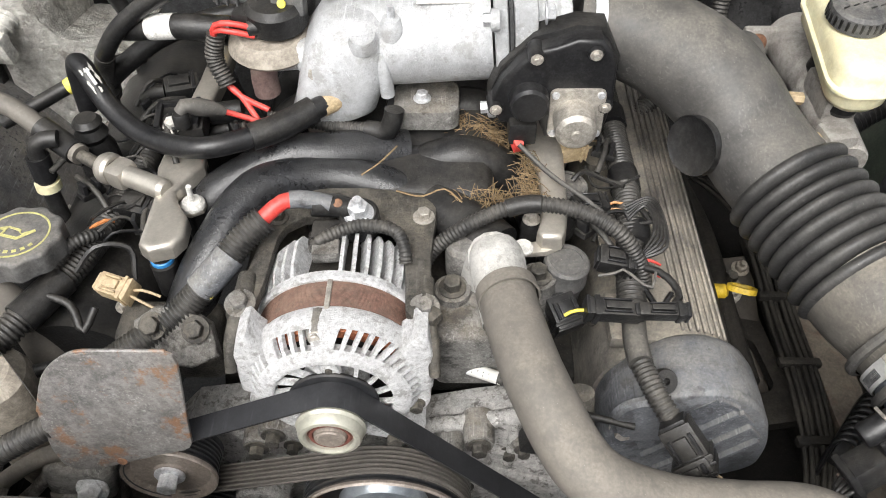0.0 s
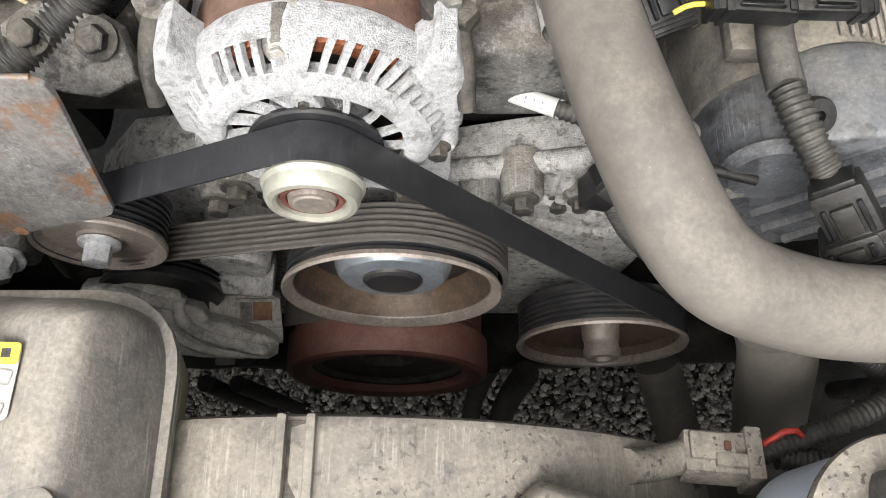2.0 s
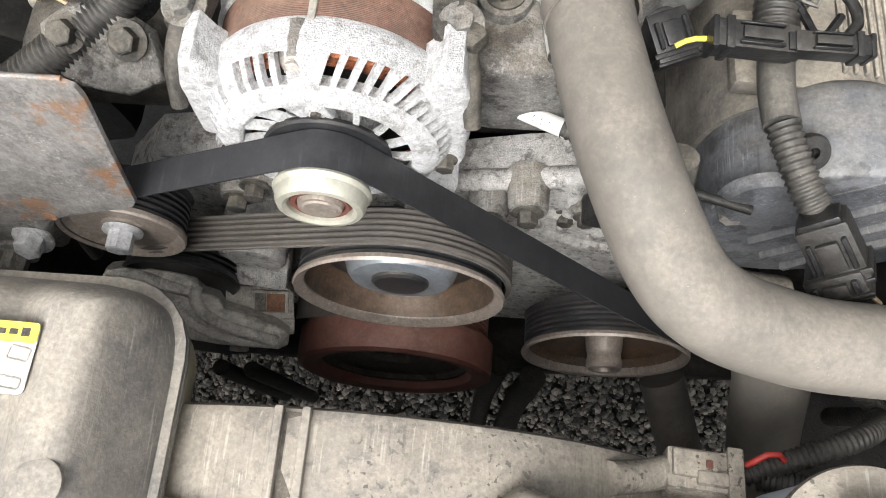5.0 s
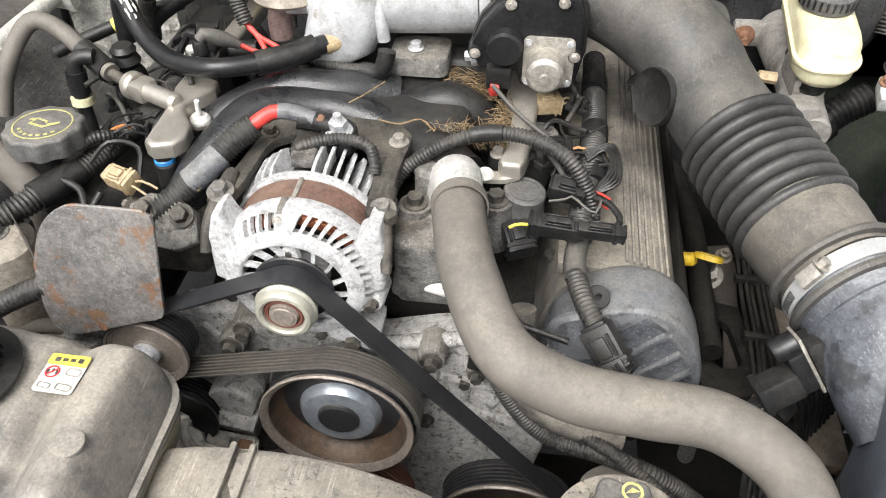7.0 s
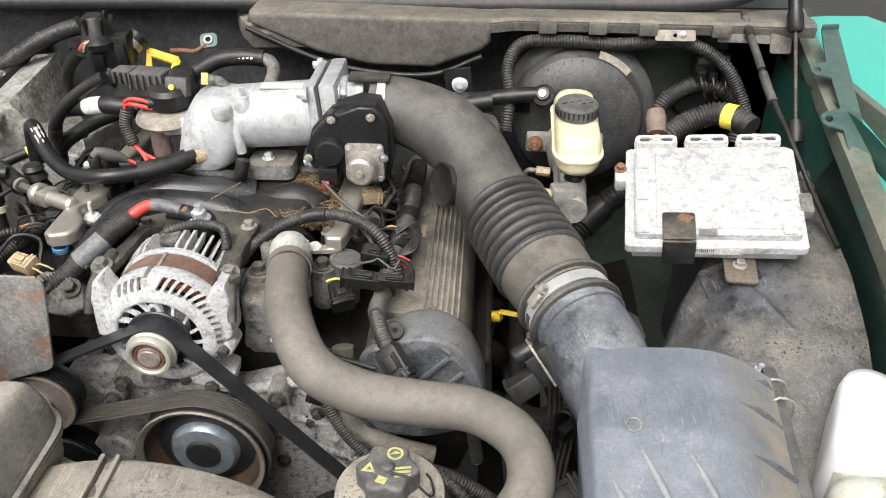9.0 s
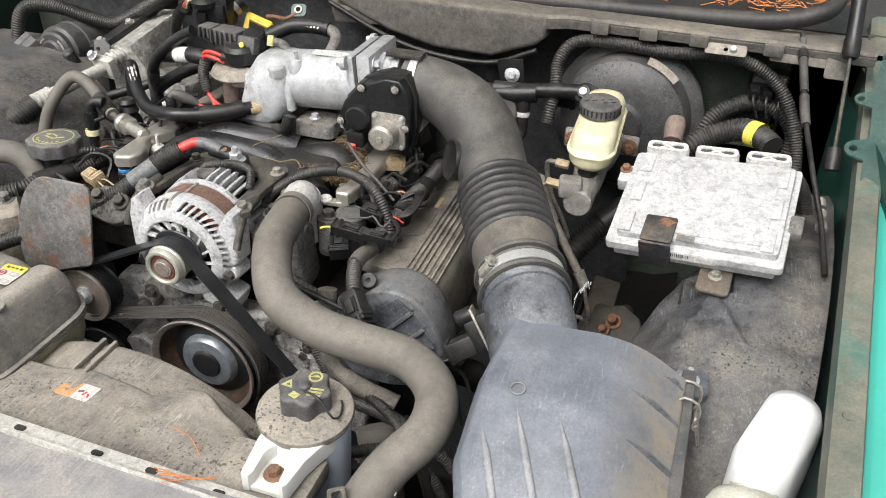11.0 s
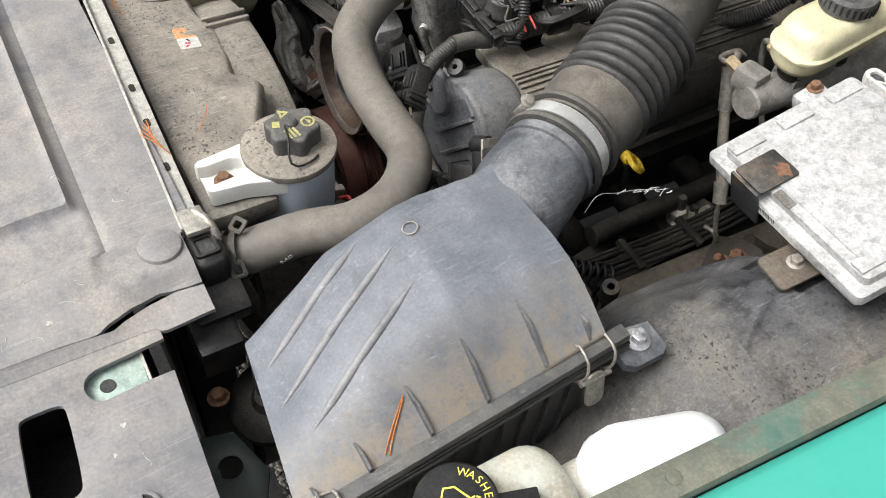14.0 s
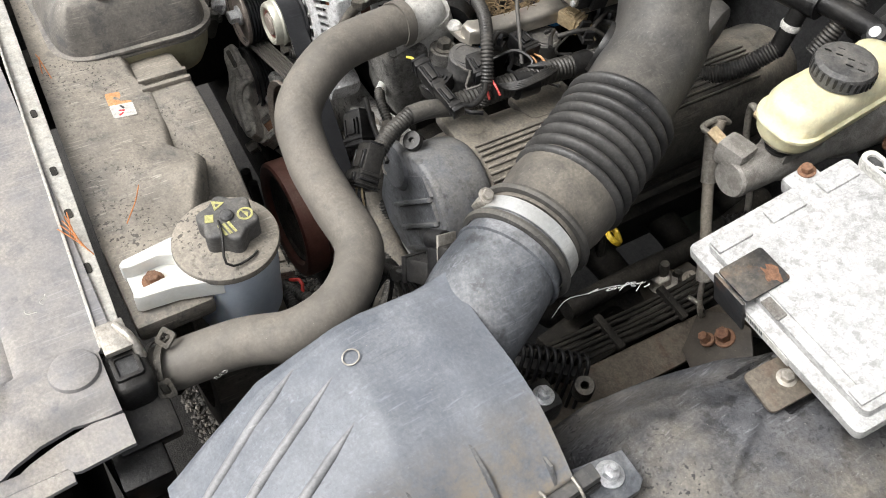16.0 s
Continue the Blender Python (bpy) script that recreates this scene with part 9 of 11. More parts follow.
for k in range(5):
    tube("wire", [(0.196, 0.52 + 0.004 * k, 0.925), (0.212 + 0.002 * k, 0.53 + 0.002 * k, 0.932), (0.216 + 0.002 * k, 0.505 - 0.004 * k, 0.928), (0.2, 0.48, 0.918)], 0.0016, M_PLASTIC, blr, seg=6)
tube("wire", [(0.104, 0.565, 0.970), (0.130, 0.547, 0.953), (0.160, 0.532, 0.938), (0.187, 0.519, 0.922)], 0.0022, M_DUCT, blr, seg=10)
tube("wire", [(0.195, 0.468, 0.926), (0.214, 0.455, 0.93), (0.224, 0.436, 0.928), (0.215, 0.422, 0.928)], 0.003, M_PLASTIC, blr, seg=8)
wr_ = random.Random(11)
for k in range(8):
    y0 = 0.455 + 0.02 * k
    P_ = [Vector((0.155 + wr_.uniform(0, 0.02), y0 + wr_.uniform(-0.012, 0.012), 0.915 + wr_.uniform(0, 0.012)))]
    for q in range(4):
        P_.append(P_[-1] + Vector((wr_.uniform(0.004, 0.022), wr_.uniform(-0.02, 0.02), wr_.uniform(-0.008, 0.01))))
    tube("wire", P_, wr_.choice((0.0013, 0.0018, 0.0024)), wr_.choice((M_PLASTIC, M_PLASTIC_CLEAN, M_DUCT)), blr, seg=6)
for y0 in (0.50, 0.57, 0.66):
    tube("tape_wrap", [(0.2035, y0, 0.9115), (0.204, y0 + 0.012, 0.9112), (0.204, y0 + 0.024, 0.911)], 0.0137, M_PLASTIC_CLEAN, blr)
cl = thing("crank_sensor_loom", "frayed black ribbed loom running down to the sensor", "wiring loom")
tube("tape", [(0.192, 0.432, 0.902), (0.189, 0.405, 0.907), (0.190, 0.385, 0.908)], 0.0095, M_DUCT, cl)
loom("loom", [(0.190, 0.385, 0.908), (0.199, 0.359, 0.903), (0.211, 0.338, 0.895)], 0.0088, M_LOOM, cl)
tube("wire", [(0.10, 0.385, 0.86), (0.14, 0.372, 0.862), (0.19, 0.362, 0.855)], 0.003, M_PLASTIC, cl, seg=8)
ll = thing("front_loom", "black ribbed loom across the timing cover", "wiring loom")
loom("loom", [(0.125, 0.385, 0.79), (0.150, 0.375, 0.745), (0.185, 0.365, 0.715), (0.235, 0.345, 0.725), (0.28, 0.325, 0.73), (0.33, 0.33, 0.68), (0.36, 0.35, 0.60)], 0.009, M_LOOM, ll)
loom("loom", [(0.16, 0.37, 0.78), (0.20, 0.36, 0.745), (0.25, 0.335, 0.735), (0.29, 0.30, 0.73), (0.33, 0.29, 0.68), (0.35, 0.3, 0.6)], 0.007, M_LOOM, ll)
loom("loom", [(0.17, 0.22, 0.74), (0.23, 0.24, 0.755), (0.28, 0.26, 0.76), (0.31, 0.28, 0.72), (0.32, 0.3, 0.62)], 0.0075, M_LOOM, ll)
box("plug", pose(0.118, 0.385, 0.80, 0, 20, 0), (0.02, 0.02, 0.028), M_PLASTIC, ll, bev=0.003)
fl = thing("fan_motor_plug", "dusty grey fan motor connector with a red wire", "connector")
PM = pose(0.183, 0.230, 0.756, -14, 0, -4)
box("shell", PM, (0.044, 0.026, 0.022), M_SHROUD, fl, bev=0.003)
box("clip", PM @ pose(0.018, 0, 0), (0.010, 0.032, 0.027), M_SHROUD, fl, bev=0.002)
box("lid", PM @ pose(-0.006, 0.002, 0.012), (0.026, 0.016, 0.004), M_SHROUD, fl, bev=0.001)
box("latch", PM @ pose(0.004, -0.006, 0.0125), (0.018, 0.008, 0.005), M_SHROUD, fl, bev=0.001)
box("lock", PM @ pose(0.002, 0.002, 0.0148), (0.004, 0.005, 0.002), M_REDRUST, fl, "red lock tab", bev=0.0005)
tube("tail", [PM @ Vector((-0.02, 0, 0)), (0.145, 0.226, 0.765), (0.125, 0.222, 0.78)], 0.010, M_SHROUD, fl)
tube("wire", [(0.21, 0.238, 0.758), (0.225, 0.245, 0.768), (0.24, 0.237, 0.75)], 0.002, M_RED, fl, seg=8)
loom("loom", [(0.22, 0.232, 0.75), (0.26, 0.228, 0.752), (0.30, 0.232, 0.755)], 0.008, M_LOOM, fl)

# ---------------------------------------------------------------- exhaust gas valve and its wires
egr = thing("egr_valve", "rusty exhaust gas valve under a stack of black sensors", "valve")
lathe("diaphragm", [(0.0, 0.012), (0.03, 0.012), (0.038, 0.006), (0.041, 0.0), (0.038, -0.004), (0.025, -0.008), (0.018, -0.02), (0.0, -0.02)], axes((-0.114, 0.668, 1.006), (0, -0.1, 1)), M_TANSTEEL, egr, "dusty rusted diaphragm can", seg=36)
lathe("top_cap", [(0.0, 0.024), (0.022, 0.024), (0.027, 0.018), (0.028, 0.0), (0.0, 0.0)], axes((-0.108, 0.672, 1.023), (0, -0.1, 1)), M_PLASTIC, egr, seg=30)
box("solenoid", pose(-0.138, 0.69, 1.048, 0, 0, -8), (0.05, 0.032, 0.022), M_CASE, egr, bev=0.004)
for k in range(5):
    box("solenoid_rib", pose(-0.158 + 0.009 * k, 0.6735 - 0.0013 * k, 1.049, 0, 0, -8), (0.0025, 0.004, 0.02), M_CASE, egr, bev=0.0006, seg=1)
box("solenoid", pose(-0.118, 0.672, 1.030, 0, 0, -8), (0.05, 0.04, 0.02), M_PLASTIC, egr, bev=0.005)
lathe("canister", [(0.0, 0.016), (0.014, 0.016), (0.0165, 0.013), (0.018, 0.0), (0.0195, -0.002), (0.0195, -0.02), (0.0, -0.02)], axes((-0.094, 0.688, 1.045), (0.1, -0.35, 1)), M_PLASTIC, egr, seg=28)
box("canister_lug", pose(-0.094, 0.668, 1.046, -15, 0, -8), (0.03, 0.014, 0.024), M_CASE, egr, bev=0.003)
lathe("valve_tip", [(0.0, 0.003), (0.0035, 0.002), (0.004, 0.0)], axes((-0.0985, 0.6575, 1.0488), (0, -1, 0.3)), M_YELLOWPRINT, egr, seg=14)
box("plug", pose(-0.170, 0.690, 1.052, 0, 0, -8), (0.026, 0.024, 0.018), M_CASE, egr, bev=0.003)
for k in range(3):
    box("plug_rib", pose(-0.178 + 0.008 * k, 0.6775 - 0.001 * k, 1.052, 0, 0, -8), (0.003, 0.003, 0.015), M_PLASTIC, egr, bev=0.0006, seg=1)
for k in range(2):
    tube("red_wire", [(-0.125, 0.650, 1.030 - 0.008 * k), (-0.145, 0.648, 1.036 - 0.008 * k), (-0.160, 0.652, 1.030 - 0.004 * k), (-0.163, 0.655, 1.012)], 0.0028, M_RED, egr, "red wire", seg=10)
tube("wire_boot", [(-0.13, 0.652, 1.028), (-0.11, 0.655, 1.03), (-0.095, 0.66, 1.03)], 0.007, M_PLASTIC, egr, seg=12)
loom("loom", [(-0.161, 0.657, 1.02), (-0.166, 0.653, 0.997), (-0.157, 0.644, 0.975)], 0.0085, M_LOOM, egr)
for e in ((-0.119, 0.627, 0.959), (-0.125, 0.615, 0.95)):
    tube("red_wire", [(-0.157, 0.644, 0.975), (-0.145, 0.637, 0.967), e], 0.0028, M_RED, egr, "red wire", seg=10)
loom("loom", [(-0.12, 0.62, 0.955), (-0.09, 0.622, 0.952), (-0.05, 0.615, 0.948), (-0.03, 0.61, 0.95)], 0.007, M_LOOM, egr)
tube("elbow_boot", [(-0.03, 0.61, 0.95), (-0.012, 0.605, 0.952), (-0.005, 0.605, 0.965), (-0.003, 0.607, 0.975)], 0.009, M_PLASTIC, egr)
lathe("pipe_stub", [(0.0, 0.045), (0.0115, 0.045), (0.012, 0.036), (0.0155, 0.035), (0.0155, 0.024), (0.0125, 0.022), (0.0125, 0.0), (0.0, 0.0)], axes((-0.113, 0.653, 0.998), (1, 0.0, 0.08)), M_ALU_TB, egr, "silver pipe collar", seg=24)
tube("maroon_elbow", [(-0.10, 0.66, 0.994), (-0.118, 0.66, 0.992), (-0.126, 0.66, 0.978), (-0.126, 0.66, 0.955)], 0.0125, M_MAROON, egr, "maroon elbow pipe")
box("yellow_tag", axes((-0.058, 0.669, 1.0565), (0.1, -0.9, 0.4), (1, 0, 0)), (0.009, 0.015, 0.004), M_PRINTFADE, egr, "faded yellow tag", bev=0.001)
tube("grey_pipe", [(-0.055, 0.674, 1.054), (-0.040, 0.672, 1.052), (-0.031, 0.670, 1.04), (-0.034, 0.668, 1.02)], 0.0062, M_ALU_DIRTY, egr, "dull grey pipe", seg=14)
tube("grey_boot", [(-0.1905, 0.600, 0.978), (-0.1864, 0.602, 0.983), (-0.175, 0.608, 0.977), (-0.1634, 0.613, 0.971), (-0.156, 0.615, 0.966)], [0.0055, 0.0072, 0.0082, 0.0072, 0.004], M_DUCT, egr, "grey rubber spark boot", seg=16)
lathe("boot_cap", [(0.0, 0.006), (0.006, 0.006), (0.0075, 0.003), (0.0075, -0.008), (0.0, -0.008)], axes((-0.1905, 0.599, 0.972), (0, 0, 1)), M_PLASTIC, egr, seg=16)
tube("red_wire", [(-0.157, 0.615, 0.967), (-0.145, 0.617, 0.961), (-0.128, 0.617, 0.954)], 0.0026, M_RED, egr, "red wire", seg=10)
vh = thing("vacuum_hose", "black ribbed vacuum hose behind the throttle body", "hose")
tube("hose", [(-0.09, 0.715, 1.045), (-0.062, 0.735, 1.057), (-0.03, 0.742, 1.06), (0.0, 0.742, 1.058)], 0.0112, M_PLASTIC, vh, seg=18)
for k in range(7):
    box("print_bar", axes((-0.047 + 0.0055 * k, 0.7315, 1.0622), (0.0, -0.75, 0.66), (1, 0.1, 0.02)), (0.0028, 0.0035 - 0.001 * (k % 2), 0.0006), M_STEEL_DULL, vh, bev=0)
tube("pipe", [(-0.006, 0.742, 1.058), (0.008, 0.740, 1.056), (0.014, 0.732, 1.046), (0.010, 0.716, 1.03)], 0.0085, M_ALU_DIRTY, vh)

# ---------------------------------------------------------------- black clutter beside the passenger fuel rail
for k, (x, y, z) in enumerate(((-0.228, 0.545, 0.915), (-0.215, 0.635, 0.925), (-0.222, 0.70, 0.93), (-0.15, 0.645, 0.93))):
    c = thing("injector_connector", "dusty black injector connector with a latch", "connector", "injector connectors")
    M = axes((x, y, z), (0.1 * (k - 1), -0.2, 1), (1, 0.3 * (k - 1), 0.1))
    box("shell", M, (0.034, 0.022, 0.02), M_PLASTIC, c, bev=0.003)
    box("latch", M @ pose(-0.002, 0, 0.011), (0.02, 0.010, 0.004), M_PLASTIC, c, bev=0.001)
    box("rib", M @ pose(0.011, 0, 0), (0.004, 0.025, 0.023), M_PLASTIC_CLEAN, c, bev=0.001)
    tube("boot", [M @ Vector((-0.017, 0, 0)), M @ Vector((-0.028, 0.002, -0.002)), M @ Vector((-0.04, 0.006, -0.012))], [0.008, 0.006, 0.005], M_PLASTIC, c, seg=12)
tangle = thing("injector_wires", "tangle of thin black injector wires", "wiring")
for k in range(14):
    f = k / 13
    x0, y0 = -0.262 + 0.012 * math.sin(k * 1.9), 0.47 + 0.24 * f
    tube("wire", [(x0, y0, 0.915), (x0 + 0.018, y0 + 0.012 * math.cos(k), 0.932 + 0.006 * math.sin(k * 2.7)), (x0 + 0.036 + 0.006 * math.cos(k * 1.3), y0 + 0.018, 0.924), (x0 + 0.046, y0 + 0.026 * math.sin(k * 0.9), 0.905)], 0.0014 + 0.0012 * (k % 4 == 0), (M_PLASTIC, M_PLASTIC_CLEAN, M_DUCT, M_PLASTIC)[k % 4], tangle, seg=6)
tube("wire", [(-0.262, 0.515, 0.92), (-0.25, 0.518, 0.926), (-0.243, 0.522, 0.922)], 0.0018, M_NEEDLE, tangle, "bare copper end", seg=6)
loom("loom", [(-0.285, 0.47, 0.913), (-0.268, 0.488, 0.928), (-0.255, 0.50, 0.926), (-0.25, 0.515, 0.915)], 0.006, M_LOOM, tangle)
clipb = thing("coil_bracket", "dusty black coil with a plated bolt", "ignition coil")
CM = pose(-0.200, 0.618, 0.948, 0, 0, 8)
box("housing", CM, (0.046, 0.044, 0.024), M_PLASTIC, clipb, bev=0.004)
for k in range(2):
    box("top_rib", CM @ pose(-0.017 + 0.034 * k, 0, 0.013), (0.005, 0.040, 0.008), M_PLASTIC_CLEAN, clipb, bev=0.0015)
box("top_rib", CM @ pose(0, 0.016, 0.013), (0.034, 0.005, 0.007), M_PLASTIC_CLEAN, clipb, bev=0.0015)
lathe("boot", [(0.0, 0.03), (0.009, 0.03), (0.0105, 0.026), (0.0105, 0.0), (0.0, 0.0)], axes((-0.178, 0.640, 0.944), (1, 0.1, 0.1)), M_PLASTIC, clipb, seg=18)
hexbolt("bolt", (-0.2018, 0.6036, 0.9595), (0, -0.2, 1), 0.006, clipb, M_STRIP)
acc = thing("accumulator", "dusty tan grey metal accumulator can", "accumulator")
lathe("can", [(0.0, 0.06), (0.018, 0.058), (0.028, 0.05), (0.031, 0.038), (0.031, -0.10), (0.0, -0.10)], axes((-0.318, 0.392, 0.835), (0.05, -0.1, 1)), M_TANSTEEL, acc, seg=32)
hexbolt("fitting", (-0.318, 0.388, 0.893), (0.05, -0.1, 1), 0.008, acc, M_ALU_DIRTY)

# ---------------------------------------------------------------- bolts and clips on the valve covers
for y in (0.445, 0.56, 0.70, 0.82):
    hexbolt("cover_bolt", (0.172, y + 0.03, 0.846), (-0.7, 0, 0.7), 0.0048, vc, M_DARKSTEEL)
for y in (0.47, 0.60, 0.73):
    hexbolt("cover_bolt", (-0.326, y, 0.856), (-0.75, 0, 0.66), 0.005, vc2, M_STEEL_DULL)
    hexbolt("cover_bolt", (-0.236, y, 0.868), (0.4, 0, 0.9), 0.005, vc2, M_STEEL_DULL)
slab("raised_pad", rounded(0.05, 0.07, 0.01), pose(0.205, 0.545, 0.8735, 0, -6, 0), 0.008, M_VALVE, vc, bev=0.003)
slab("raised_pad", rounded(0.05, 0.07, 0.01), pose(0.205, 0.675, 0.8735, 0, -6, 0), 0.008, M_VALVE, vc, bev=0.003)
# small clips that hold the wires
for k, (x, y, z, rz) in enumerate(((-0.205, 0.60, 0.952, 20), (-0.24, 0.66, 0.93, -30), (-0.275, 0.56, 0.92, 50), (-0.215, 0.52, 0.918, 10), (0.16, 0.50, 0.935, 40), (0.185, 0.60, 0.93, -15), (0.175, 0.635, 0.932, 25), (-0.14, 0.61, 0.945, 15), (-0.30, 0.60, 0.925, -20))):
    c = thing("wire_clip", "small black plastic wiring clip on the engine", "clip", "wire clips")
    M = pose(x, y, z, 10 - 4 * k, 8 * (k % 3) - 8, rz)
    box("base", M, (0.022, 0.012, 0.006), M_PLASTIC, c, bev=0.001)
    box("jaw", M @ pose(-0.007, 0, 0.007), (0.004, 0.011, 0.012), M_PLASTIC_CLEAN, c, bev=0.001)
    box("jaw", M @ pose(0.006, 0, 0.006), (0.004, 0.011, 0.010), M_PLASTIC_CLEAN, c, bev=0.001)
    tube("wire", [M @ Vector((-0.002, -0.03, -0.004)), M @ Vector((0, -0.01, 0.006)), M @ Vector((0, 0.012, 0.006)), M @ Vector((0.006, 0.034, -0.006))], 0.0028, M_LOOM, c, seg=8)
for y, z, d in ((0.628, 1.0, 0.006), (0.6245, 0.985, 0.004)):
    hexbolt("bolt", (-0.072, y, z), (0, -1, 0.3), d, tb, M_STEEL_DULL)

# ---------------------------------------------------------------- passenger side and firewall
shield = thing("evaporator_case", "crinkled foil wrapped air conditioning case on the firewall", "air conditioning case")
def case_ring(f):
    a = [(-0.455, 0.800, 0.955), (-0.4075, 0.797, 0.965), (-0.385, 0.804, 0.923), (-0.310, 0.800, 0.905), (-0.310, 0.800, 0.80), (-0.455, 0.800, 0.80)]
    b = [(-0.430, 0.930, 0.990), (-0.380, 0.920, 1.000), (-0.390, 0.922, 0.8935), (-0.310, 0.925, 0.885), (-0.310, 0.930, 0.80), (-0.430, 0.930, 0.80)]
    o = []
    for i in range(6):
        p, q = Vector(a[i]).lerp(Vector(b[i]), f), Vector(a[(i + 1) % 6]).lerp(Vector(b[(i + 1) % 6]), f)
        for k in range(10):
            r = p.lerp(q, k / 10)
            d = 0.0022 * noise.noise(r * 70) + 0.0012 * noise.noise(r * 190)
            o.append(tuple(r + Vector((d, -0.4 * d, d))))
    return o


loft("case", [case_ring(i / 14) for i in range(15)], M_SHIELD, shield, sharp=60)
box("frame", axes((-0.448, 0.885, 0.978), (-0.12, -0.25, 0.96), (0.226, 0.936, 0.269)), (0.21, 0.026, 0.020), M_PLASTIC, shield, bev=0.003)
box("frame", axes((-0.475, 0.797, 0.88), (0, -1, 0.1), (0, 0, 1)), (0.17, 0.030, 0.016), M_PLASTIC, shield, bev=0.003)
slab("frame_lug", [(-0.014, -0.03), (0.014, -0.03), (0.016, 0.01), (0.006, 0.02), (-0.012, 0.018)], axes((-0.458, 0.788, 0.953), (0.2, -0.9, 0.3), (1, 0, 0.1)), 0.004, M_CASE, shield, bev=0.001)
for p_ in ((-0.4504, 0.8626, 0.9815), (-0.4265, 0.9599, 1.009), (-0.4665, 0.80, 0.965)):
    hexbolt("bolt", p_, (-0.05, -0.45, 0.9), 0.0058, shield, M_STEEL_DULL)
blower = thing("blower_motor", "round dusty black blower motor with a central boss", "blower motor")
BLM = axes((-0.5792, 0.800, 0.929), (-0.04, -0.97, 0.10), (0, 0, 1))
lathe("can", [(0.0, 0.004), (0.02, 0.004), (0.024, 0.0), (0.033, -0.002), (0.037, -0.006), (0.039, -0.014), (0.0445, -0.018), (0.046, -0.024), (0.046, -0.046), (0.049, -0.047), (0.049, -0.054), (0.046, -0.056), (0.046, -0.12), (0.0, -0.12)], BLM, M_BOOST, blower, seg=48)
lathe("boss", [(0.0, 0.016), (0.006, 0.016), (0.008, 0.013), (0.009, 0.003), (0.0, 0.003)], BLM, M_STEEL_DULL, blower, seg=20)
for k in range(3):
    a = radians(60 + 120 * k)
    slab("vent_slot", [(0.027 * math.cos(a + q), 0.027 * math.sin(a + q)) for q in (-0.5, -0.25, 0, 0.25, 0.5)] + [(0.0305 * math.cos(a + q), 0.0305 * math.sin(a + q)) for q in (0.5, 0.25, 0, -0.25, -0.5)], BLM @ pose(0, 0, -0.001), 0.0014, M_STEEL_DULL, blower, bev=0)
lathe("vent_tube", [(0.0, 0.020), (0.008, 0.020), (0.0105, 0.017), (0.011, -0.02), (0.0, -0.02)], axes((-0.533, 0.795, 0.925), (-0.1, -0.4, 0.9)), M_BOOST, blower, seg=18)
box("plug", axes((-0.624, 0.80, 0.941), (-0.2, -0.5, 0.85), (0.8, -0.2, -0.4)), (0.04, 0.024, 0.018), M_CASE, blower, bev=0.003)
box("plug_rib", axes((-0.640, 0.802, 0.946), (-0.2, -0.5, 0.85), (0.8, -0.2, -0.4)), (0.02, 0.030, 0.008), M_DOME, blower, bev=0.002)
fwl = thing("firewall_loom", "black ribbed loom along the firewall", "wiring loom")
loom("loom", [(-0.69, 0.83, 0.89), (-0.6873, 0.84, 0.9404), (-0.6802, 0.85, 0.9754), (-0.6602, 0.86, 0.9905), (-0.6119, 0.87, 0.9911), (-0.557, 0.875, 0.9792), (-0.5019, 0.88, 0.9696), (-0.4636, 0.885, 0.985), (-0.4048, 0.895, 1.0178), (-0.345, 0.885, 1.045), (-0.29, 0.875, 1.06)], 0.0125, M_LOOM, fwl, pitch=0.0045)
ac = thing("ac_line", "silver aluminium air conditioning line with a ribbed black sleeve", "pipe")
tube("pipe", [(-0.415, 0.83, 0.955), (-0.4336, 0.79, 0.946), (-0.4427, 0.76, 0.9325), (-0.4465, 0.72, 0.930), (-0.457, 0.67, 0.924), (-0.465, 0.63, 0.918)], 0.0105, M_STRIP, ac, "dull silver pipe", seg=20)
box("coupling", axes((-0.440, 0.768, 0.934), (-0.15, -0.95, -0.25), (1, 0, 0)), (0.042, 0.036, 0.016), M_STRIP, ac, bev=0.003)
for k in range(3):
    lathe("crimp_ring", [(0.0105, -0.003), (0.0145, -0.002), (0.0145, 0.002), (0.0105, 0.003)], axes((-0.4375 + 0.0030 * k, 0.781 + 0.010 * k, 0.9415 + 0.0035 * k), (0.3, 0.9, 0.35)), M_STRIP, ac, seg=26)
for k in range(4):
    lathe("crimp_ring", [(0.0105, -0.004), (0.0155, -0.002), (0.0155, 0.002), (0.0105, 0.004)], axes((-0.4600 - 0.0022 * k, 0.651 - 0.0085 * k, 0.9212 - 0.0012 * k), (-0.2, -0.95, -0.15)), M_STRIP, ac, seg=26)
hexbolt("bolt", (-0.452, 0.757, 0.955), (-0.3, -0.6, 0.8), 0.0065, ac, M_STEEL)
loom("sleeve", [(-0.466, 0.622, 0.917), (-0.483, 0.58, 0.90), (-0.515, 0.51, 0.87), (-0.55, 0.43, 0.84)], 0.0185, M_LOOM, ac, pitch=0.0052)
al2 = thing("ac_hose", "thick dusty black air conditioning hose in an arch", "hose")
tube("hose", [(-0.53, 0.30, 0.74), (-0.482, 0.362, 0.822), (-0.443, 0.416, 0.894), (-0.395, 0.444, 0.923), (-0.348, 0.459, 0.922), (-0.318, 0.456, 0.885), (-0.30, 0.44, 0.83)], 0.0165, M_RUBBER, al2, seg=20)
tube("hose", [(-0.46, 0.33, 0.74), (-0.43, 0.375, 0.80), (-0.40, 0.40, 0.83), (-0.36, 0.41, 0.82), (-0.34, 0.40, 0.78)], 0.0165, M_RUBBER, al2, seg=20)
sidehose = thing("bypass_hose", "black ribbed hose passing behind the rusty plate", "hose")
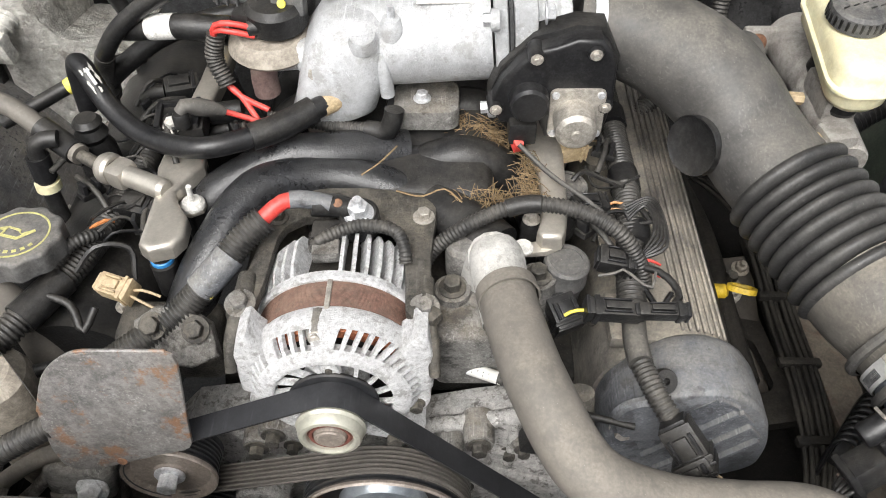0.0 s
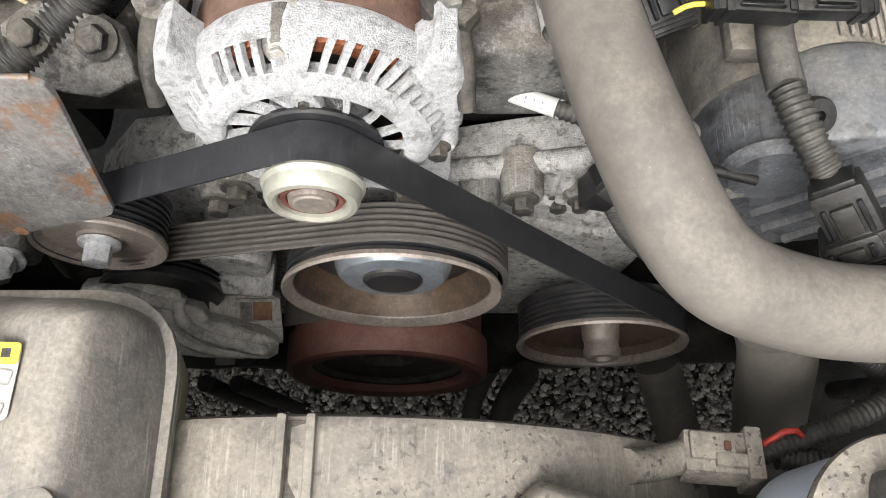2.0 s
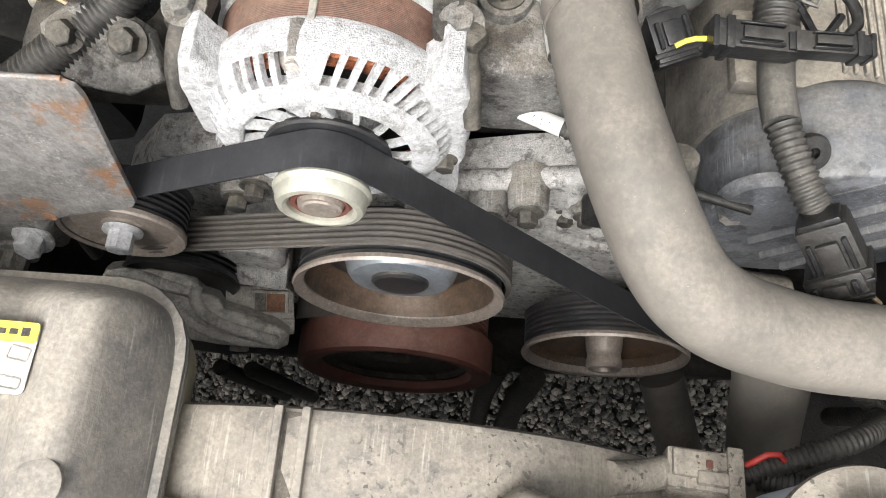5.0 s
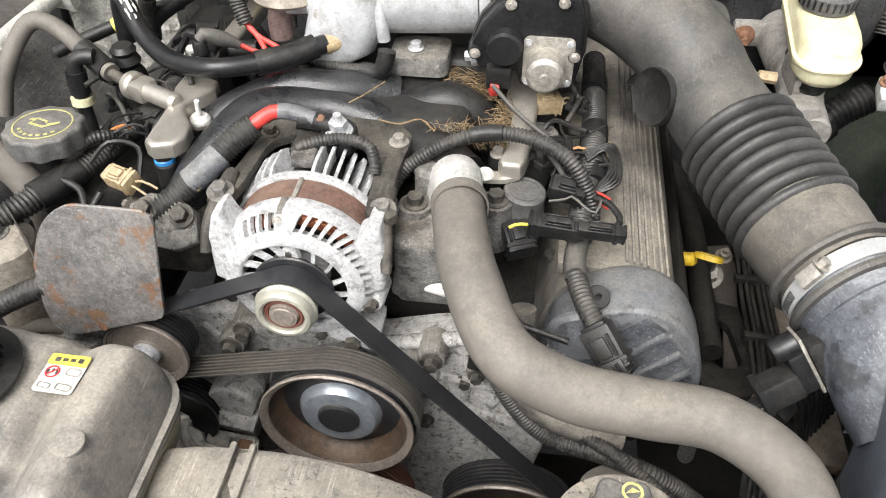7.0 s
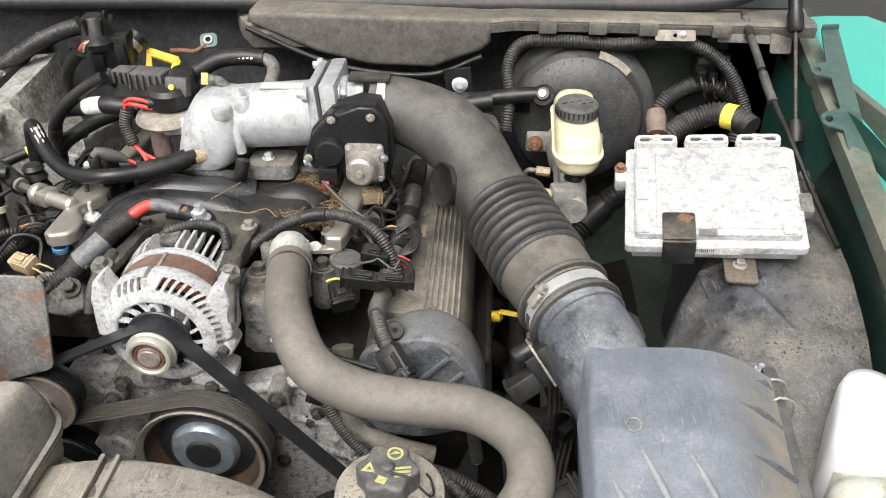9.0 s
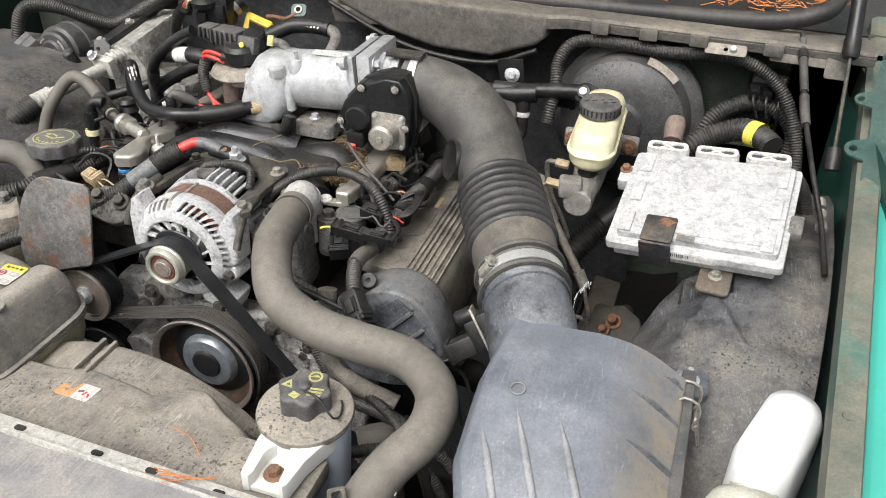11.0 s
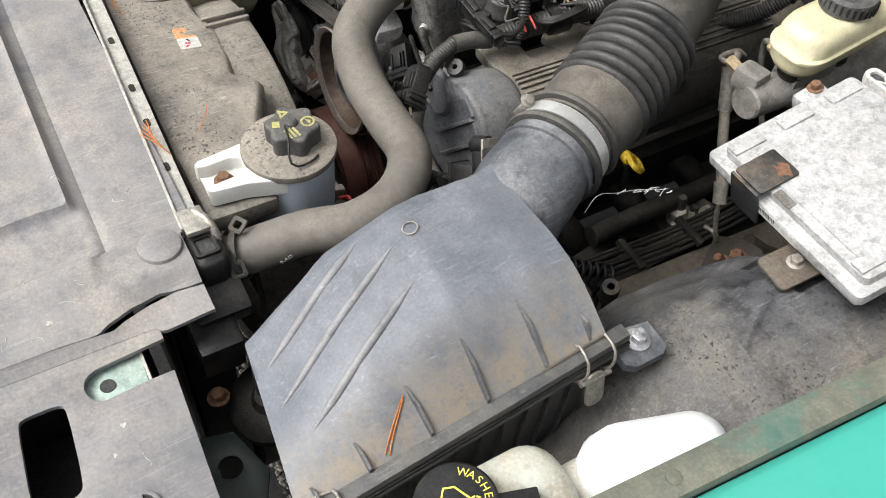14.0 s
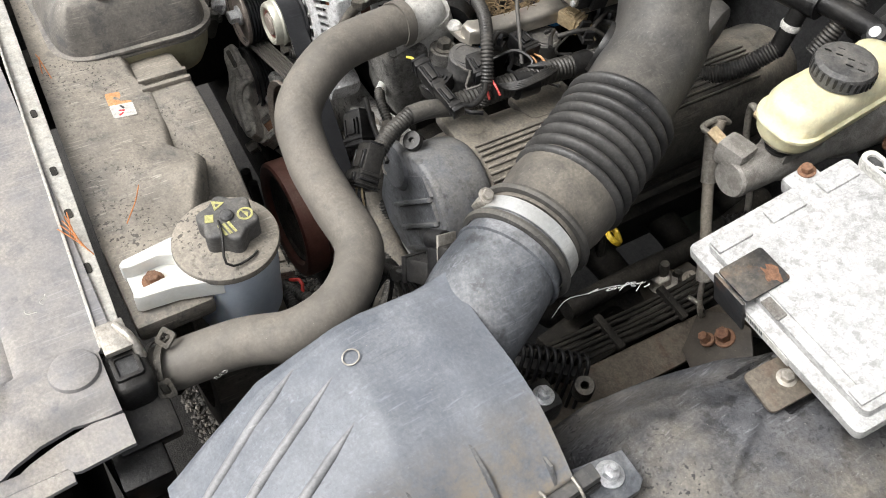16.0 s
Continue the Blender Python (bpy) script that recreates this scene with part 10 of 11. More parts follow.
loom("hose", [(-0.36, 0.315, 0.82), (-0.31, 0.335, 0.85), (-0.265, 0.35, 0.87), (-0.22, 0.38, 0.875)], 0.0105, M_LOOM, sidehose, pitch=0.0042)
elb = thing("vacuum_elbow", "black plastic vacuum elbow with a cream collar", "hose fitting")
tube("elbow", [(-0.302, 0.590, 0.957), (-0.314, 0.588, 0.957), (-0.322, 0.585, 0.952), (-0.324, 0.583, 0.93), (-0.325, 0.58, 0.90), (-0.322, 0.575, 0.86)], 0.008, M_PLASTIC, elb)
lathe("collar", [(0.008, -0.004), (0.0115, -0.004), (0.0115, 0.004), (0.008, 0.004)], axes((-0.3245, 0.581, 0.91), (0, 0.1, 1)), M_RESV, elb, "cream collar", seg=20)
lathe("sleeve", [(0.008, -0.014), (0.0105, -0.014), (0.0105, 0.01), (0.008, 0.01)], axes((-0.3242, 0.583, 0.932), (0, 0.1, 1)), M_PLASTIC_CLEAN, elb, seg=20)
vac = thing("vacuum_line", "black vacuum line with a yellow band", "hose")
tube("line", [(-0.40, 0.672, 0.910), (-0.3669, 0.680, 0.9240), (-0.3359, 0.700, 0.933), (-0.300, 0.715, 0.945), (-0.26, 0.72, 0.955)], 0.0075, M_PLASTIC, vac)
lathe("band", [(0.0079, -0.007), (0.0083, 0.0), (0.0079, 0.007)], axes((-0.3320, 0.702, 0.9342), (0.85, 0.45, 0.27)), M_YELLOWPRINT, vac, "yellow band", seg=18)
hh = thing("heater_hose", "thick black heater hose with a white printed sleeve", "hose")
tube("hose", [(-0.270, 0.700, 0.995), (-0.264, 0.698, 0.998), (-0.24, 0.690, 1.005), (-0.2155, 0.6825, 1.0113), (-0.19, 0.678, 1.014), (-0.155, 0.680, 1.008)], [0.009, 0.011, 0.0115, 0.0115, 0.0125, 0.0135], M_PLASTIC, hh, seg=20)
lathe("sleeve", [(0.0118, -0.0145), (0.0121, 0.0), (0.0118, 0.0145)], axes((-0.2155, 0.6825, 1.0113), (0.95, -0.25, 0.2)), M_LABEL, hh, "white printed sleeve", seg=22)
hk = thing("heater_return_hose", "black rubber hose curving down by the case", "hose")
tube("hose", [(-0.195, 0.684, 1.05), (-0.225, 0.685, 1.034), (-0.255, 0.684, 1.012), (-0.2726, 0.685, 0.992), (-0.288, 0.695, 0.968), (-0.2982, 0.706, 0.94), (-0.305, 0.712, 0.90)], 0.0085, M_PLASTIC, hk, seg=16)
loom("sleeve", [(-0.284, 0.692, 0.975), (-0.294, 0.702, 0.952), (-0.301, 0.71, 0.92)], 0.0095, M_LOOM, hk)
tube("hose", [(-0.26, 0.761, 1.057), (-0.285, 0.776, 1.035), (-0.3076, 0.795, 1.0055), (-0.318, 0.812, 0.985), (-0.322, 0.83, 0.962), (-0.31, 0.83, 0.93)], 0.0088, M_PLASTIC, hk, seg=16)
for k in range(3):
    tube("red_wire", [(-0.262 + 0.003 * k, 0.762, 1.056), (-0.257 + 0.003 * k, 0.760, 1.065 + 0.001 * k), (-0.250 + 0.002 * k, 0.765, 1.07)], 0.0017, (M_RED, M_MAROON, M_TAN)[k], hk, seg=7)
tube("hose", [(-0.16, 0.75, 0.985), (-0.20, 0.742, 0.98), (-0.24, 0.73, 0.97), (-0.27, 0.715, 0.955), (-0.295, 0.71, 0.935), (-0.305, 0.72, 0.91)], 0.010, M_PLASTIC, hk)
tube("pipe", [(-0.222, 0.868, 1.045), (-0.236, 0.85, 1.03), (-0.252, 0.83, 1.012), (-0.262, 0.81, 0.99)], 0.0165, M_PLASTIC, hk, seg=20)
lathe("hose_clamp", [(0.0165, -0.005), (0.0178, -0.005), (0.0178, 0.005), (0.0165, 0.005)], axes((-0.231, 0.857, 1.036), (-0.5, -0.65, -0.55)), M_STEEL_DULL, hk, "steel hose clamp", seg=28)
td = thing("transmission_dipstick", "yellow looped dipstick handle behind the engine", "dipstick")
TDM = axes((-0.2133, 0.869, 1.0184), (0.25, -0.60, 0.76), (0.0405, -0.023, 0.0198))
slab("loop", [(-0.003, 0.003), (0.002, 0.006), (0.044, 0.006), (0.050, 0.001), (0.052, -0.036), (0.044, -0.048), (0.028, -0.058), (0.018, -0.056), (0.012, -0.044)], TDM, 0.006, M_YELLOW, td, bev=0.0018, holes=[[(0.008, -0.006), (0.039, -0.006), (0.041, -0.022), (0.038, -0.031), (0.026, -0.036), (0.020, -0.032)]])
box("grip", TDM @ pose(0.023, 0.002, 0.004), (0.046, 0.009, 0.007), M_YELLOW, td, bev=0.002)
tube("tube", [(-0.183, 0.868, 0.975), (-0.186, 0.875, 0.92), (-0.19, 0.88, 0.85)], 0.006, M_DARKSTEEL, td)

def rounded_at(w, h, r, x0, y0):
    return [(x + x0, y + y0) for x, y in rounded(w, h, r)]


dip = thing("oil_dipstick", "yellow ring oil dipstick handle on a steel tube", "dipstick")
DX = Vector((0.0316, -0.0112, 0.0118)).normalized()
slab("ring", rounded(0.030, 0.021, 0.0095), axes(Vector((0.3365, 0.5574, 0.7846)), (0.15, 0.55, 0.82), DX), 0.006, M_YELLOW, dip, bev=0.002, holes=[rounded(0.020, 0.012, 0.0055)])
lathe("knob", [(0.0, 0.007), (0.006, 0.007), (0.0075, 0.004), (0.0075, -0.007), (0.005, -0.010), (0.0, -0.010)], axes((0.3163, 0.5646, 0.7771), -DX), M_YELLOW, dip, seg=18)
tube("tube", [(0.3163, 0.566, 0.776), (0.312, 0.575, 0.75), (0.308, 0.59, 0.68)], 0.005, M_DARKSTEEL, dip)
bkt = thing("steering_bracket", "oily brown pressed steel bracket with a long slot and large nut", "bracket")
slab("plate", [(-0.030, 0.045), (0.022, 0.050), (0.030, 0.02), (0.034, -0.11), (0.026, -0.135), (-0.026, -0.135), (-0.034, -0.11)], axes((0.3690, 0.640, 0.672), (-0.1, -0.45, 0.88), (1, -0.05, 0.1)), 0.006, M_BROWNSTEEL, bkt, bev=0.002, holes=[rounded_at(0.030, 0.085, 0.010, 0.0, -0.072)])
hexbolt("nut", (0.3653, 0.644, 0.6825), (-0.1, -0.45, 0.88), 0.0125, bkt, M_STEEL_DULL, flange=1.45, h=0.014)
lathe("stud", [(0.0, 0.04), (0.005, 0.04), (0.006, 0.036), (0.006, 0.0), (0.0, 0.0)], axes((0.3653, 0.644, 0.68), (-0.05, -0.2, 0.98)), M_DARKSTEEL, bkt, seg=16)
fbk = thing("frame_bracket", "dusty brown steel frame bracket with two rusty bolts", "bracket")
slab("plate", [(-0.045, -0.02), (-0.03, 0.012), (-0.008, 0.030), (0.022, 0.028), (0.045, 0.008), (0.05, -0.03), (0.0, -0.045)], axes((0.482, 0.612, 0.730), (-0.25, -0.55, 0.8), (0.75, -0.5, -0.1)), 0.004, M_BROWNSTEEL, fbk, bev=0.0012)
hexbolt("bolt", (0.4793, 0.613, 0.735), (-0.2, -0.5, 0.84), 0.0075, fbk, M_RUST, flange=1.5, h=0.012)
hexbolt("bolt", (0.470, 0.600, 0.728), (-0.4, -0.6, 0.7), 0.0055, fbk, M_RUST, h=0.010)
tube("brace", [(0.455, 0.66, 0.715), (0.47, 0.68, 0.70), (0.49, 0.72, 0.68)], 0.012, M_BROWNSTEEL, fbk)
em = thing("engine_mount", "dark steel engine mount bracket with a hex nut", "bracket")
slab("arm", [(-0.036, -0.17), (0.03, -0.17), (0.036, -0.02), (0.026, 0.03), (-0.026, 0.03), (-0.04, -0.02)], pose(0.362, 0.645, 0.655, 0, 0, 8), 0.012, M_DARK, em, bev=0.004, holes=[rounded(0.03, 0.07, 0.012, 5, 0.0, -0.095)])
lathe("mount_disc", [(0.0, 0.008), (0.017, 0.008), (0.022, 0.004), (0.024, 0.0), (0.0, 0.0)], pose(0.370, 0.658, 0.667), M_DARKSTEEL, em, seg=28)
hexbolt("nut", (0.370, 0.658, 0.675), (0, 0, 1), 0.0105, em, M_DARKSTEEL, top=True)
abl = thing("brake_line_bundle", "bundle of thin dark brake lines beside the frame", "brake line")
for k in range(6):
    o = Vector((0.0062 * k - 0.0155, 0.002 * k, 0.002 * math.sin(k * 2.3)))
    tube("line", [Vector(q) + o for q in ((0.36, 0.85, 0.69), (0.395, 0.76, 0.713), (0.4074, 0.6771, 0.7154), (0.4072, 0.583, 0.7089), (0.4044, 0.4896, 0.7142), (0.398, 0.4161, 0.7105), (0.3855, 0.3626, 0.6973), (0.375, 0.31, 0.655))], 0.0027, M_DARK, abl, seg=8)
for yk, xk, zk in ((0.43, 0.399, 0.7125), (0.52, 0.405, 0.7145), (0.61, 0.4075, 0.7125)):
    box("clip", axes((xk, yk, zk), (0.1, 0.05, 1), (1, 0.05, 0)), (0.046, 0.010, 0.009), M_DARK, abl, bev=0.003)
box("ledge", axes((0.447, 0.58, 0.694), (0.15, 0.05, 1), (-0.02, -1, 0.02)), (0.42, 0.042, 0.012), M_BROWNTAN, abl, "dusty frame ledge beside the lines", bev=0.003)
comb = thing("wire_comb", "row of thin black looped wires beside the air box", "wiring")
for k in range(9):
    q = Vector((0.402 + 0.0052 * k, 0.395 + 0.006 * k, 0.0))
    tube("loop", [q + Vector((-0.012, 0.004, 0.70)), q + Vector((-0.014, 0.006, 0.742)), q + Vector((-0.010, 0.008, 0.764)), q + Vector((0.002, 0.004, 0.766)), q + Vector((0.010, -0.004, 0.745)), q + Vector((0.014, -0.01, 0.71))], 0.0022, M_PLASTIC_CLEAN, comb, seg=8)
box("holder", axes((0.418, 0.425, 0.735), (0.2, -0.2, 1), (0.65, 0.75, 0)), (0.07, 0.012, 0.014), M_PLASTIC, comb, bev=0.002)
hexbolt("fitting", (0.384, 0.668, 0.694), (0.0, -0.3, 1), 0.007, abl, M_TANSTEEL, top=True)
lathe("grommet", [(0.004, 0.012), (0.009, 0.012), (0.010, 0.008), (0.010, -0.02), (0.004, -0.02)], axes((0.471, 0.417, 0.784), (0.2, -0.3, 1)), M_DARKSTEEL, abl, seg=20)
bhose = thing("brake_hose", "tan dusty braided brake hose with crimped ends", "brake hose")
tube("hose", [(0.352, 0.640, 0.930), (0.358, 0.632, 0.912), (0.367, 0.6275, 0.893), (0.392, 0.616, 0.855), (0.415, 0.607, 0.822), (0.4315, 0.601, 0.798)], 0.0058, M_TANSTEEL, bhose, seg=12)
for q, d in (((0.361, 0.630, 0.905), 0.008), ((0.372, 0.625, 0.885), 0.0076), ((0.428, 0.602, 0.803), 0.008)):
    lathe("ferrule", [(0.0, -0.012), (d, -0.012), (d, 0.012), (0.0, 0.012)], axes(q, (0.5, -0.22, -0.84)), M_STEEL_DULL, bhose, seg=12)
tube("pipe", [(0.4315, 0.601, 0.798), (0.437, 0.600, 0.775), (0.443, 0.606, 0.745), (0.440, 0.622, 0.722), (0.426, 0.634, 0.716), (0.412, 0.628, 0.718)], 0.0030, M_STEEL_DULL, bhose, seg=8)
# near-black all over, fills the gap below the valve cover
hdr = thing("cylinder_head", "near black cylinder head and exhaust manifold below the cover", "cylinder head")
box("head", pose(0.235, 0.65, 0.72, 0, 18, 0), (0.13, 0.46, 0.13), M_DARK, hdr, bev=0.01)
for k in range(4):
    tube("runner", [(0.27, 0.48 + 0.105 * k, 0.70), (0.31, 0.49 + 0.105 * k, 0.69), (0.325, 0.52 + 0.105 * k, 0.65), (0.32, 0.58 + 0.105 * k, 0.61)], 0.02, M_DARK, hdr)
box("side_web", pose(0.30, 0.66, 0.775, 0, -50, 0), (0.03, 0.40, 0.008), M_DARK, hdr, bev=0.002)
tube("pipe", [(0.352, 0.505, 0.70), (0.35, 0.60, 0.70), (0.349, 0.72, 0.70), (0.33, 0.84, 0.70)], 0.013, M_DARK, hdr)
# added sheet, coloured near-black to give the gap beside the engine its shade
bay_shade_sheet = sheet("bay_floor_shade", lambda u, v: (0.30 + 0.26 * u, 0.22 + 0.78 * v, 0.535 + 0.02 * math.sin(9 * v) + 0.05 * u * u), 12, 30, M_BAY_SHADE, thick=0.004)
tagged(bay_shade_sheet, "near black sheet for the deep shade beside the engine", "splash shield", kind="structure")
# lines and fittings low beside the rusty plate
lowl = thing("compressor_lines", "dusty grey lines and a fitting beside the compressor", "pipe")
tube("line", [(-0.36, 0.35, 0.755), (-0.325, 0.355, 0.785), (-0.295, 0.365, 0.80), (-0.275, 0.375, 0.79)], 0.0075, M_RUBBER, lowl)
tube("line", [(-0.35, 0.355, 0.72), (-0.315, 0.36, 0.755), (-0.298, 0.37, 0.775), (-0.285, 0.38, 0.80)], 0.006, M_ALU_DIRTY, lowl, seg=12)
tube("line", [(-0.32, 0.345, 0.68), (-0.305, 0.35, 0.715), (-0.30, 0.36, 0.745)], 0.008, M_RUBBER, lowl)
tube("line", [(-0.255, 0.37, 0.69), (-0.25, 0.372, 0.73), (-0.24, 0.38, 0.77)], 0.005, M_DARKSTEEL, lowl, seg=10)
hexbolt("fitting", (-0.318, 0.345, 0.74), (0.1, -1, 0.3), 0.009, lowl, M_ALU_DIRTY)
box("clamp", pose(-0.34, 0.35, 0.772, 0, 35, 0), (0.016, 0.02, 0.02), M_DARKSTEEL, lowl, bev=0.003)
# boxes high on the firewall
cb = thing("firewall_relay", "black plastic relay and bracket on the firewall", "relay")
box("body", pose(-0.246, 0.832, 1.036, 0, 0, 8), (0.052, 0.04, 0.05), M_PLASTIC, cb, bev=0.005)
box("side_rib", pose(-0.228, 0.812, 1.030, 0, 0, 8), (0.014, 0.010, 0.040), M_PLASTIC_CLEAN, cb, bev=0.002)
box("side_rib", pose(-0.262, 0.810, 1.024, 0, 0, 8), (0.018, 0.010, 0.026), M_PLASTIC_CLEAN, cb, bev=0.002)
lathe("tower", [(0.0, 0.032), (0.012, 0.032), (0.015, 0.029), (0.0225, 0.002), (0.026, -0.004), (0.026, -0.012), (0.0, -0.012)], axes((-0.2605, 0.822, 1.058), (-0.02, -0.08, 1)), M_PLASTIC, cb, seg=28)
for k in range(6):
    a = radians(60 * k + 15)
    box("tower_rib", axes((-0.2605 + 0.0195 * math.cos(a), 0.822 + 0.0195 * math.sin(a), 1.072), (0.24 * math.cos(a), 0.24 * math.sin(a), 1), (math.cos(a), math.sin(a), 0)), (0.007, 0.004, 0.034), M_PLASTIC, cb, bev=0.001)
box("socket", pose(-0.288, 0.805, 1.044, 15, 0, 25), (0.02, 0.022, 0.022), M_PLASTIC_CLEAN, cb, bev=0.003)
slab("ground_tab", rounded(0.026, 0.022, 0.007), axes((-0.120, 0.878, 1.036), (0.1, -0.8, 0.6), (1, 0, 0.2)), 0.003, M_FLANGE, cb, "green ground tab with a hole", bev=0.0008, holes=[circle(0.005, 14)])
slab("ground_ring", circle(0.0066, 20), axes((-0.120, 0.8755, 1.0385), (0.1, -0.8, 0.6), (1, 0, 0.2)), 0.002, M_STEEL_DULL, cb, "silver ring terminal", bev=0.0005, holes=[circle(0.0042, 14)])
tube("ground_wire", [(-0.124, 0.873, 1.032), (-0.140, 0.868, 1.023), (-0.160, 0.868, 1.024), (-0.178, 0.872, 1.022)], 0.0035, M_RUST, cb, "brown ground wire", seg=9)
cowlbox = thing("cowl_drain_box", "dusty black plastic air inlet box under the cowl", "cowl box")
FC = Matrix(((1, 0, 0, 0), (0, 0, -1, 0.95), (0, 1, 0, 0), (0, 0, 0, 1)))
slab("box", [(-0.056, 1.07), (0.043, 1.027), (0.123, 1.008), (0.216, 1.006), (0.286, 1.032), (0.30, 1.045), (0.30, 1.078), (-0.05, 1.085)], FC, 0.088, M_COWL, cowlbox, bev=0.008, seg=3)
tube("edge", [(-0.056, 0.861, 1.062), (0.043, 0.858, 1.019), (0.123, 0.858, 1.0), (0.216, 0.858, 0.998), (0.288, 0.858, 1.026)], 0.004, M_PLASTIC, cowlbox)
slab("hanger", [(0.232, 1.01), (0.272, 1.015), (0.278, 0.975), (0.265, 0.968), (0.248, 0.968), (0.238, 0.978)], FC @ pose(0, 0, 0.105), 0.004, M_PLASTIC, cowlbox, bev=0.001)
hexbolt("nut", (0.257, 0.841, 0.99), (0, -1, 0.2), 0.007, cowlbox, M_STEEL, flange=1.7)
tee = thing("vacuum_tee", "black plastic vacuum tee with a ribbed hose", "hose fitting")
tube("bar", [(0.225, 0.80, 0.972), (0.265, 0.80, 0.975), (0.305, 0.803, 0.98)], 0.0145, M_PLASTIC, tee)
tube("leg", [(0.287, 0.80, 0.975), (0.287, 0.795, 0.945), (0.287, 0.79, 0.915)], 0.010, M_PLASTIC, tee)
lathe("clip", [(0.0105, -0.004), (0.0115, 0.0), (0.0105, 0.004)], axes((0.287, 0.796, 0.948), (0, 0.1, 1)), M_LABEL, tee, "white marking band", seg=20)
loom("hose", [(0.287, 0.79, 0.92), (0.27, 0.76, 0.89), (0.24, 0.72, 0.87)], 0.011, M_LOOM, tee)
bh = thing("booster_hose", "black ribbed hose below the brake master cylinder", "hose")
loom("hose", [(0.40, 0.66, 0.80), (0.43, 0.70, 0.83), (0.47, 0.73, 0.86), (0.51, 0.745, 0.88)], 0.018, M_PLASTIC, bh, pitch=0.006)
tube("cuff", [(0.435, 0.705, 0.835), (0.45, 0.717, 0.846), (0.465, 0.726, 0.856)], 0.021, M_PLASTIC, bh)
fwb = thing("wiper_module", "black plastic module on the green firewall", "module")
box("body", pose(0.628, 0.905, 1.006, 0, 0, 4), (0.052, 0.03, 0.034), M_PLASTIC, fwb, bev=0.005)
box("lid", pose(0.628, 0.888, 1.016, 0, 0, 4), (0.045, 0.008, 0.010), M_CASE, fwb, bev=0.002)
for k in range(3):
    box("plug", pose(0.610 + 0.018 * k, 0.884, 0.996, 12, 0, 4), (0.014, 0.018, 0.016), M_PLASTIC_CLEAN, fwb, bev=0.002)
    tube("wire", [(0.610 + 0.018 * k, 0.876, 0.994), (0.612 + 0.017 * k, 0.866, 0.985), (0.62 + 0.014 * k, 0.868, 0.965)], 0.0022, M_PLASTIC, fwb, seg=7)
lathe("grommet", [(0.0, 0.01), (0.03, 0.01), (0.035, 0.0), (0.0, 0.0)], axes((0.615, 0.925, 0.945), (0, -1, 0.1)), M_PLASTIC, fwb, seg=28)
fwp = sheet("firewall_pad", lambda u, v: (0.49 + 0.29 * u, 0.935 - 0.012 * math.exp(-((u - 0.2) / 0.1) ** 2) * (v > 0.4), 0.82 + 0.235 * v), 24, 16, M_FIREWALL, thick=0.02)
tagged(fwp, "dull dark green painted firewall pressing", "firewall", kind="structure")
prop = thing("antenna_cable", "grey cable with inline couplings along the fender", "cable")
ANT = [(0.6548, 0.8829, 1.0883), (0.6606, 0.8274, 1.0614), (0.6673, 0.7566, 1.0276), (0.6828, 0.6655, 0.9862), (0.700, 0.60, 0.945), (0.704, 0.52, 0.926)]
tube("cable", ANT, 0.0035, M_PLASTIC, prop, seg=10)
tube("sleeve", [(0.6558, 0.873, 1.0835), (0.6606, 0.8274, 1.0614), (0.6648, 0.785, 1.041)], 0.0055, M_DUCT, prop, seg=10)
tube("sleeve", [(0.6655, 0.778, 1.0375), (0.6673, 0.7566, 1.0276), (0.6705, 0.732, 1.016)], 0.0062, M_DUCT, prop, seg=10)
tube("sleeve", [(0.658, 0.852, 1.0735), (0.6592, 0.84, 1.0675)], 0.0068, M_PLASTIC, prop, seg=10)
for k in range(3):
    lathe("coupling", [(0.0, 0.012), (0.006, 0.012), (0.007, 0.008), (0.007, 0.0), (0.0, 0.0)], axes((0.700 + 0.001 * k, 0.655 - 0.018 * k, 0.951 - 0.006 * k), (0.1, -0.9, -0.35)), M_STEEL_DULL, prop, seg=16)
strut = thing("hood_strut", "black gas strut of the hood beside the fender", "gas strut")
tube("rod", [(0.7175, 0.762, 0.975), (0.7143, 0.8315, 1.081)], 0.0027, M_DARKSTEEL, strut, "steel piston rod", seg=14)
tube("cylinder", [(0.7143, 0.8315, 1.081), (0.711, 0.895, 1.178), (0.7075, 0.96, 1.28)], 0.0098, M_PLASTIC_CLEAN, strut, seg=20)
lathe("cylinder_end", [(0.0, -0.003), (0.0085, -0.003), (0.0112, 0.002), (0.0112, 0.022), (0.0, 0.022)], axes((0.7143, 0.8315, 1.081), (-0.03, 0.55, 0.84)), M_PLASTIC, strut, seg=22)
lathe("end_joint", [(0.0, 0.03), (0.009, 0.03), (0.011, 0.02), (0.011, 0.0), (0.0, 0.0)], axes((0.7185, 0.748, 0.952), (-0.03, 0.55, 0.84)), M_PLASTIC, strut, seg=18)
hinge = thing("fender_bracket", "dusty green fender mounting bracket with tabs", "bracket")
box("upright", pose(0.765, 0.80, 0.985, 0, 4, 5), (0.014, 0.56, 0.10), M_FIREWALL, hinge, bev=0.003)
FM = axes((0.7238, 0.669, 1.0185), (-0.15, -0.25, 0.96), (0.021, 0.173, 0.044))
FLO = [(-0.30, -0.034), (0.195, -0.034), (0.195, -0.012), (0.120, -0.008)]
FLO += [(0.103 + 0.013 * math.cos(a), 0.002 + 0.010 * math.sin(a)) for a in [math.pi * i / 10 for i in range(11)]]
FLO += [(0.085, -0.010), (0.02, -0.012)]
FLO += [(0.0 + 0.015 * math.cos(a), 0.002 + 0.011 * math.sin(a)) for a in [math.pi * i / 10 for i in range(11)]]
FLO += [(-0.022, -0.010), (-0.30, -0.012)]
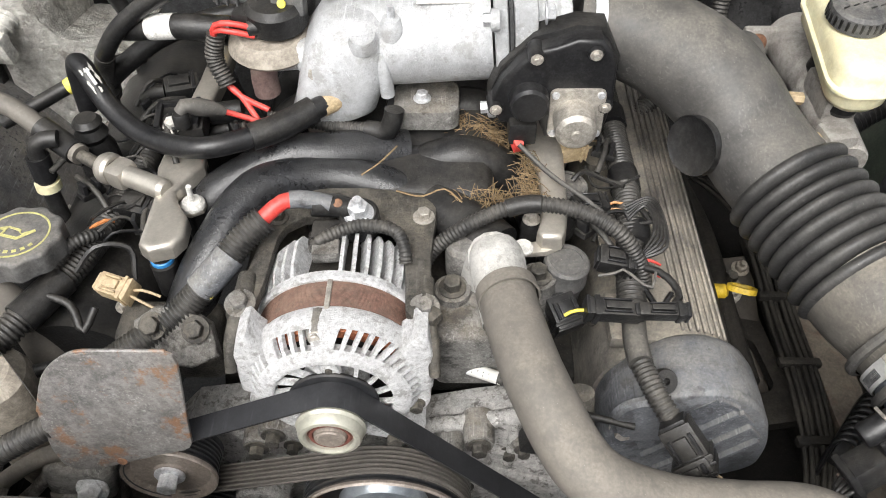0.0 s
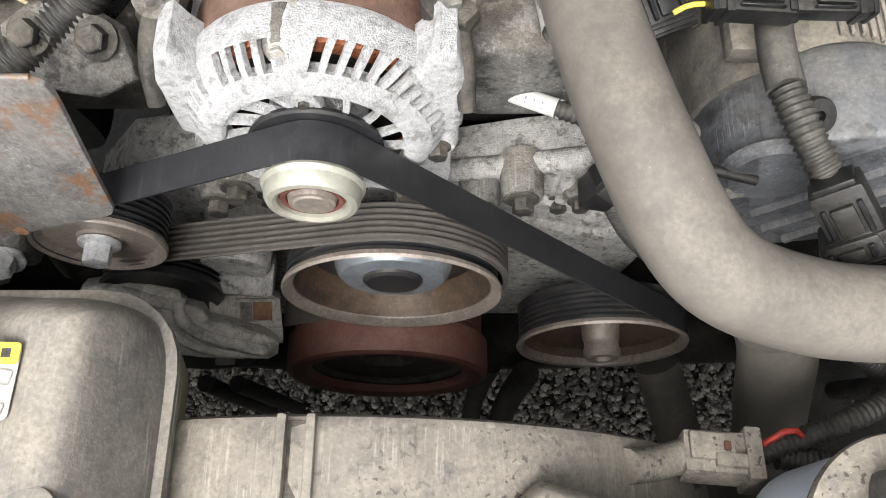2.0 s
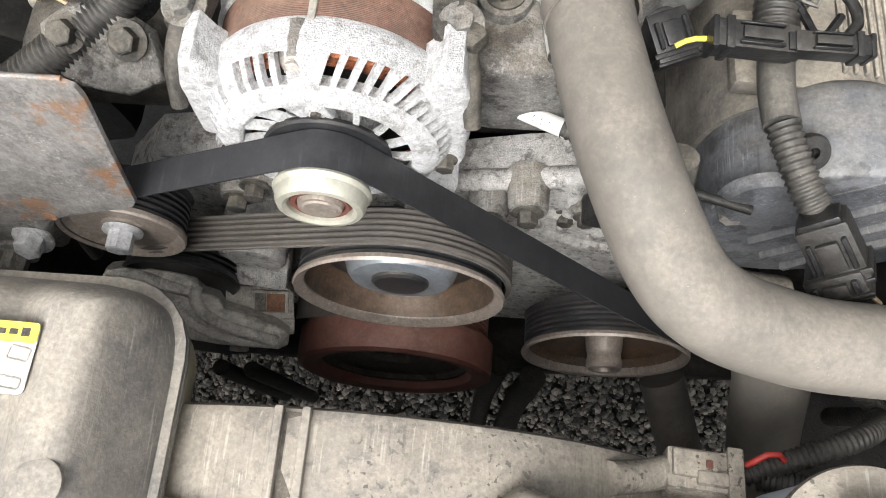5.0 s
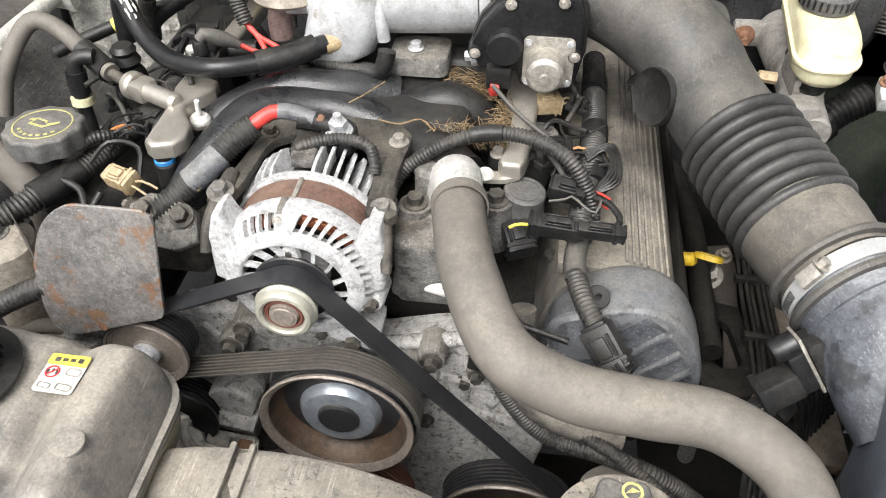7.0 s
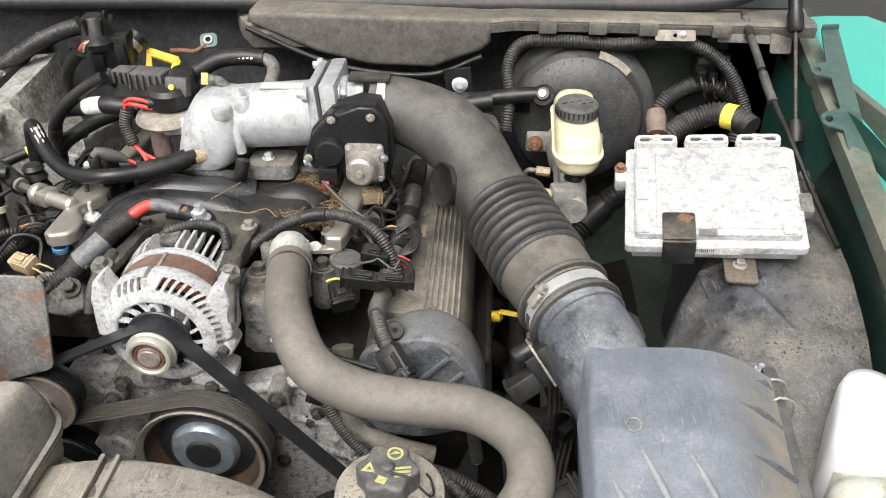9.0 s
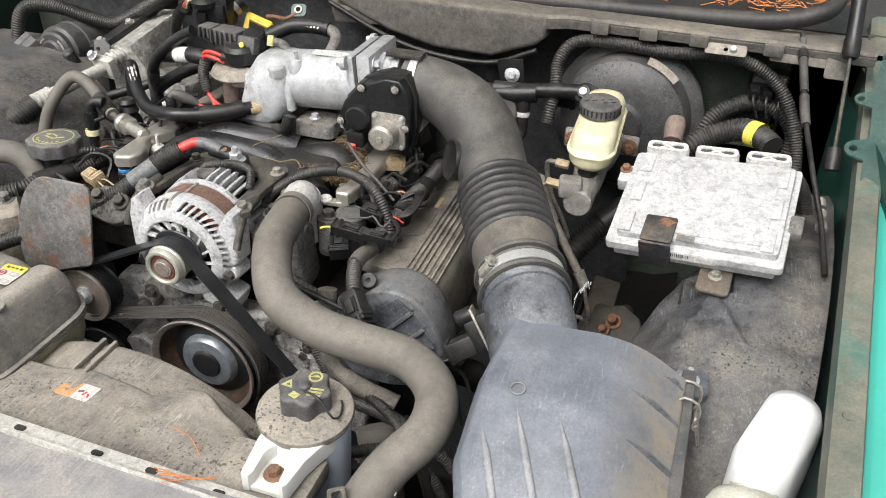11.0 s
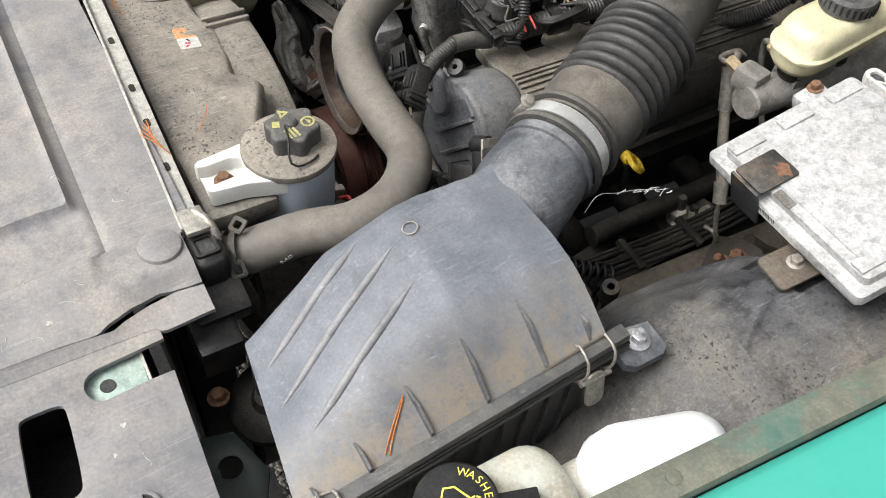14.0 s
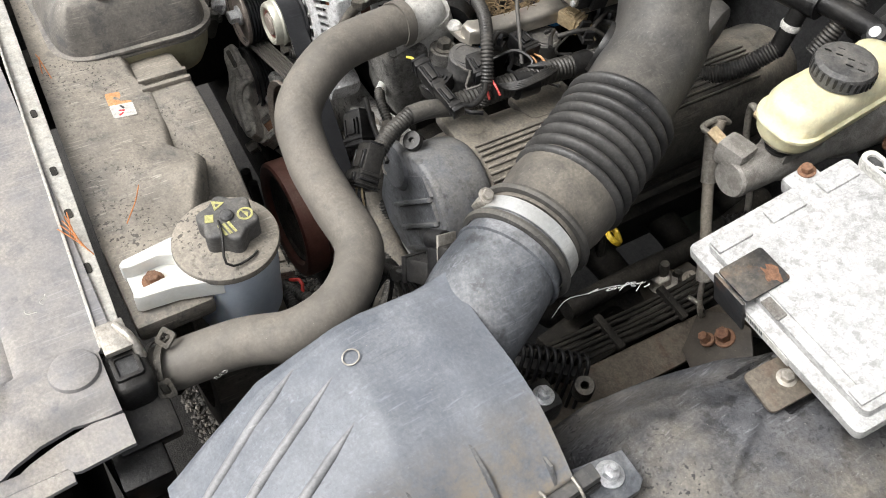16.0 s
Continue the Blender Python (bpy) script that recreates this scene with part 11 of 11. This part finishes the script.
slab("flange", FLO, FM, 0.003, M_FLANGE, hinge, "teal painted flange with holed tabs", bev=0.0008, holes=[[(0.0 + 0.0062 * math.cos(a), 0.003 + 0.0045 * math.sin(a)) for a in [2 * math.pi * i / 16 for i in range(16)]], [(0.103 + 0.0055 * math.cos(a), 0.004 + 0.004 * math.sin(a)) for a in [2 * math.pi * i / 16 for i in range(16)]]])
box("end_fold", FM @ pose(0.196, -0.023, 0.004), (0.004, 0.022, 0.012), M_FLANGE, hinge, bev=0.0015)
fuse = thing("fuse_box", "black plastic fuse box with a cover and relays", "fuse box")
box("case", pose(-0.56, 0.42, 0.87, 0, 0, 15), (0.14, 0.2, 0.10), M_PLASTIC, fuse, bev=0.008)
for k in range(3):
    for j in range(2):
        box("relay", pose(-0.60 + 0.04 * k, 0.39 + 0.05 * j, 0.93, 0, 0, 15), (0.028, 0.03, 0.03), M_PLASTIC_CLEAN, fuse, bev=0.002)
box("red_cover", pose(-0.52, 0.31, 0.89, 0, 0, 15), (0.05, 0.03, 0.03), M_RED, fuse, "red terminal cover", bev=0.005)

# ---------------------------------------------------------------- small loose things
def needle(C, label="thin orange pine needle"):
    return tagged(tube("pine_needle", C, 0.0006, M_NEEDLE, seg=5), label, "pine needle", "pine needles")


needle([on_lid(0.538, 0.136), on_lid(0.552, 0.120), on_lid(0.564, 0.108)], "orange pine needle lying on the air box")
needle([on_lid(0.540, 0.135), on_lid(0.556, 0.119), on_lid(0.566, 0.111)], "orange pine needle lying on the air box")
for k in range(5):
    needle([(0.135 + 0.004 * k, 0.066 - 0.003 * k, 0.878), (0.15 + 0.006 * k, 0.065, 0.8795), (0.165 + 0.007 * k, 0.061 + 0.003 * k, 0.878)], "orange pine needle lying on the radiator strip")
needle([(0.105, 0.135, 0.852), (0.13, 0.125, 0.858), (0.15, 0.11, 0.855)], "orange pine needle lying on the fan shroud")
needle([(-0.155, 0.10, 0.842), (-0.13, 0.102, 0.846), (-0.10, 0.105, 0.843)], "orange pine needle beside the coolant tank")
needle([(-0.15, 0.104, 0.842), (-0.125, 0.1, 0.846), (-0.108, 0.098, 0.843)], "orange pine needle beside the coolant tank")
lv, lf = [], []
for k in range(160):
    p = Vector((rng.gauss(0.6, 0.05), rng.uniform(0.98, 1.14), 1.088 + rng.uniform(0, 0.01)))
    a = rng.uniform(0, 6.28)
    d = Vector((math.cos(a), math.sin(a), rng.uniform(-0.1, 0.2))) * rng.uniform(0.01, 0.035)
    v_, f_ = sweep([p - d / 2, p, p + d / 2], [0.001] * 3, 4)
    o_ = len(lv)
    lv += v_
    lf += [tuple(i + o_ for i in f) for f in f_]
litter = mk("needle_litter", lv, lf, M_NEEDLE, smooth=False)
tagged(litter, "brown pine needle litter on the cowl grille", "leaf litter", kind="stuff")
web = thing("spider_silk", "fine white strand of spider silk by the duct", "cobweb")
WB = [Vector(q) for q in ((0.4463, 0.3738, 0.8973), (0.4467, 0.3834, 0.9165), (0.445, 0.41, 0.906), (0.4445, 0.436, 0.898), (0.447, 0.455, 0.892), (0.450, 0.4753, 0.8865))]
tube("strand", WB, 0.0003, M_WEB, web, seg=5)
for k in range(14):
    q = WB[2].lerp(WB[5], rng.random()) + Vector((rng.gauss(0, 0.001), 0, rng.gauss(0, 0.001)))
    d = Vector((rng.gauss(0, 0.001), rng.uniform(0.002, 0.006), rng.gauss(0, 0.0012)))
    tube("strand", [q - d, q + Vector((0, 0, rng.gauss(0, 0.0008))), q + d], rng.choice((0.0003, 0.0004, 0.0006)), M_WEB, web, seg=5)
